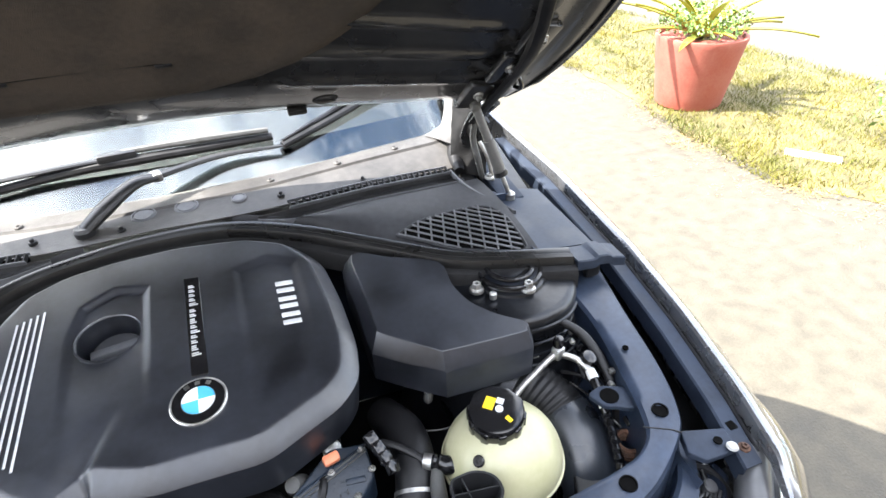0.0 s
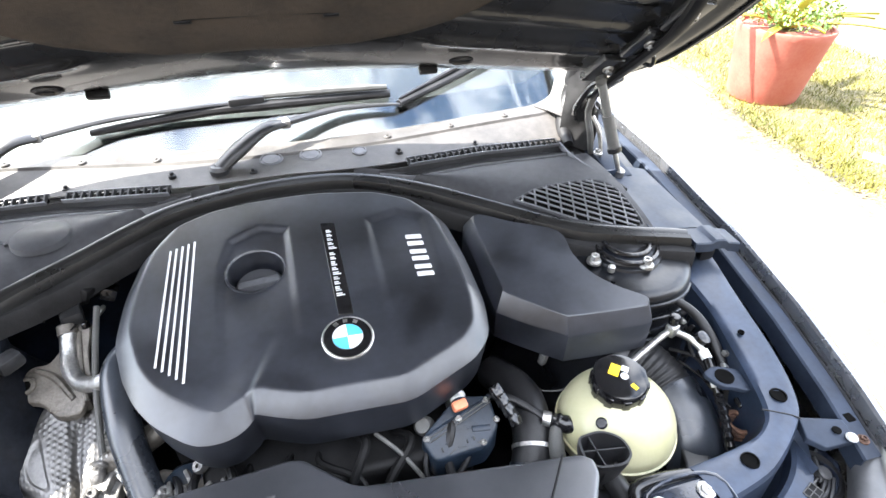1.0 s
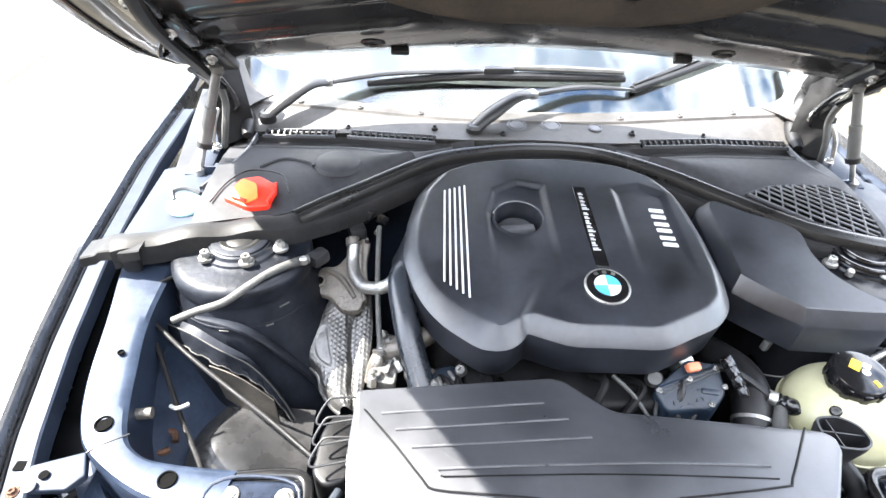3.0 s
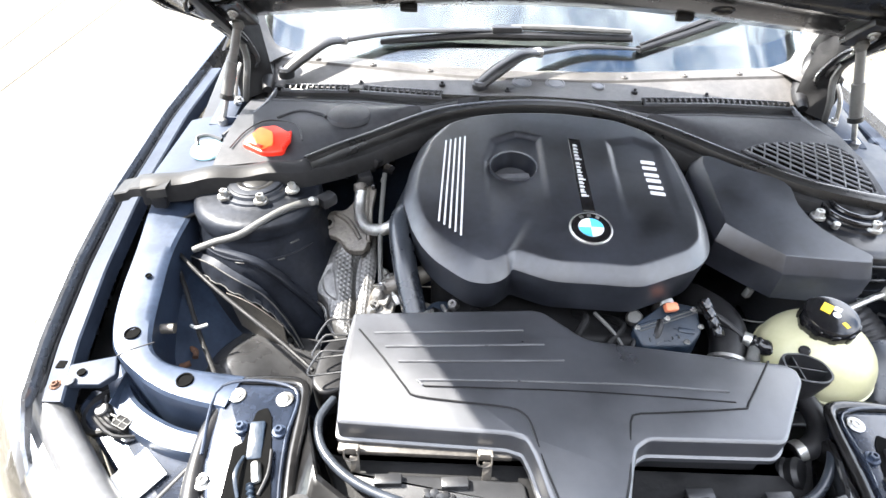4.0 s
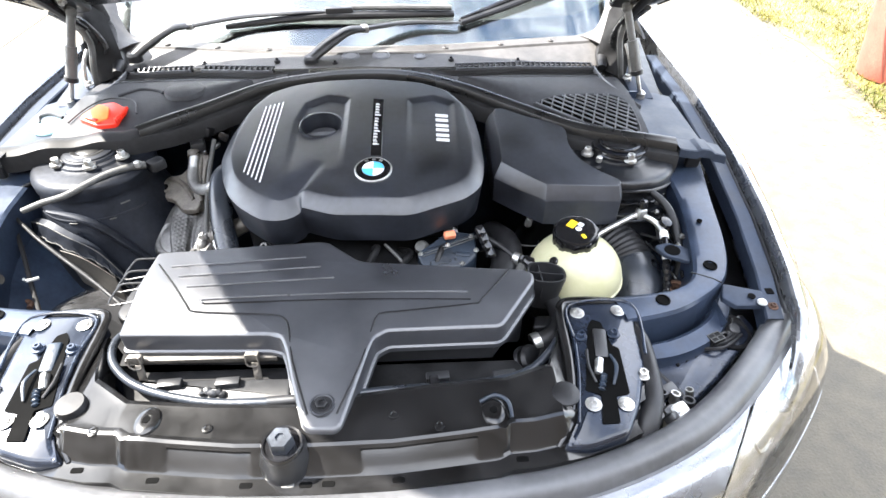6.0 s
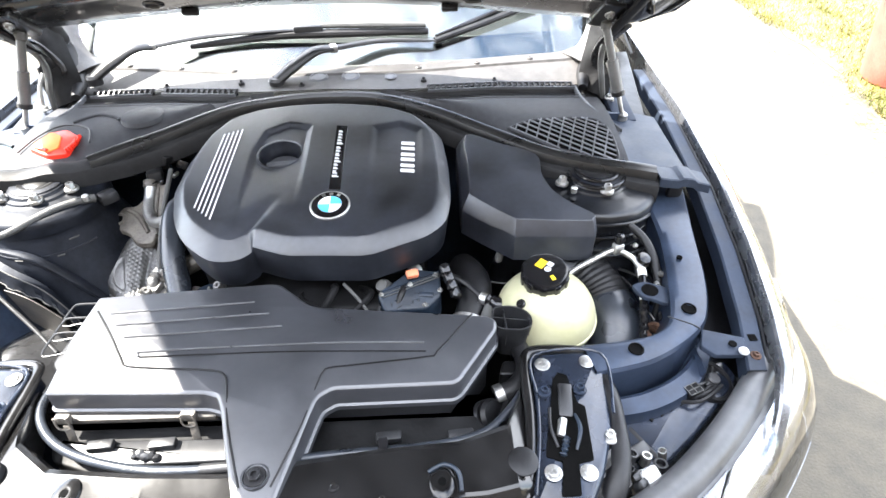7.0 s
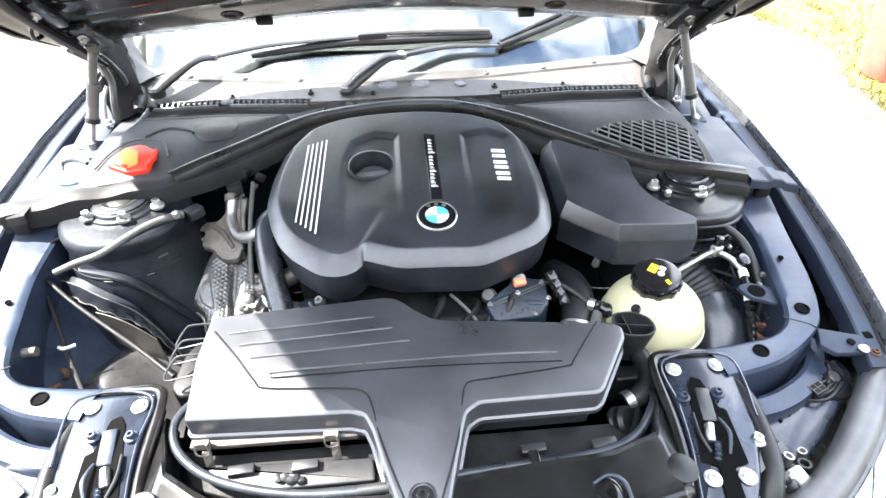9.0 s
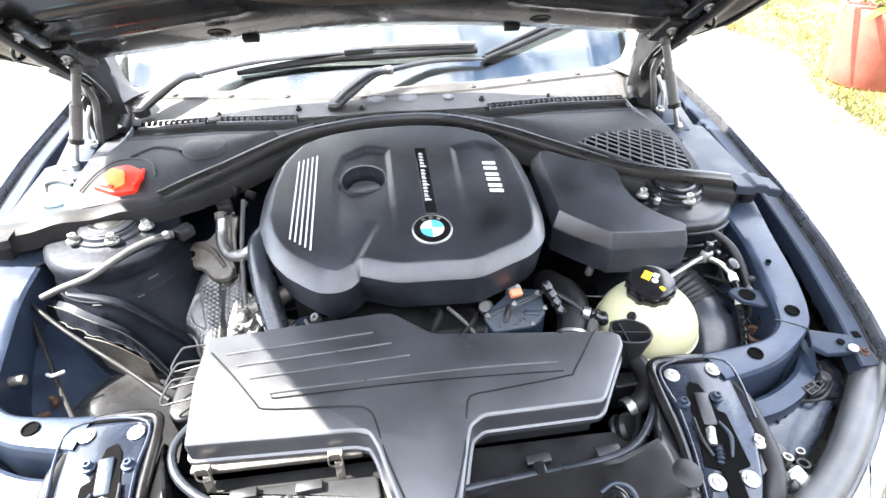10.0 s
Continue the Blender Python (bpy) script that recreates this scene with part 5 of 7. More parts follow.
for d, dz in ((0.030, -0.20), (0.0150, -0.085), (0.0220, -0.028), (0.0225, -0.0225), (0.0205, -0.0200), (0.0015, -0.0015)):
    o = offset(sm, -d)
    for _ in range(14):
        o = [(o[i - 1] + o[i] * 2 + o[(i + 1) % len(o)]) / 4 for i in range(len(o))]
    row = []
    for i, q in enumerate(o):
        q = sm[i] + (q - sm[i]) * (1 + lerp(sm[i].x, (-0.21, -0.17, -0.125, -0.100, -0.085), (0.05, 0.35, 0.45, 0.15, 0.0)) * max(0, min(1, (0.33 - sm[i].y) / 0.05)))
        wing = max(0, min(1, (q.y - 0.345) / 0.014)) * max(0, min(1, (0.50 - q.y) / 0.08)) if q.x < -0.15 else 0
        row.append((q.x - (0.032 * wing if dz < -0.03 else 0), q.y, cover_z(*sm[i]) + max(dz, -0.085)))
    skirt.append(row)
vs = [[bm.verts.new(v) for v in r] for r in skirt[1:] + rings]
for a, b in zip(vs, vs[1:]):
    for i in range(len(a)):
        bm.faces.new((a[i - 1], a[i], b[i], b[i - 1]))
bm.faces.new(vs[-1])
cover = tagged(new("engine_cover"), "black moulded plastic engine cover with silver markings", "engine cover")
# the filler hole is cut by dropping the faces inside it and walling it
HOLE, HR = Vector((-0.060, 0.418)), 0.041
dead = [f for f in bm.faces if (f.calc_center_median().xy - HOLE).length < HR * 1.02]
bmesh.ops.delete(bm, geom=dead, context="FACES")
part("shell", bm, COVER, cover, sharp=21)
hz = cover_z(*HOLE)
bm = turned([(HR * 1.10, -0.004), (HR * 1.08, 0.0012), (HR * 1.03, 0.0018), (HR * 0.99, 0.0), (HR * 0.97, -0.045)], pose(*HOLE, hz, 7, 0, 0), 48)
fs = [f for f in bm.faces if len(f.verts) > 8]
bmesh.ops.delete(bm, geom=fs, context="FACES_ONLY")
part("filler_ring", bm, COVER, cover, "raised rim round the filler opening")
oc = part("oil_filler_cap", turned([(0.036, -0.05), (0.036, -0.034), (0.033, -0.030), (0.001, -0.030)], pose(*HOLE, hz, 7, 0, 0), 40), LID, cover, "black oil filler cap deep in the opening")
part("grip", block(pose(*HOLE, hz - 0.026, 7, 0, 8), (0.062, 0.014, 0.014), 0.003), TRIM, oc, "grey grip bar")


def on_cover(x, y, h=0.001):
    return Vector((x, y, cover_z(x, y) + h))


for k in range(5):
    a, b = Vector((-0.184 + 0.0088 * k, 0.490 + 0.002 * k)), Vector((-0.1885 + 0.0092 * k, 0.284 - 0.0085 * k))
    part("silver_stripe", tube([on_cover(*a.lerp(b, t), 0.0006) for t in np.linspace(0, 1, 9)], 0.0016, 6, 1, flat=0.7), WHITEMARK, cover, "thin silver stripe")
plate = [(0.042, 0.488), (0.064, 0.485), (0.067, 0.30), (0.046, 0.302)]
part("name_strip", slab(rounded(plate, 0.002), lambda x, y: cover_z(x, y) + 0.0012, lambda x, y: cover_z(x, y) - 0.003, 0.0005, 1), GLOSSBLACK, cover, "gloss black strip")
# the strip's lettering as plain upright bars
rng = random.Random(3)
y = 0.3345
for k in range(14):
    hgt = 0.0118 if k in (0, 4, 9) else 0.0082
    w = 0.0018
    if k == 9:
        y += 0.0035
    for q in range(3 if k in (1, 6) else 2):
        y0 = y + q * 0.0033
        part("lettering_bar", slab([(0.0485, y0), (0.0485 + hgt * (0.75 if q else 1), y0), (0.0485 + hgt * (0.75 if q else 1), y0 + w), (0.0485, y0 + w)], lambda x, yy: cover_z(x, yy) + 0.0019, lambda x, yy: cover_z(x, yy), 0, 1), WHITEMARK, cover)
    y += 0.0092 + (0.0033 if k in (1, 6) else 0)
for k in range(6):
    y0 = 0.3555 + 0.0152 * k + 0.003 * (k // 2)
    part("lettering_bar", slab(rounded([(0.1705, y0), (0.1965, y0 - 0.0005), (0.1965, y0 + 0.0075), (0.1705, y0 + 0.008)], 0.0018), lambda x, yy: cover_z(x, yy) + 0.002, lambda x, yy: cover_z(x, yy), 0.0006, 1), WHITEMARK, cover, "bold silver block")
em = Matrix.Translation(on_cover(0.0535, 0.262, 0.0)) @ Matrix.Rotation(radians(8.5), 4, "X")
badge = part("round_badge", turned([(0.0335, -0.002), (0.0345, 0.003), (0.033, 0.0045), (0.0318, 0.0042), (0.0315, 0.0036), (0.0205, 0.0036), (0.0203, 0.0042), (0.0195, 0.0042), (0.001, 0.0046)], em, 48), STEEL, cover, "round badge with a bright rim")
bm = bmesh.new()
for r0, r1, z in ((0.0205, 0.0312, 0.0046),):
    a = [bm.verts.new(em @ Vector((r0 * math.cos(k * math.pi / 24), r0 * math.sin(k * math.pi / 24), z))) for k in range(48)]
    b = [bm.verts.new(em @ Vector((r1 * math.cos(k * math.pi / 24), r1 * math.sin(k * math.pi / 24), z - 0.0006))) for k in range(48)]
    for k in range(48):
        bm.faces.new((a[k - 1], a[k], b[k], b[k - 1]))
part("black_ring", bm, GLOSSBLACK, badge, "gloss black ring")
for q in range(4):
    bm = bmesh.new()
    vsq = [bm.verts.new(em @ Vector((0, 0, 0.0054)))] + [bm.verts.new(em @ Vector((0.0196 * math.cos(math.pi / 2 * (q + k / 10)), 0.0196 * math.sin(math.pi / 2 * (q + k / 10)), 0.0050))) for k in range(11)]
    bm.faces.new(vsq)
    part("quarter", bm, BLUE if q % 2 == 0 else WHITE, badge, "blue quarter" if q % 2 == 0 else "white quarter")
for a in (60, 90, 120):
    part("mark", block(em @ pose(0.026 * math.cos(radians(a)), 0.026 * math.sin(radians(a)), 0.0046, 0, 0, a - 90), (0.006, 0.0055, 0.0008), 0), STEEL, badge)

# engine block and manifold under the cover
engine = group_at("engine", "grimy engine block, near-black for the shade under its cover", "engine")
# Block and fittings are coloured near-black for the shade under the cover.
part("block", slab(rounded([(-0.20, 0.24), (0.21, 0.24), (0.21, 0.56), (-0.20, 0.56)], 0.03), 0.775, 0.38, 0.02), SHADE_BLACK, engine)
part("front_case", slab(rounded([(-0.15, 0.15), (0.17, 0.15), (0.19, 0.26), (-0.17, 0.26)], 0.02), 0.72, 0.38, 0.015), SHADE_BLACK, engine)
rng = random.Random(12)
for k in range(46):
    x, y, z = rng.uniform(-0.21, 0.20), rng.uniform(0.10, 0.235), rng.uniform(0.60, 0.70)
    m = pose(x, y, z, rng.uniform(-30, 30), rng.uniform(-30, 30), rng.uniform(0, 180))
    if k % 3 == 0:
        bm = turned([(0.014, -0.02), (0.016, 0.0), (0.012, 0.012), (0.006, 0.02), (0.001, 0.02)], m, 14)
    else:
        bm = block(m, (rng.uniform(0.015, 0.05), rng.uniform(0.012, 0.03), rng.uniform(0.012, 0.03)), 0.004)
    part("fitting", bm, rng.choice((SHADE_BLACK, DARK, GLOSSBLACK, SHADE_BLACK, DARK)), engine)
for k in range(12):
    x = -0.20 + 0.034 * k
    part("cable", tube([(x, 0.225, 0.70), (x + rng.uniform(-0.03, 0.05), 0.18, 0.735 + rng.uniform(-0.02, 0.01)), (x + rng.uniform(-0.02, 0.06), 0.14, 0.71), (x + rng.uniform(-0.04, 0.04), 0.10, 0.66)], rng.uniform(0.003, 0.007), 8, 6), rng.choice((SHADE_BLACK, DARK, SHADE_BLACK, DARK)), engine)
part("metal_pipe", tube([(0.07, 0.19, 0.745), (0.10, 0.16, 0.73), (0.125, 0.135, 0.70)], 0.0032, 8, 4), HOSEGREY, engine, "thin grey pipe")
part("pump_housing", turned([(0.035, -0.03), (0.04, 0.0), (0.034, 0.02), (0.02, 0.026), (0.001, 0.026)], along((-0.178, 0.205, 0.685), (0.1, -0.5, 1)), 24), SLATE, engine, "slate-grey cast housing")
part("clamp", block(pose(-0.245, 0.15, 0.70, 20, 10, 30), (0.035, 0.03, 0.04), 0.006), CASTING, engine, "dull metal clamp")
for k in range(10):
    x, y, z = -0.235 + 0.02 * (k % 5) + rng.uniform(-0.006, 0.006), 0.205 - 0.03 * (k // 5) + rng.uniform(-0.01, 0.01), 0.70 + rng.uniform(-0.015, 0.012)
    if k % 2:
        bm = turned([(0.010, -0.012), (0.011, 0.0), (0.007, 0.004), (0.007, 0.010), (0.001, 0.011)], pose(x, y, z, rng.uniform(-50, 10), rng.uniform(-30, 30), 0), 10)
    else:
        bm = block(pose(x, y, z, rng.uniform(-40, 40), rng.uniform(-40, 40), rng.uniform(0, 180)), (0.030, 0.010, 0.014), 0.003)
    part("bracket", bm, CASTING, engine, "pale cast metal fitting")
manifold = group_at("exhaust_manifold", "pale cast exhaust manifold with bolts beside the charge hose", "manifold")
part("runner", tube([(-0.20, 0.285, 0.735), (-0.24, 0.27, 0.722), (-0.285, 0.262, 0.700), (-0.30, 0.24, 0.66)], [0.016, 0.018, 0.017, 0.016], 12, 5), CASTING, manifold)
part("flange", slab(rounded([(-0.298, 0.205), (-0.262, 0.20), (-0.255, 0.30), (-0.295, 0.31)], 0.008), 0.708, 0.690, 0.003), RAWCAST, manifold)
part("lower_flange", slab(rounded([(-0.225, 0.165), (-0.150, 0.158), (-0.135, 0.20), (-0.215, 0.235)], 0.01), 0.712, 0.690, 0.004), CASTING, manifold)
rng = random.Random(31)
for k in range(22):
    if k < 10:
        x, y, z = rng.uniform(-0.298, -0.260), 0.205 + 0.010 * k, 0.712 + rng.uniform(0, 0.010)
    else:
        x, y, z = -0.218 + 0.0065 * (k - 10), rng.uniform(0.165, 0.215), 0.716 + rng.uniform(0, 0.012)
    m = pose(x, y, z, rng.uniform(-40, 25), rng.uniform(-30, 30), rng.uniform(0, 180))
    if k % 3 == 0:
        part("nut", turned([(0.008, -0.012), (0.008, 0.003), (0.0065, 0.005), (0.0035, 0.005), (0.0035, 0.011), (0.0005, 0.012)], m, 6), STEEL, manifold)
    elif k % 3 == 1:
        part("lug", turned([(0.009, -0.012), (0.010, 0.001), (0.007, 0.006), (0.003, 0.006), (0.0025, 0.001), (0.0005, 0.001)], m, 14), RAWCAST, manifold)
    else:
        part("web", block(m, (0.024, 0.006, 0.012), 0.002), RAWCAST, manifold)
part("tube_wire", tube([(-0.13, 0.19, 0.72), (-0.12, 0.15, 0.72), (-0.135, 0.12, 0.69)], 0.004, 8, 5), HOSEGREY, engine)

charge = part("charge_hose", tube([(-0.205, 0.415, 0.775), (-0.238, 0.390, 0.790), (-0.258, 0.345, 0.795), (-0.246, 0.27, 0.77), (-0.226, 0.205, 0.725), (-0.20, 0.14, 0.68), (-0.17, 0.08, 0.63)], [0.018, 0.020, 0.021, 0.021, 0.021, 0.020, 0.019], 18, 8), CHARGE)
tagged(charge, "thick smooth black charge hose beside the engine", "hose")

part("hose_clamp", tube([(-0.206, 0.154, 0.690), (-0.202, 0.144, 0.683)], 0.0222, 20, 1), ALU, charge, "dull hose clamp")

# heat shield over the turbo side
hs = group_at("heat_shield", "embossed silver heat shield beside the engine", "heat shield")
SL = ((-0.378, 0.410, 0.722), (-0.398, 0.372, 0.704), (-0.419, 0.342, 0.688), (-0.427, 0.312, 0.674), (-0.418, 0.286, 0.660), (-0.398, 0.268, 0.651), (-0.391, 0.247, 0.640), (-0.374, 0.226, 0.629), (-0.356, 0.212, 0.622))
SRI = ((-0.312, 0.410, 0.722), (-0.311, 0.372, 0.703), (-0.309, 0.350, 0.692), (-0.308, 0.328, 0.682), (-0.310, 0.300, 0.668), (-0.313, 0.275, 0.655), (-0.317, 0.250, 0.642), (-0.322, 0.228, 0.630), (-0.326, 0.208, 0.621))
cl, cr = curve(SL, 16), curve(SRI, 16)
rows = []
for i, (a, c) in enumerate(zip(cl, cr)):
    v = i / (len(cl) - 1)
    row = []
    for j in range(120):
        u = j / 119
        p = a.lerp(c, u)
        # a broad lobe and a narrow one with a valley between, edges turned down
        z = 0.013 * math.sin(min(1, u / 0.70) * math.pi) ** 0.8 - 0.001 * math.exp(-((u - 0.70) / 0.05) ** 2) + 0.004 * math.sin(max(0, u - 0.70) / 0.30 * math.pi) - 0.014 * (max(0, 0.08 - u) / 0.08) ** 2
        # smooth sunk window inside a folded ridge, dimples elsewhere
        w = math.hypot((u - 0.27) / 0.10, (v - 0.46) / 0.15)
        ridge = 0.46 + 0.16 * max(0, min(1, (v - 0.10) / 0.25)) - 0.10 * max(0, v - 0.45)
        z += 0.0018 * math.exp(-((u - ridge) / 0.045) ** 2) - 0.0030 * max(0, min(1, (1.15 - w) / 0.3))
        dim = 0.0010 * max(0, min(1, (w - 1.25) * 6)) * max(0, min(1, (u - 0.03) / 0.04))
        d = max(0, (math.cos(900 * p.x) + math.cos(450 * p.x + 779 * p.y) + math.cos(450 * p.x - 779 * p.y) + 0.4) / 3.4)
        row.append(Vector((p.x, p.y, p.z + z + dim * d)))
    rows.append(row)
part("embossed_sheet", sheet(rows, thick=0.001), FOIL, hs, sharp=60)
part("rim", tube([r[0] + Vector((0, 0, 0.001 + 0.0015 * math.sin(k * 1.9))) for k, r in enumerate(rows[16::8])], 0.0036, 8, 3), FOIL, hs, "crimped pale rim")
tb = group_at("turbo_bracket", "cast grey metal bracket above the heat shield", "bracket")
BRZ = lambda x, y: 0.748 + 0.62 * (y - 0.395) + 0.10 * (x + 0.36)
part("casting", slab(rounded([(-0.420, 0.396), (-0.408, 0.378), (-0.384, 0.372), (-0.362, 0.348), (-0.330, 0.346), (-0.316, 0.380), (-0.322, 0.420), (-0.316, 0.462), (-0.345, 0.474), (-0.354, 0.440), (-0.374, 0.418), (-0.402, 0.420)], 0.010), BRZ, lambda x, y: BRZ(x, y) - 0.010, 0.003), CASTING, tb)
part("fold", tube([(x, y, BRZ(x, y) + 0.001) for x, y in ((-0.392, 0.412), (-0.366, 0.398), (-0.340, 0.366))], [0.004, 0.006, 0.004], 8, 5), CASTING, tb)
part("web", tube([(x, y, BRZ(x, y) + 0.001) for x, y in ((-0.322, 0.360), (-0.330, 0.40), (-0.334, 0.45))], 0.004, 8, 5), CASTING, tb)
part("leg", sheet([[(-0.372 + 0.05 * t, 0.362 + 0.006 * t, 0.726), (-0.376 + 0.052 * t, 0.372, 0.690), (-0.372 + 0.05 * t, 0.385, 0.655)] for t in np.linspace(0, 1, 7)], thick=0.005), CASTING, tb)
part("eye", turned([(0.0125, -0.008), (0.013, 0.001), (0.011, 0.003), (0.0075, 0.003), (0.007, 0.0)], along((-0.404, 0.396, BRZ(-0.404, 0.396) + 0.001), (-0.1, -0.53, 0.85)), 22), CASTING, tb)
part("eye_hole", turned([(0.0072, -0.002), (0.0072, 0.0012), (0.001, 0.0012)], along((-0.404, 0.396, BRZ(-0.404, 0.396) + 0.001), (-0.1, -0.53, 0.85)), 18), HOLE_SHADE, tb, "dark bolt eye")
part("hole", turned([(0.006, -0.001), (0.006, 0.0006), (0.001, 0.0006)], along((-0.338, 0.425, BRZ(-0.338, 0.425)), (-0.1, -0.53, 0.85)), 16), HOLE_SHADE, tb, "dark hole")
sp = tagged(part("coolant_pipe", tube([(-0.346, 0.446, 0.789), (-0.347, 0.425, 0.770), (-0.342, 0.398, 0.760), (-0.326, 0.375, 0.754), (-0.302, 0.360, 0.762), (-0.282, 0.352, 0.775), (-0.268, 0.362, 0.782)], 0.0115, 14, 8), ALU), "bent bright metal coolant pipe", "pipe")
part("pipe_collar", tube([(-0.3485, 0.455, 0.796), (-0.3465, 0.443, 0.788)], 0.0130, 14, 1), CASTING, sp, "tan collar")
part("pipe_fitting", block(pose(-0.342, 0.470, 0.803, 0, 0, 20), (0.03, 0.035, 0.025), 0.006), PLASTIC, sp)
tagged(part("vacuum_rod", tube([(-0.300, 0.46, 0.82), (-0.298, 0.36, 0.77), (-0.288, 0.25, 0.70)], 0.0045, 10, 4), HOSEGREY), "straight grey metal rod", "rod")
for k in range(9):
    o = part("connector", block(pose(-0.36 + 0.02 * (k % 4), 0.50 + 0.018 * (k // 3), 0.80 + 0.012 * (k % 3), 10 * k, 15, 33 * k), (0.032, 0.024, 0.02), 0.004), (GLOSSBLACK, PLASTIC, DARK)[k % 3])
    tagged(o, "black electrical connector behind the engine", "connector", group="connectors")

# ---- resonator box ----
def box_z(x, y):
    return 0.845 + 0.19 * (y - 0.351)


BO = [(0.285, 0.492), (0.281, 0.40), (0.281, 0.318), (0.292, 0.299), (0.364, 0.247), (0.386, 0.240), (0.498, 0.236), (0.516, 0.243), (0.517, 0.264), (0.480, 0.292), (0.451, 0.327), (0.438, 0.37), (0.434, 0.425), (0.36, 0.462)]
BT = [(0.299, 0.486), (0.297, 0.40), (0.297, 0.333), (0.306, 0.319), (0.369, 0.274), (0.387, 0.267), (0.494, 0.259), (0.503, 0.261), (0.506, 0.267), (0.473, 0.295), (0.445, 0.328), (0.432, 0.37), (0.428, 0.420), (0.36, 0.456)]
bo, bt = curve([(*q, 0) for q in BO], 4, True), curve([(a[0] * k + b[0] * (1 - k), a[1] * k + b[1] * (1 - k), 0) for a, b, k in zip(BT, BO, [1.05] * 3 + [0.80] + [0.60] * 4 + [0.42] * 6)], 4, True)
bm = bmesh.new()
rr = [[(q.x, q.y, box_z(q.x, q.y) - 0.078) for q in bo], [(q.x, q.y, box_z(q.x, q.y) - 0.026) for q in bo], [(*q.lerp(p, 0.08).xy, box_z(q.x, q.y) - 0.022) for q, p in zip(bo, bt)], [(*q.lerp(p, 0.96).xy, box_z(p.x, p.y) - 0.001) for q, p in zip(bo, bt)], [(*(p + (p - q) * 0.06).xy, box_z(p.x, p.y)) for q, p in zip(bo, bt)]]
vs = [[bm.verts.new(v) for v in r] for r in rr]
for a, b in zip(vs, vs[1:]):
    for i in range(len(a)):
        bm.faces.new((a[i - 1], a[i], b[i], b[i - 1]))
bm.faces.new(vs[-1])
bm.faces.new(list(reversed(vs[0])))
reso = group_at("intake_resonator", "black plastic intake resonator box beside the engine", "air box")
part("shell", bm, COVER, reso, sharp=18)
part("bracket", block(pose(0.350, 0.262, 0.735, 0, 10, 20), (0.012, 0.012, 0.02), 0.003), HOSEGREY, reso, "grey fixing tab")
intake = tagged(part("intake_hose", tube([(0.285, 0.31, 0.67), (0.302, 0.245, 0.695), (0.300, 0.19, 0.705), (0.285, 0.14, 0.688), (0.255, 0.08, 0.65)], [0.028, 0.030, 0.030, 0.028, 0.028], 18, 8), RUBBER), "thick black intake hose between engine and tank", "hose")
part("hose_clamp", tube([(0.2885, 0.148, 0.692), (0.287, 0.143, 0.690)], 0.0300, 20, 1), STEEL, intake, "thin bright clamp")
part("hose_clamp", tube([(0.278, 0.125, 0.682), (0.270, 0.108, 0.672)], 0.0300, 20, 1), SLATE, intake)

act = group_at("throttle_actuator", "slate-grey ribbed actuator cover below the engine cover", "actuator")
am = lambda x, y: 0.742 + 0.45 * (y - 0.175)
part("housing", slab(rounded([(0.128, 0.170), (0.142, 0.138), (0.215, 0.142), (0.240, 0.165), (0.238, 0.205), (0.190, 0.212)], 0.008), am, 0.69, 0.005), SLATE, act)
for k in range(3):
    a, b = Vector((0.134 + 0.003 * k, 0.170 - 0.0042 * k)), Vector((0.236, 0.203 - 0.0045 * k))
    part("edge_rib", tube([(*a.lerp(b, t), am(0, a.lerp(b, t).y) + 0.001) for t in (0, 0.33, 0.66, 1)], 0.0011 if k else 0.0016, 6, 2), (SLATE, HOSEGREY, HOSEGREY)[k], act, "thin raised edge line")
for x, y in ((0.136, 0.167), (0.186, 0.183), (0.230, 0.198), (0.238, 0.172), (0.212, 0.148)):
    screw(act, (x, y, am(x, y)), 0.0050, 0.005, material=STEEL)
rng = random.Random(21)
for k in range(11):
    x = rng.uniform(0.152, 0.222)
    y = rng.uniform(0.146, 0.160 + 0.2 * (x - 0.15))
    part("printed_trace", block(pose(x, y, am(x, y) + 0.0006, 24, 0, rng.choice((0, 0, 35, 90))), (rng.uniform(0.004, 0.012), 0.0014, 0.0014), 0), (SLATE, HOSEGREY, CLIPGREY)[k % 3], act)
part("raised_plate", block(pose(0.214, 0.165, am(0, 0.165) + 0.001, 24, 0, -8), (0.026, 0.008, 0.003), 0.001), SLATE, act)
part("orange_cap", block(pose(0.190, 0.192, 0.762, 20, 0, 12), (0.022, 0.014, 0.013), 0.0035), ORANGE, act, "orange rubber cap")
part("port", turned([(0.013, -0.03), (0.013, 0.01), (0.010, 0.013), (0.001, 0.013)], pose(0.194, 0.222, 0.738, 20, 0, 0), 18), ALU, act, "metal port")
part("port", turned([(0.013, -0.03), (0.014, 0.0), (0.010, 0.010), (0.001, 0.010)], pose(0.138, 0.192, 0.734, 30, -20, 0), 18), HOSEGREY, act)
for k in range(4):
    part("plug", block(pose(0.246 + 0.006 * k, 0.20 - 0.012 * k, 0.765 - 0.008 * k, 30, 10 * k, 25), (0.016, 0.018, 0.014), 0.003), GLOSSBLACK, act)

# ---- coolant tank ----
tank = group_at("coolant_tank", "yellowed plastic coolant expansion tank with black cap", "coolant tank")
TC = (0.420, 0.148, 0.702)
prof = [(0.086 * math.cos(a), 0.078 * math.sin(a)) for a in np.linspace(-1.25, 1.25, 22)]
part("bottle", turned([(0.02, -0.075)] + prof + [(0.02, 0.0755)], pose(*TC), 48, squash=(1.0, 0.98)), TANK, tank, "translucent yellowed plastic bottle")
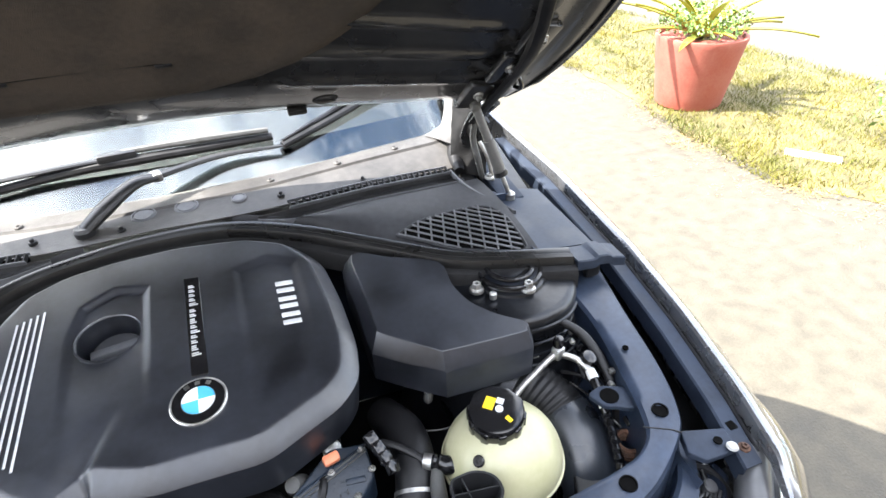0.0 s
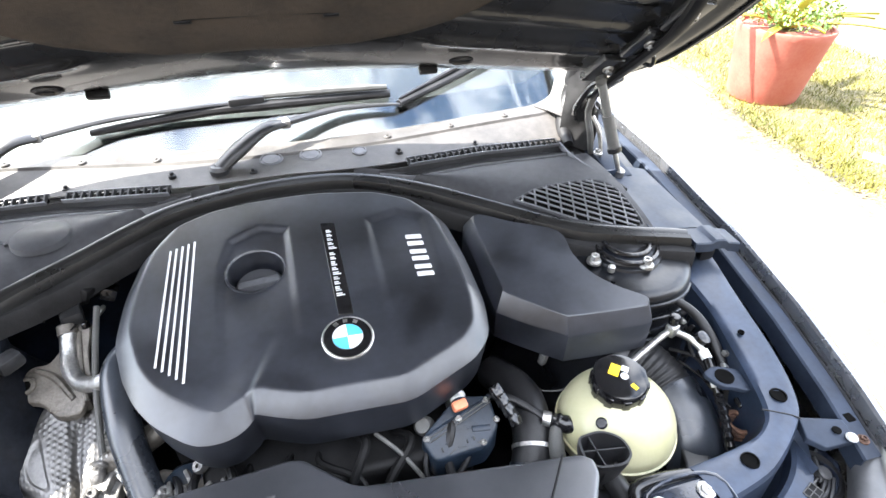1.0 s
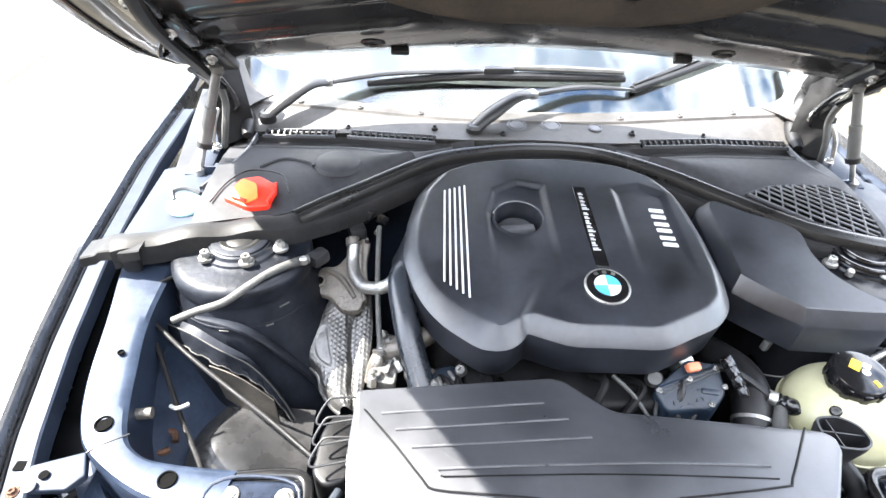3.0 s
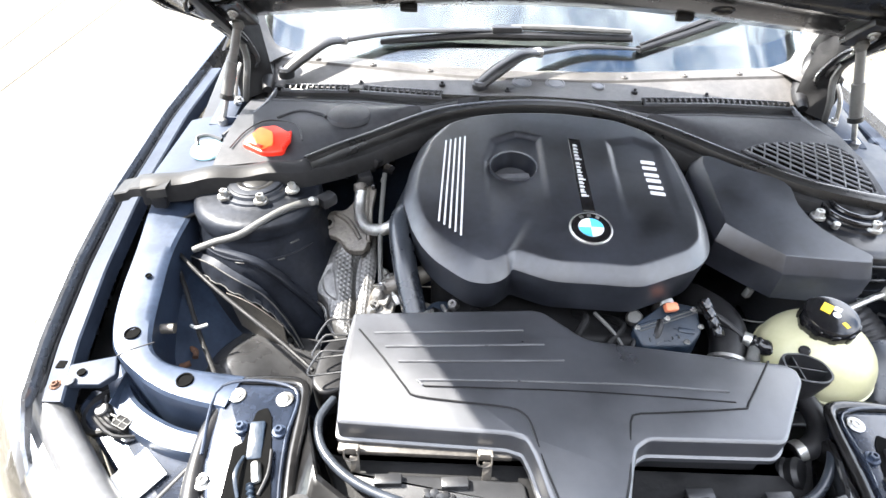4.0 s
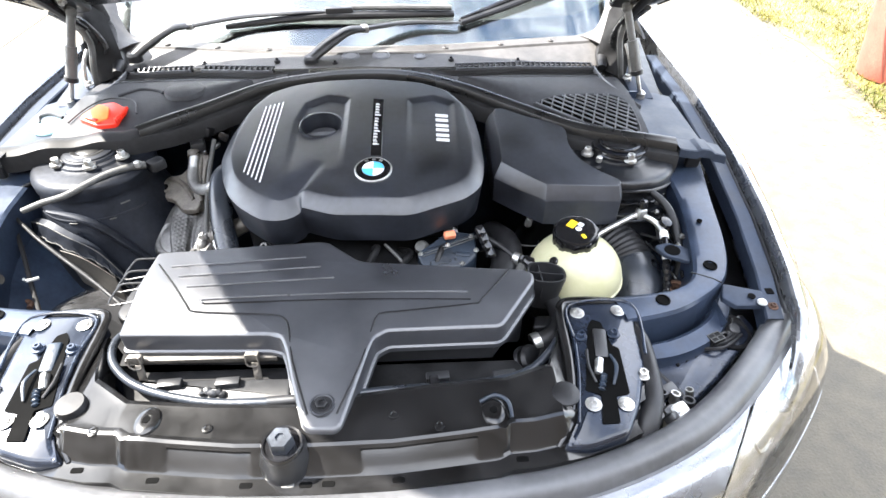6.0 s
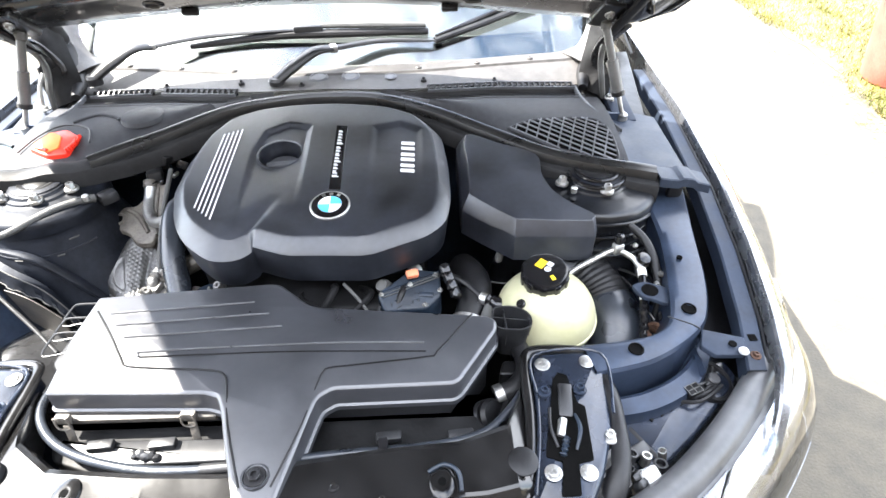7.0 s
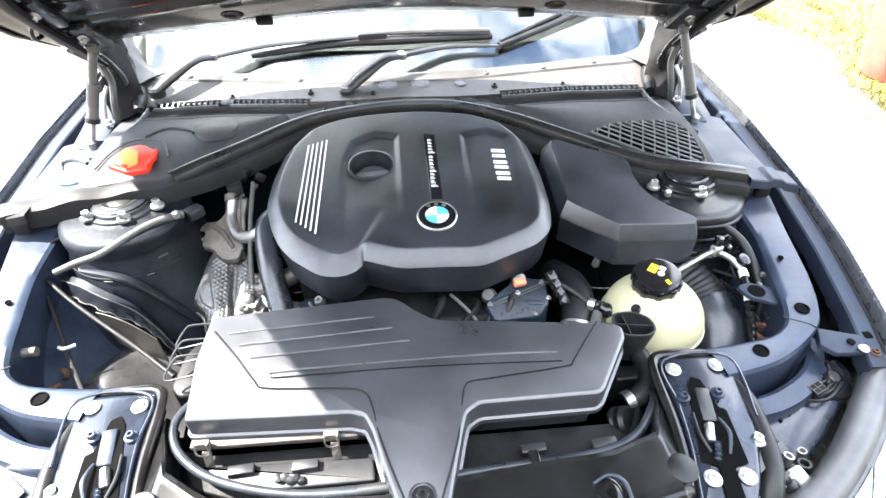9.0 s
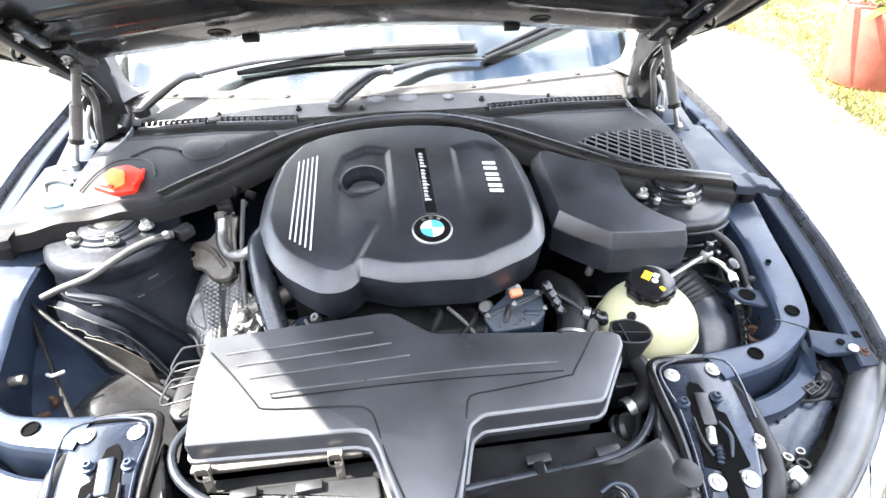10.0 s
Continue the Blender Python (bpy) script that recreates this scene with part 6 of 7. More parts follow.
part("seam", turned([(0.0865, -0.002), (0.0885, -0.001), (0.0885, 0.001), (0.0865, 0.002)], pose(*TC), 48, squash=(1.0, 0.98)), TANK, tank)
cm = along((0.413, 0.158, 0.768), (-0.06, -0.10, 1))
tcap = part("cap", turned([(0.034, -0.01), (0.0365, 0.0), (0.0385, 0.006), (0.0385, 0.026), (0.036, 0.031), (0.030, 0.033), (0.001, 0.0345)], cm, 40), GLOSSBLACK, tank, "ribbed black screw cap")
for k in range(10):
    part("rib", block(cm @ pose(0.0375 * math.cos(k * math.pi / 5), 0.0375 * math.sin(k * math.pi / 5), 0.015, 0, 0, 36 * k), (0.006, 0.012, 0.024), 0.0025), GLOSSBLACK, tcap)
part("warning_label", block(cm @ pose(-0.010, 0.006, 0.0347, 0, 0, -12), (0.014, 0.019, 0.0006), 0), YELLOW, tcap, "yellow warning label")
part("label_symbol", block(cm @ pose(0.004, 0.011, 0.0347, 0, 0, -12), (0.010, 0.009, 0.0006), 0), WHITEMARK, tcap, "pale symbol")
part("label_symbol", turned([(0.0055, 0), (0.0055, 0.0004), (0.001, 0.0005)], cm @ pose(0.004, -0.001, 0.0345), 20), WHITEMARK, tcap, "pale symbol")
part("label_arrow", block(cm @ pose(0.018, -0.014, 0.034, 0, 0, -40), (0.010, 0.006, 0.0008), 0), YELLOW, tcap, "yellow arrow")
part("vent_stub", turned([(0.008, -0.01), (0.008, 0.006), (0.006, 0.008), (0.003, 0.008), (0.003, 0.004), (0.001, 0.004)], along((0.371, 0.118, 0.7555), (-0.5, -0.3, 0.8)), 16), GLOSSBLACK, tank, "small black plug")
th = part("hose_tee", tube([(0.360, 0.135, 0.722), (0.335, 0.150, 0.725), (0.316, 0.163, 0.727)], [0.011, 0.013, 0.009], 14, 6, rings=(5, 0.0012)), GLOSSBLACK, tank, "black hose connector")
part("clamp", tube([(0.318, 0.160, 0.727), (0.308, 0.166, 0.727)], 0.011, 14, 1), STEEL, th, "bright clamp")
part("thin_hose", tube([(0.310, 0.165, 0.727), (0.285, 0.19, 0.735), (0.262, 0.205, 0.74), (0.24, 0.215, 0.735)], 0.006, 10, 6), RUBBER, tank)
part("thin_hose", tube([(0.322, 0.150, 0.722), (0.315, 0.130, 0.712), (0.312, 0.105, 0.69)], [0.008, 0.011, 0.012], 12, 6, rings=(6, 0.001)), HOSEGREY, tank, "grey corrugated hose")
part("wire", tube([(0.30, 0.26, 0.705), (0.325, 0.232, 0.705), (0.355, 0.215, 0.712), (0.385, 0.21, 0.722)], 0.0013, 6, 6), HOSEGREY, tank, "thin grey wire")
part("holder", slab(rounded([(0.33, 0.045), (0.53, 0.05), (0.56, 0.10), (0.52, 0.12), (0.50, 0.07), (0.34, 0.075)], 0.008), 0.668, 0.60, 0.004), PLASTIC, car, "black tank holder")

# ---- driver-side bay: pipes, duct, strut tower ----
rng = random.Random(33)
loom = group_at("wiring_loom", "thin black wires and clips beside the air duct", "cables")
for k in range(9):
    x, y = rng.uniform(0.585, 0.618), rng.uniform(0.12, 0.26)
    p = Vector((x, y, 0.70 + 0.25 * (y - 0.12)))
    part("wire", tube([p, p + Vector((rng.uniform(-0.02, 0.02), rng.uniform(0.02, 0.05), rng.uniform(0.0, 0.02))), p + Vector((rng.uniform(-0.03, 0.02), rng.uniform(0.06, 0.09), rng.uniform(-0.01, 0.02)))], rng.uniform(0.0018, 0.0035), 8, 5), rng.choice((RUBBER, MATT, GLOSSBLACK)), loom)
for k in range(8):
    x, y = rng.uniform(0.59, 0.622), rng.uniform(0.12, 0.30)
    part("clip", block(pose(x, y, 0.715 + 0.25 * (y - 0.12), rng.uniform(-30, 30), rng.uniform(-30, 30), rng.uniform(0, 90)), (rng.uniform(0.008, 0.018), rng.uniform(0.006, 0.010), 0.008), 0.002), rng.choice((GLOSSBLACK, PLASTIC, ALU)), loom)
for k in range(10):
    x, y = rng.uniform(-0.42, -0.30), rng.uniform(0.44, 0.54)
    o = part("connector", block(pose(x, y, 0.80 + rng.uniform(-0.01, 0.02), rng.uniform(-30, 30), rng.uniform(-30, 30), rng.uniform(0, 90)), (rng.uniform(0.010, 0.026), rng.uniform(0.006, 0.014), 0.010), 0.002), rng.choice((GLOSSBLACK, PLASTIC, ALU)))
    tagged(o, "small connector in the dark corner under the cowl", "connector", group="connectors")

duct = tagged(part("ribbed_duct", tube([(0.500, 0.275, 0.70), (0.522, 0.245, 0.695), (0.538, 0.215, 0.686), (0.546, 0.190, 0.677)], [0.046, 0.048, 0.048, 0.048], 24, 30, flat=0.85, rings=(10, 0.0010)), RUBBER), "ribbed black rubber air duct deep in the bay", "duct")
part("elbow", tube([(0.546, 0.194, 0.678), (0.551, 0.155, 0.664), (0.549, 0.115, 0.638), (0.538, 0.07, 0.59)], [0.049, 0.051, 0.052, 0.052], 28, 10, flat=0.9), CHARGE, duct, "smooth glossy black elbow")
part("end_collar", tube([(0.500, 0.278, 0.7015), (0.512, 0.262, 0.6985)], 0.054, 26, 1, flat=0.85), PLASTIC, duct, "smooth black collar")
ac = group_at("coolant_line", "bent silver pipes with white and black joints", "pipe")
part("pipe", tube([(0.455, 0.200, 0.725), (0.478, 0.215, 0.738), (0.515, 0.228, 0.752), (0.545, 0.238, 0.762), (0.562, 0.238, 0.764), (0.585, 0.222, 0.758), (0.594, 0.200, 0.752)], 0.0056, 12, 7), STEEL, ac)
part("valve", block(pose(0.560, 0.240, 0.768, 0, 0, 20), (0.018, 0.017, 0.022), 0.004), ALU, ac)
part("valve_cap", turned([(0.008, 0), (0.009, 0.01), (0.007, 0.016), (0.001, 0.017)], pose(0.561, 0.243, 0.779), 14), GLOSSBLACK, ac, "black cap")
part("knob", turned([(0.011, -0.006), (0.012, 0.0), (0.011, 0.006), (0.004, 0.008), (0.001, 0.008)], along((0.600, 0.215, 0.762), (0.2, -0.3, 1)), 18), GLOSSBLACK, ac)
part("white_joint", tube([(0.594, 0.200, 0.752), (0.593, 0.186, 0.748)], 0.0078, 12, 1), WHITE, ac, "white joint")
part("black_line", tube([(0.593, 0.188, 0.748), (0.590, 0.165, 0.738), (0.586, 0.140, 0.724)], 0.0068, 12, 5), GLOSSBLACK, ac)
part("white_joint", tube([(0.590, 0.160, 0.736), (0.588, 0.147, 0.728)], 0.0078, 12, 1), WHITE, ac, "white joint")
part("corrugated_line", tube([(0.586, 0.140, 0.724), (0.582, 0.11, 0.705), (0.574, 0.08, 0.685), (0.570, 0.055, 0.66)], 0.0072, 12, 12, rings=(9, 0.0012)), GLOSSBLACK, ac)
for k, (x, y, z) in enumerate(((0.625, 0.186, 0.752), (0.628, 0.151, 0.745), (0.615, 0.171, 0.742), (0.632, 0.126, 0.74), (0.618, 0.231, 0.765), (0.60, 0.266, 0.775))):
    part("small_clip", block(pose(x, y, z, 20 * k, 12, 40 * k), (0.011, 0.009, 0.008), 0.002), (HOSEGREY, GLOSSBLACK, ALU)[k % 3], ac)
tagged(part("rubber_hose", tube([(0.45, 0.305, 0.79), (0.50, 0.292, 0.800), (0.55, 0.290, 0.803), (0.585, 0.278, 0.792), (0.612, 0.25, 0.775), (0.622, 0.21, 0.752), (0.622, 0.165, 0.72), (0.615, 0.14, 0.68)], [0.009, 0.008, 0.007, 0.007, 0.008, 0.008, 0.008, 0.008], 12, 7), RUBBER), "thin black rubber hose over the strut tower", "hose")
brk = part("bay_bracket", slab(rounded([(0.564, 0.162), (0.590, 0.170), (0.640, 0.146), (0.638, 0.116), (0.606, 0.116), (0.594, 0.126), (0.576, 0.132)], 0.008), 0.752, 0.745, 0.002), FLANGE, car, "small painted bracket with a hole")
part("hole", turned([(0.014, -0.001), (0.014, 0.001), (0.001, 0.001)], pose(0.592, 0.147, 0.7523), 20), HOLE_SHADE, brk, "dark round hole")
for k in range(3):
    part("rusty_ring", tube([(0.60 + 0.016 * math.cos(a), 0.10 + 0.018 * math.sin(a), 0.70 - 0.008 * k) for a in np.linspace(0, 5.6, 9)], 0.004, 8, 4), RUST, car, "rusty steel coil")
part("rusty_ring", tube([(-0.60 + 0.016 * math.cos(a), 0.13 + 0.018 * math.sin(a), 0.66) for a in np.linspace(0, 5.6, 9)], 0.005, 8, 4), RUST, car, "rusty steel coil")

for s, cx, cy, pts in ((-1, -0.526, 0.396, ((-0.504, 0.345, 0.827), (-0.458, 0.384, 0.826), (-0.571, 0.354, 0.827))), (1, 0.545, 0.385, ((0.476, 0.365, 0.826), (0.553, 0.331, 0.829), (0.606, 0.375, 0.828)))):
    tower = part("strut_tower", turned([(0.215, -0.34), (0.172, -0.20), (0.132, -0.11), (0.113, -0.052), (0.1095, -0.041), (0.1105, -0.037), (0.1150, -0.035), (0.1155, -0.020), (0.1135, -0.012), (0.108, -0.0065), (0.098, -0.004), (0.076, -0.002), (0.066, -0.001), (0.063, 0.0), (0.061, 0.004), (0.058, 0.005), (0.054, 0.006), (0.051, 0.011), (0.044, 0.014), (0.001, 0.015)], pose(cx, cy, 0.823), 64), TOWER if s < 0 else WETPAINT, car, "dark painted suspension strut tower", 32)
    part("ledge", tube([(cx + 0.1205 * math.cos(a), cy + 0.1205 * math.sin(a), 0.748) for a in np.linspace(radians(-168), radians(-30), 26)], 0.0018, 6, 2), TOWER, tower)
    rng = random.Random(41)
    for k in range(5):
        a, z = radians(-160 + 30 * k + rng.uniform(-12, 12)), rng.choice((0.766, 0.757, 0.744))
        r = lerp(z, (0.713, 0.771), (0.132, 0.113))
        # Pale dashes painted as the highlights on the tower's pressed slots.
        part("slot_highlight", block(pose(cx + r * math.cos(a), cy + r * math.sin(a), z, 0, 0, math.degrees(a) + 90) @ pose(0, 0, 0, 12, 0, 0), (rng.uniform(0.012, 0.026), 0.003, 0.0022), 0.0006), HOSEGREY, tower)
    part("mount_rubber", turned([(0.036, 0.008), (0.036, 0.0145), (0.032, 0.017), (0.027, 0.0165), (0.024, 0.015), (0.020, 0.017), (0.001, 0.018)], pose(cx, cy, 0.823), 32), SEALRUB if s < 0 else RUBBER, tower, "dark grey top mount" if s < 0 else "black rubber top mount")
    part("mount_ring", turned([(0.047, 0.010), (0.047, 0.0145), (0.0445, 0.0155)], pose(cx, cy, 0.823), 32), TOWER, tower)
    if s > 0:
        for r, h in ((0.053, 0.0135), (0.039, 0.0195)):
            part("black_ring", tube([(cx + r * math.cos(a), cy + r * math.sin(a), 0.823 + h) for a in np.linspace(0, 2 * math.pi, 33)], 0.0045, 10, 1), GLOSSBLACK, tower, "glossy black ring")
        for a0, a1, r, z in ((-150, -40, 0.1165, 0.794), (-140, -60, 0.121, 0.768), (-100, -35, 0.134, 0.735)):
            part("pressed_rib", tube([(cx + r * math.cos(a), cy + r * math.sin(a), z + 0.004 * math.sin(a * 3)) for a in np.linspace(radians(a0), radians(a1), 14)], 0.0035, 8, 2), WETPAINT, tower)
    for p in pts:
        screw(tower, p, 0.0125, 0.016, label="zinc strut bolt")
    part("stud", turned([(0.006, 0), (0.006, 0.010), (0.004, 0.012), (0.001, 0.012)], pose(cx - s * 0.052 + (0.06 if s < 0 else 0), cy - 0.047, 0.825), 12), STEEL, tower)
    if s > 0:
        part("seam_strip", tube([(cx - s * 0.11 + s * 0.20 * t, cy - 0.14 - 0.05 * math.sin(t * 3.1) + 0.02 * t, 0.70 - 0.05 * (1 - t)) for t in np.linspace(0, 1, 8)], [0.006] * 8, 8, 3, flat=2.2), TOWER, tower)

# passenger side: bent arch flange, hose, cables
weld = curve([(-0.640, 0.302, 0.728), (-0.590, 0.268, 0.744), (-0.540, 0.246, 0.730), (-0.495, 0.236, 0.706), (-0.466, 0.228, 0.668), (-0.443, 0.218, 0.622), (-0.425, 0.205, 0.575)], 10)
rows = []
for k, p in enumerate(weld):
    out = Vector((p.x + 0.533, p.y - 0.385, 0)).normalized()
    w = 0.0022 if k % 6 < 3 else -0.0010
    rows.append([p - out * 0.012 + Vector((0, 0, 0.006)), p + out * 0.001 + Vector((0, 0, 0.002)), p + out * 0.004 + Vector((0, 0, -0.004)), p + out * (0.008 + w) + Vector((0, 0, -0.014)), p + out * (0.013 + w) + Vector((0, 0, -0.020)), p + out * (0.010 + w) + Vector((0, 0, -0.024)), p - out * 0.004 + Vector((0, 0, -0.03))])
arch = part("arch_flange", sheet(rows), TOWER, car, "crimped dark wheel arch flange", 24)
part("weld_line", tube([r[1] + Vector((0, 0, 0.001)) for r in rows[::3]], 0.0013, 6, 3), HOSEGREY, arch, "thin pale welded edge")
part("weld_line", tube([r[4] + Vector((0, 0, 0.0006)) for r in rows], 0.0012, 6, 1), HOSEGREY, arch, "thin pale crimped edge")
gh = tagged(part("grey_hose", tube([(-0.594, 0.246, 0.796), (-0.560, 0.256, 0.806), (-0.522, 0.270, 0.812), (-0.492, 0.300, 0.818), (-0.462, 0.330, 0.822), (-0.432, 0.355, 0.820), (-0.412, 0.370, 0.816)], [0.0055, 0.006, 0.0062, 0.0065, 0.0068, 0.0075, 0.008], 14, 8), HOSEGREY), "pale grey hose across the strut tower", "hose")
part("hose_end", block(pose(-0.398, 0.385, 0.808, 0, 0, 50), (0.034, 0.026, 0.024), 0.007), PLASTIC, gh)
c1 = tagged(part("cable", tube([(-0.600, 0.36, 0.80), (-0.655, 0.335, 0.785), (-0.668, 0.305, 0.765), (-0.60, 0.243, 0.748), (-0.528, 0.188, 0.740), (-0.432, 0.116, 0.738), (-0.362, 0.060, 0.735)], 0.0035, 10, 8), MATT), "long black cable hanging across the bay", "cable")
c2 = tagged(part("cable", tube([(-0.660, 0.33, 0.775), (-0.665, 0.30, 0.755), (-0.62, 0.225, 0.72), (-0.575, 0.15, 0.69), (-0.53, 0.085, 0.68), (-0.50, 0.03, 0.66)], 0.0040, 10, 8), MATT), "long black cable hanging down in the bay", "cable")
part("cable_tie", tube([(-0.672, 0.31, 0.765), (-0.662, 0.318, 0.772), (-0.652, 0.312, 0.768)], 0.005, 8, 4), MATT, c1)
part("cable_clip", tube([(-0.592, 0.163, 0.702), (-0.58, 0.157, 0.704), (-0.566, 0.166, 0.702)], 0.003, 8, 5), CLIPWHITE, c2, "white plastic cable clip")
part("bay_stub", tube([(-0.622, 0.125, 0.735), (-0.595, 0.128, 0.735)], 0.008, 12, 1), CASTING, car, "pale rubber stub on the wing")
part("arch_panel", sheet([[Vector((-0.552, 0.228, 0.716)).lerp(Vector((-0.452, 0.196, 0.672)), u) + Vector((0.02 * v * (1 - u), 0.005 * v, -0.20 * v + 0.012 * math.sin(u * math.pi))) for u in np.linspace(0, 1, 12)] for v in np.linspace(0, 1, 8)], thick=0.002), DUSTY, car, "dusty grey-brown wheel arch panel")
part("splash_liner", sheet([[(-0.62 + 0.22 * u, 0.06 + 0.17 * v, 0.565 + 0.075 * math.exp(-((u - 0.42) / 0.36) ** 2 - ((v - 0.35) / 0.55) ** 2) + 0.03 * v) for u in np.linspace(0, 1, 24)] for v in np.linspace(0, 1, 20)], thick=0.003), mat("dusty_liner", (0.034, 0.034, 0.035), 0.27, 0.1, 0.4, 12, bump=0.06, bump_scale=40), car, "dusty grey wheel arch liner")

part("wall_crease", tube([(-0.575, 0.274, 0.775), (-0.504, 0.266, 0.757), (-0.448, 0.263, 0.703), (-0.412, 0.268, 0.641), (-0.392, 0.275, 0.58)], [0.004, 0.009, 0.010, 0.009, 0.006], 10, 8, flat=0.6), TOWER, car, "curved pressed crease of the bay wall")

# jump terminal and washer filler
jt = group_at("jump_terminal", "red jump-start terminal cover on the cowl tray", "terminal")
FL = [(-0.565, 0.482), (-0.518, 0.458), (-0.480, 0.462), (-0.476, 0.513), (-0.512, 0.540), (-0.545, 0.533)]
part("flap", slab(rounded(FL, 0.008), lambda x, y: tray_z(x, y) + 0.008, lambda x, y: tray_z(x, y) - 0.006, 0.003), RED, jt)
# The sunlit part of the red flap, painted as an orange plate.
part("symbol_plate", slab(rounded([(-0.561, 0.485), (-0.522, 0.465), (-0.502, 0.478), (-0.512, 0.515), (-0.540, 0.530)], 0.006), lambda x, y: tray_z(x, y) + 0.0105, lambda x, y: tray_z(x, y) + 0.004, 0.0015), RED_SUNLIT, jt, "raised red lifting tab, coloured orange for the sun on it")
for k in range(9):
    part("tooth", block(pose(-0.477 - 0.004 * abs(k - 4) / 4, 0.466 + 0.0068 * k, tray_z(-0.478, 0.49) + 0.006, 0, 0, 12 * (k - 4)), (0.008, 0.0035, 0.010), 0.001), RED, jt)
part("hinge", tube([(-0.545, 0.478, tray_z(-0.54, 0.478) + 0.012), (-0.520, 0.468, tray_z(-0.52, 0.468) + 0.012)], 0.0035, 8, 1), RED, jt)
part("pocket_rim", tube([(x, y, tray_z(x, y) + 0.003) for x, y in ((-0.585, 0.475), (-0.568, 0.53), (-0.535, 0.565), (-0.475, 0.548), (-0.452, 0.50))], 0.0015, 8, 6), PLASTIC, jt)
jt.location += Vector((-0.009, -0.004, 0.0))
wf = group_at("washer_filler", "pale blue washer fluid cap with a dark symbol", "filler cap")
part("cap", turned([(0.033, -0.006), (0.034, -0.002), (0.032, 0.001), (0.028, 0.003), (0.001, 0.004)], along((-0.643, 0.478, 0.849), (-0.05, -0.2, 1)), 32, squash=(1, 0.85)), CYAN, wf)
for k in range(4):
    part("symbol", block(along((-0.643, 0.478, 0.8535), (-0.05, -0.2, 1)) @ pose(0.011 * math.cos(k * 1.57), 0.008 * math.sin(k * 1.57), 0, 0, 0, 40 * k), (0.010, 0.003, 0.0008), 0), BLUE, wf, "blue printed mark")
part("strap", tube([(-0.662, 0.485, 0.852), (-0.670, 0.505, 0.857), (-0.65, 0.512, 0.86), (-0.62, 0.50, 0.857)], 0.004, 8, 6), PLASTIC, wf)
part("neck", turned([(0.028, -0.10), (0.028, -0.015)], along((-0.641, 0.476, 0.841), (-0.05, -0.2, 1)), 24), GLOSSBLACK, wf)

# ---- air filter box ----
def lid_z(x, y):
    z = 0.786 + 0.06 * min(0, y + 0.02) * (1 if x < -0.07 else 0.4)
    z -= 0.17 * max(0, -0.075 - y)
    return z


LIDO = [(-0.310, 0.132), (-0.313, 0.05), (-0.302, -0.052), (-0.085, -0.058), (-0.066, -0.064), (-0.056, -0.085), (-0.041, -0.132), (-0.018, -0.194), (-0.010, -0.202), (0.026, -0.204), (0.034, -0.196), (0.062, -0.095), (0.070, -0.070), (0.088, -0.058), (0.252, -0.055), (0.262, -0.048), (0.320, 0.040), (0.322, 0.060), (0.308, 0.070), (0.045, 0.098), (0.030, 0.104), (-0.022, 0.150), (-0.040, 0.154)]
lo = rounded(ccw(LIDO), 0.006, 3)
airbox = group_at("air_filter_box", "wide black plastic air filter box with ribbed lid", "air box")
bm = bmesh.new()
rr = []
for d, dz in ((-0.004, -0.042), (-0.004, -0.034), (-0.0005, -0.0325), (0.0, -0.007), (0.0012, -0.003), (0.0038, -0.0006), (0.006, 0.0)):
    rr.append([(*q, lid_z(*q) + dz) for q in offset(lo, d)])
vs = [[bm.verts.new(v) for v in r] for r in rr]
for a, b in zip(vs, vs[1:]):
    for i in range(len(a)):
        bm.faces.new((a[i - 1], a[i], b[i], b[i - 1]))
bm.faces.new(vs[-1])
lid = part("lid", bm, LID, airbox, "matt black lid", 28)


def on_lid(pts, h=0.0005):
    return [Vector((x, y, lid_z(x, y) + h)) for x, y in pts]


def line(a, b, n=6):
    return [(a[0] + (b[0] - a[0]) * k / n, a[1] + (b[1] - a[1]) * k / n) for k in range(n + 1)]


for a, b in (((-0.273, 0.093), (-0.056, 0.110)), ((-0.254, 0.069), (-0.028, 0.085)), ((-0.233, 0.0445), (-0.003, 0.058))):
    part("moulded_rib", tube(on_lid(line(a, b)), 0.0017, 6, 1, flat=0.9), RIB_HIGHLIGHT, lid)
part("moulded_rib", tube(on_lid([(-0.197, 0.007), (-0.201, 0.012), (-0.197, 0.0155), (-0.10, 0.0195), (0.05, 0.0225), (0.15, 0.021), (0.211, 0.018)]), 0.0017, 6, 3, flat=0.9), RIB_HIGHLIGHT, lid)
part("slot_line", tube(on_lid([(-0.195, 0.006), (-0.10, 0.0075), (0.0, 0.0085), (0.11, 0.006), (0.214, 0.002)], 0.0002), 0.0011, 6, 3), DARK, lid, "dark edge of the long slot")
# Dark tubes paint the shade along the lid's moulded step.
for pts in ([(-0.296, 0.099), (-0.254, 0.048), (-0.220, 0.003), (-0.205, -0.010), (-0.143, -0.016), (-0.084, -0.021), (-0.065, -0.030), (-0.056, -0.049), (-0.042, -0.103), (-0.012, -0.180)], [(0.285, 0.072), (0.231, 0.002), (0.214, -0.008), (0.100, -0.020), (0.082, -0.022), (0.069, -0.034), (0.054, -0.105), (0.026, -0.18)]):
    part("moulded_edge", tube(on_lid(pts, 0.0004), 0.0015, 6, 3, flat=0.7), DARK, lid, "dark line for the shade of a moulded step")
screw(lid, (0.006, -0.168, lid_z(0.006, -0.168)), 0.0135, 0.008, material=RUBBER, label="black rubber-set screw")
part("screw_ring", turned([(0.017, -0.001), (0.017, 0.003), (0.0145, 0.003), (0.014, 0.0)], pose(0.006, -0.168, lid_z(0.006, -0.168)), 24), LID, lid)
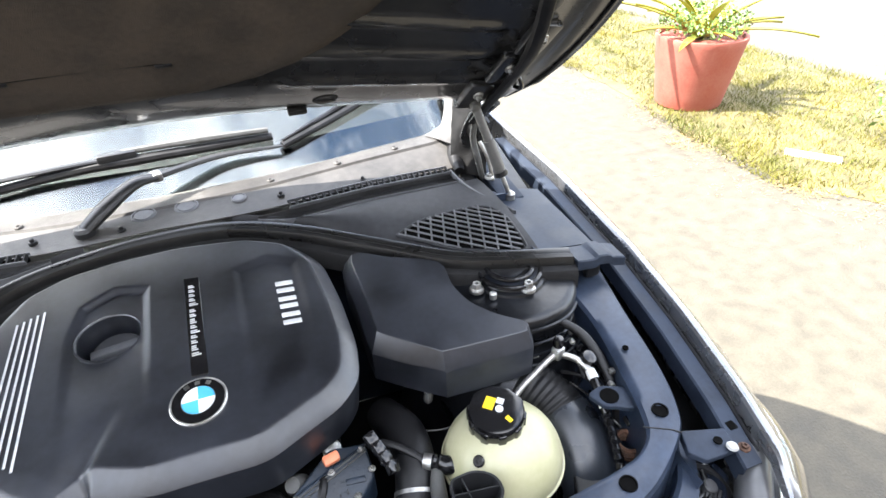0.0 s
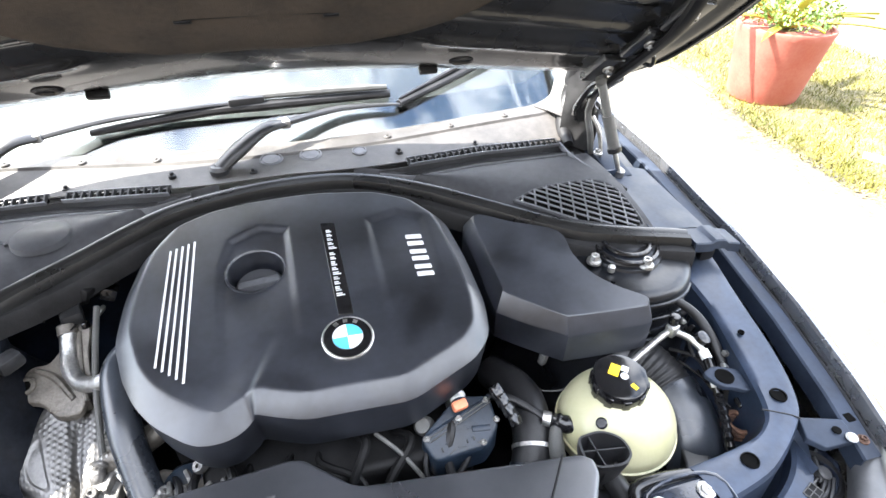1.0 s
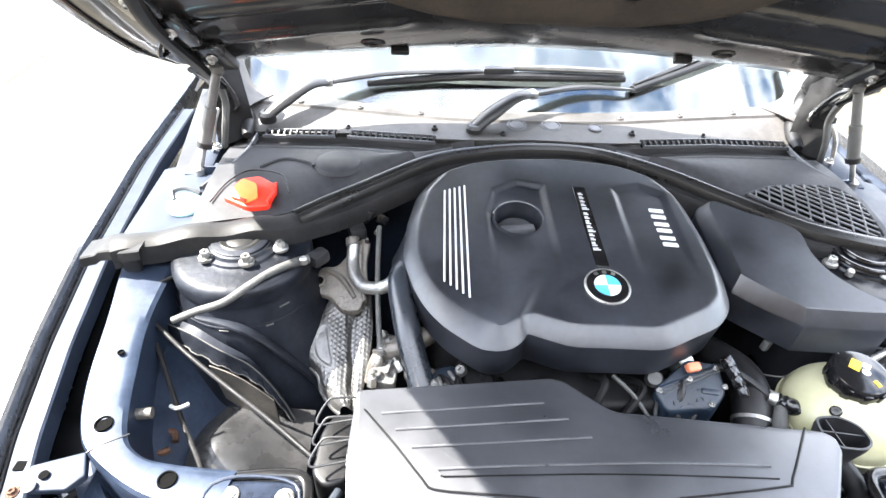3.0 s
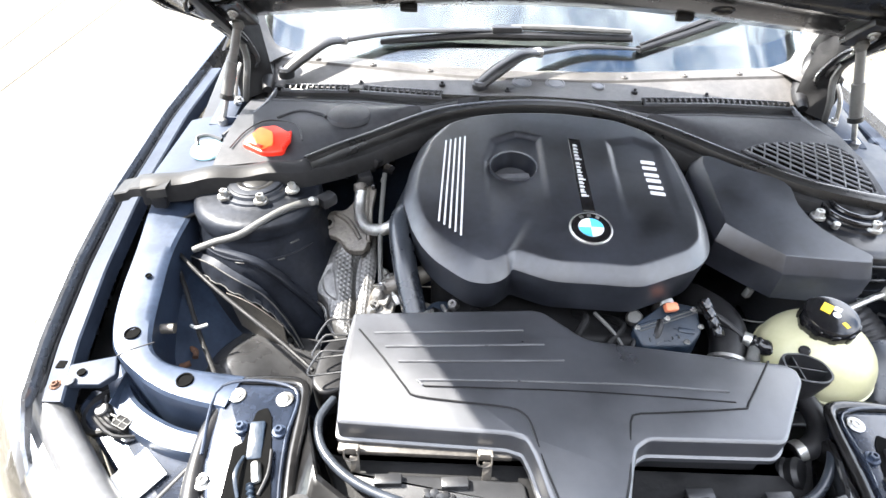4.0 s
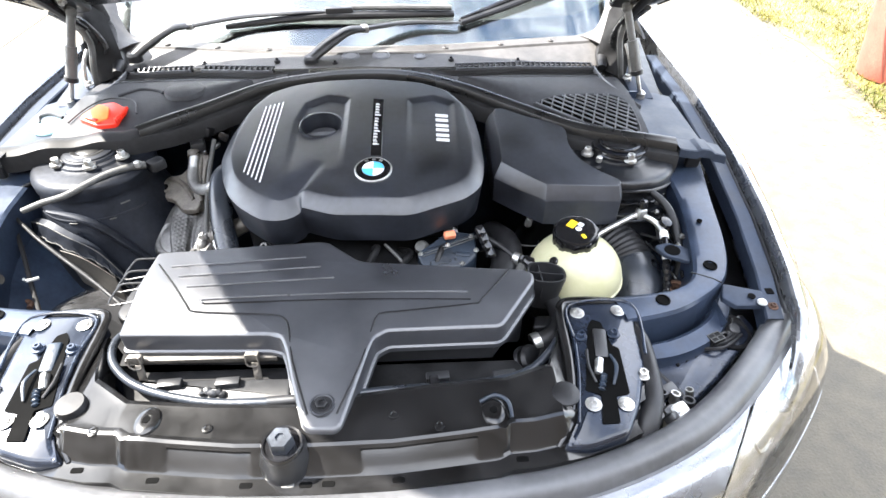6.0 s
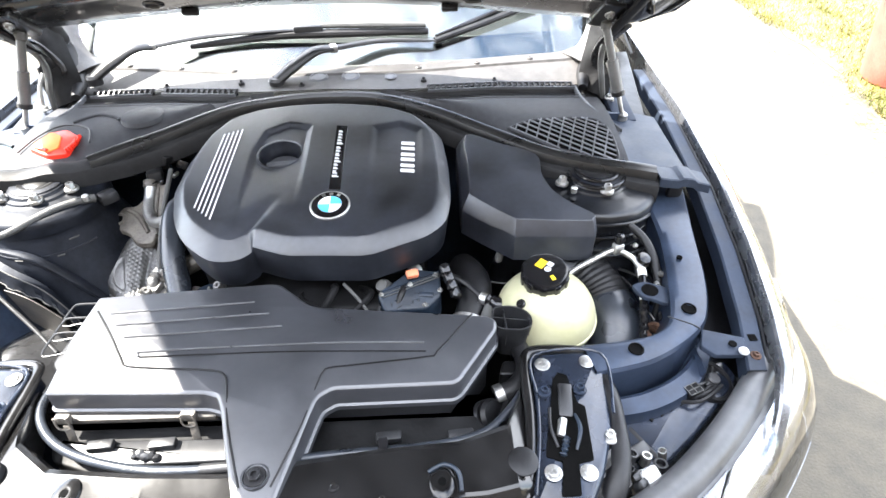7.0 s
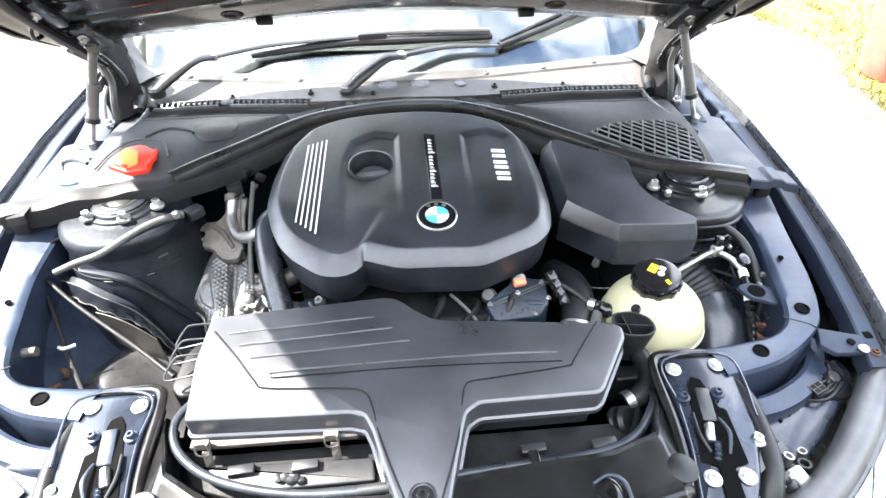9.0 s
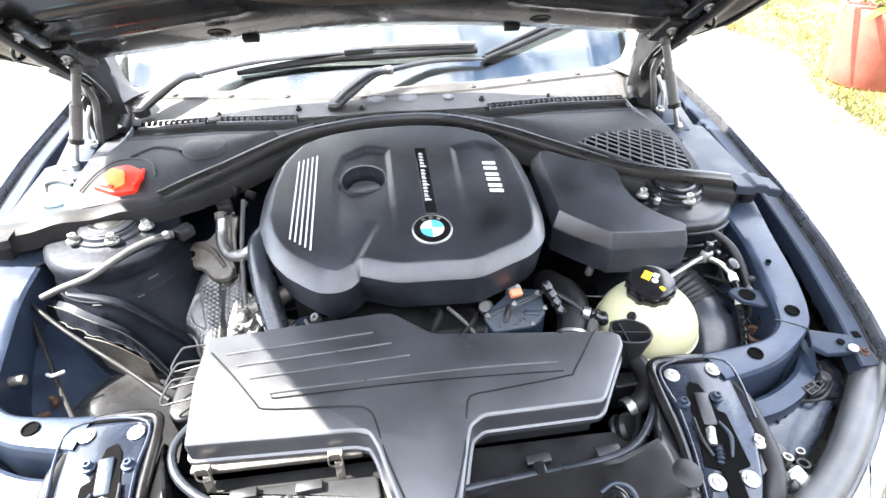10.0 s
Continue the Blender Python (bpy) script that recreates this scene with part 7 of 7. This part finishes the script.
part("lower_box", slab(offset(ccw([(-0.310, 0.128), (-0.302, -0.052), (-0.08, -0.058), (0.08, -0.058), (0.252, -0.055), (0.318, 0.040), (0.305, 0.068), (0.04, 0.09), (-0.03, 0.145)]), 0.008), 0.752, 0.645, 0.004), PLASTIC, airbox, "black lower filter box")
part("ledge", block(pose(-0.19, -0.058, 0.738), (0.225, 0.018, 0.010), 0.003), DUSTY, airbox)
for x in (-0.283, -0.113):
    clip = part("spring_clip", block(pose(x, -0.066, 0.746), (0.020, 0.008, 0.016), 0.002), CASTING, airbox, "grey spring clip")
    part("wire", tube([(x - 0.008, -0.072, 0.756), (x - 0.008, -0.074, 0.735), (x + 0.008, -0.074, 0.735), (x + 0.008, -0.072, 0.756)], 0.0014, 6, 4), CASTING, clip, "wire bail")
    part("tongue", block(pose(x + 0.004, -0.076, 0.722, -14, 0, 0), (0.012, 0.002, 0.036), 0.0008), CASTING, clip)
snl = part("side_snorkel", slab(rounded([(-0.312, 0.13), (-0.312, 0.03), (-0.345, 0.02), (-0.362, 0.04), (-0.358, 0.10), (-0.345, 0.125)], 0.01), 0.735, 0.68, 0.006), DARK, airbox, "black side intake with open ribs")
for k in range(3):
    y = 0.062 + 0.030 * k
    part("rib", tube([(-0.310, y, 0.780), (-0.338, y, 0.779), (-0.348, y - 0.004, 0.776), (-0.360, y - 0.022, 0.764), (-0.357, y - 0.029, 0.760), (-0.340, y - 0.026, 0.760), (-0.314, y - 0.022, 0.762)], 0.0016, 6, 4), PLASTIC, snl)
FUN = rounded([(0.314, 0.064), (0.326, 0.050), (0.362, 0.046), (0.379, 0.058), (0.377, 0.084), (0.354, 0.100), (0.318, 0.098)], 0.012)
bm = bmesh.new()
fo, fi = ccw(FUN), offset(ccw(FUN), 0.003)
ring = [[(*q, z) for q in o] for o, z in ((offset(fo, 0.012), 0.700), (fo, 0.765), (fo, 0.774), (fi, 0.774), (fi, 0.762), (offset(fo, 0.015), 0.712))]
vs = [[bm.verts.new((v[0], v[1], v[2])) for v in r] for r in ring]
for a, b in zip(vs, vs[1:]):
    for i in range(len(a)):
        bm.faces.new((a[i - 1], a[i], b[i], b[i - 1]))
bm.faces.new(vs[-1])
snr = part("outlet", bm, PLASTIC, airbox, "open black funnel with thin web ribs")
# A near-black plate paints the shade at the funnel's bottom.
part("funnel_shade", slab(offset(fo, 0.018), 0.7145, 0.7125, 0.0004, 1), HOLE_SHADE, snr, "near-black plate for the shade in the funnel")
for a, b in (((0.318, 0.080), (0.377, 0.071)), ((0.339, 0.050), (0.337, 0.098))):
    part("web", sheet([[(*a, 0.770), (*b, 0.770)], [(*a, 0.735), (*b, 0.735)]], thick=0.0018), PLASTIC, snr)
part("fixing_eye", turned([(0.014, -0.02), (0.014, 0.0), (0.010, 0.002), (0.006, 0.002), (0.005, -0.003), (0.001, -0.003)], pose(0.360, 0.072, 0.738), 20), PLASTIC, snr, "black screw eye")

# turbo inlet pipe beside the box, fan shroud and front hose
tp = tagged(part("inlet_pipe", tube([(0.345, 0.09, 0.70), (0.362, 0.06, 0.715), (0.365, 0.02, 0.712), (0.345, -0.008, 0.705), (0.315, -0.018, 0.70)], 0.015, 14, 8), RUBBER), "curved black rubber pipe with bright clamp", "hose")
part("clamp", tube([(0.328, -0.014, 0.703), (0.316, -0.018, 0.701)], 0.0158, 18, 1), STEEL, tp, "bright clamp")
part("stub", turned([(0.022, -0.03), (0.024, -0.012), (0.022, -0.008), (0.024, 0.004), (0.022, 0.008), (0.024, 0.018), (0.020, 0.024), (0.001, 0.025)], along((0.298, -0.045, 0.69), (0.5, -0.3, 0.6)), 24), DARK, tp, "ribbed black stub")
# The shroud's near-black colour carries the shade below the air box lid.
part("fan_shroud", slab(rounded([(-0.335, -0.04), (-0.30, -0.105), (-0.23, -0.128), (0.24, -0.108), (0.315, -0.08), (0.345, -0.01), (0.30, -0.05), (-0.29, -0.055)], 0.01), 0.705, 0.66, 0.004), SHADE_BLACK, car, "black plastic radiator shroud")
part("shroud_lip", slab(rounded([(-0.30, -0.078), (-0.06, -0.082), (-0.055, -0.115), (-0.22, -0.118)], 0.006), 0.712, 0.70, 0.003), PLASTIC, car)
for x in (-0.235, -0.15, 0.16, 0.26):
    part("shroud_clip", block(pose(x, -0.09, 0.716, 0, 0, 4), (0.035, 0.014, 0.012), 0.002), PLASTIC, car)
for k in range(5):
    part("wire_knot", turned([(0.005, 0), (0.006, 0.008), (0.001, 0.010)], pose(-0.185 + 0.008 * k, -0.105 + 0.003 * (k % 2), 0.712, 20 * k, 15, 0), 10), PLASTIC, car)
fh = tagged(part("front_hose", tube([(-0.325, 0.02, 0.725), (-0.336, -0.022, 0.735), (-0.318, -0.068, 0.735), (-0.26, -0.110, 0.735), (-0.16, -0.138, 0.738), (-0.05, -0.143, 0.742), (0.02, -0.136, 0.742), (0.10, -0.124, 0.735), (0.227, -0.112, 0.73), (0.30, -0.09, 0.73), (0.352, -0.03, 0.725), (0.365, 0.02, 0.70)], 0.0060, 12, 8), CHARGE), "black hose running along the front panel", "hose")
part("hose_sleeve", tube([(-0.075, -0.143, 0.742), (-0.03, -0.141, 0.743)], 0.0072, 12, 1), PLASTIC, fh)
part("hose_clip", block(pose(0.155, -0.115, 0.735, 0, 0, 6), (0.014, 0.022, 0.014), 0.003), GLOSSBLACK, fh)
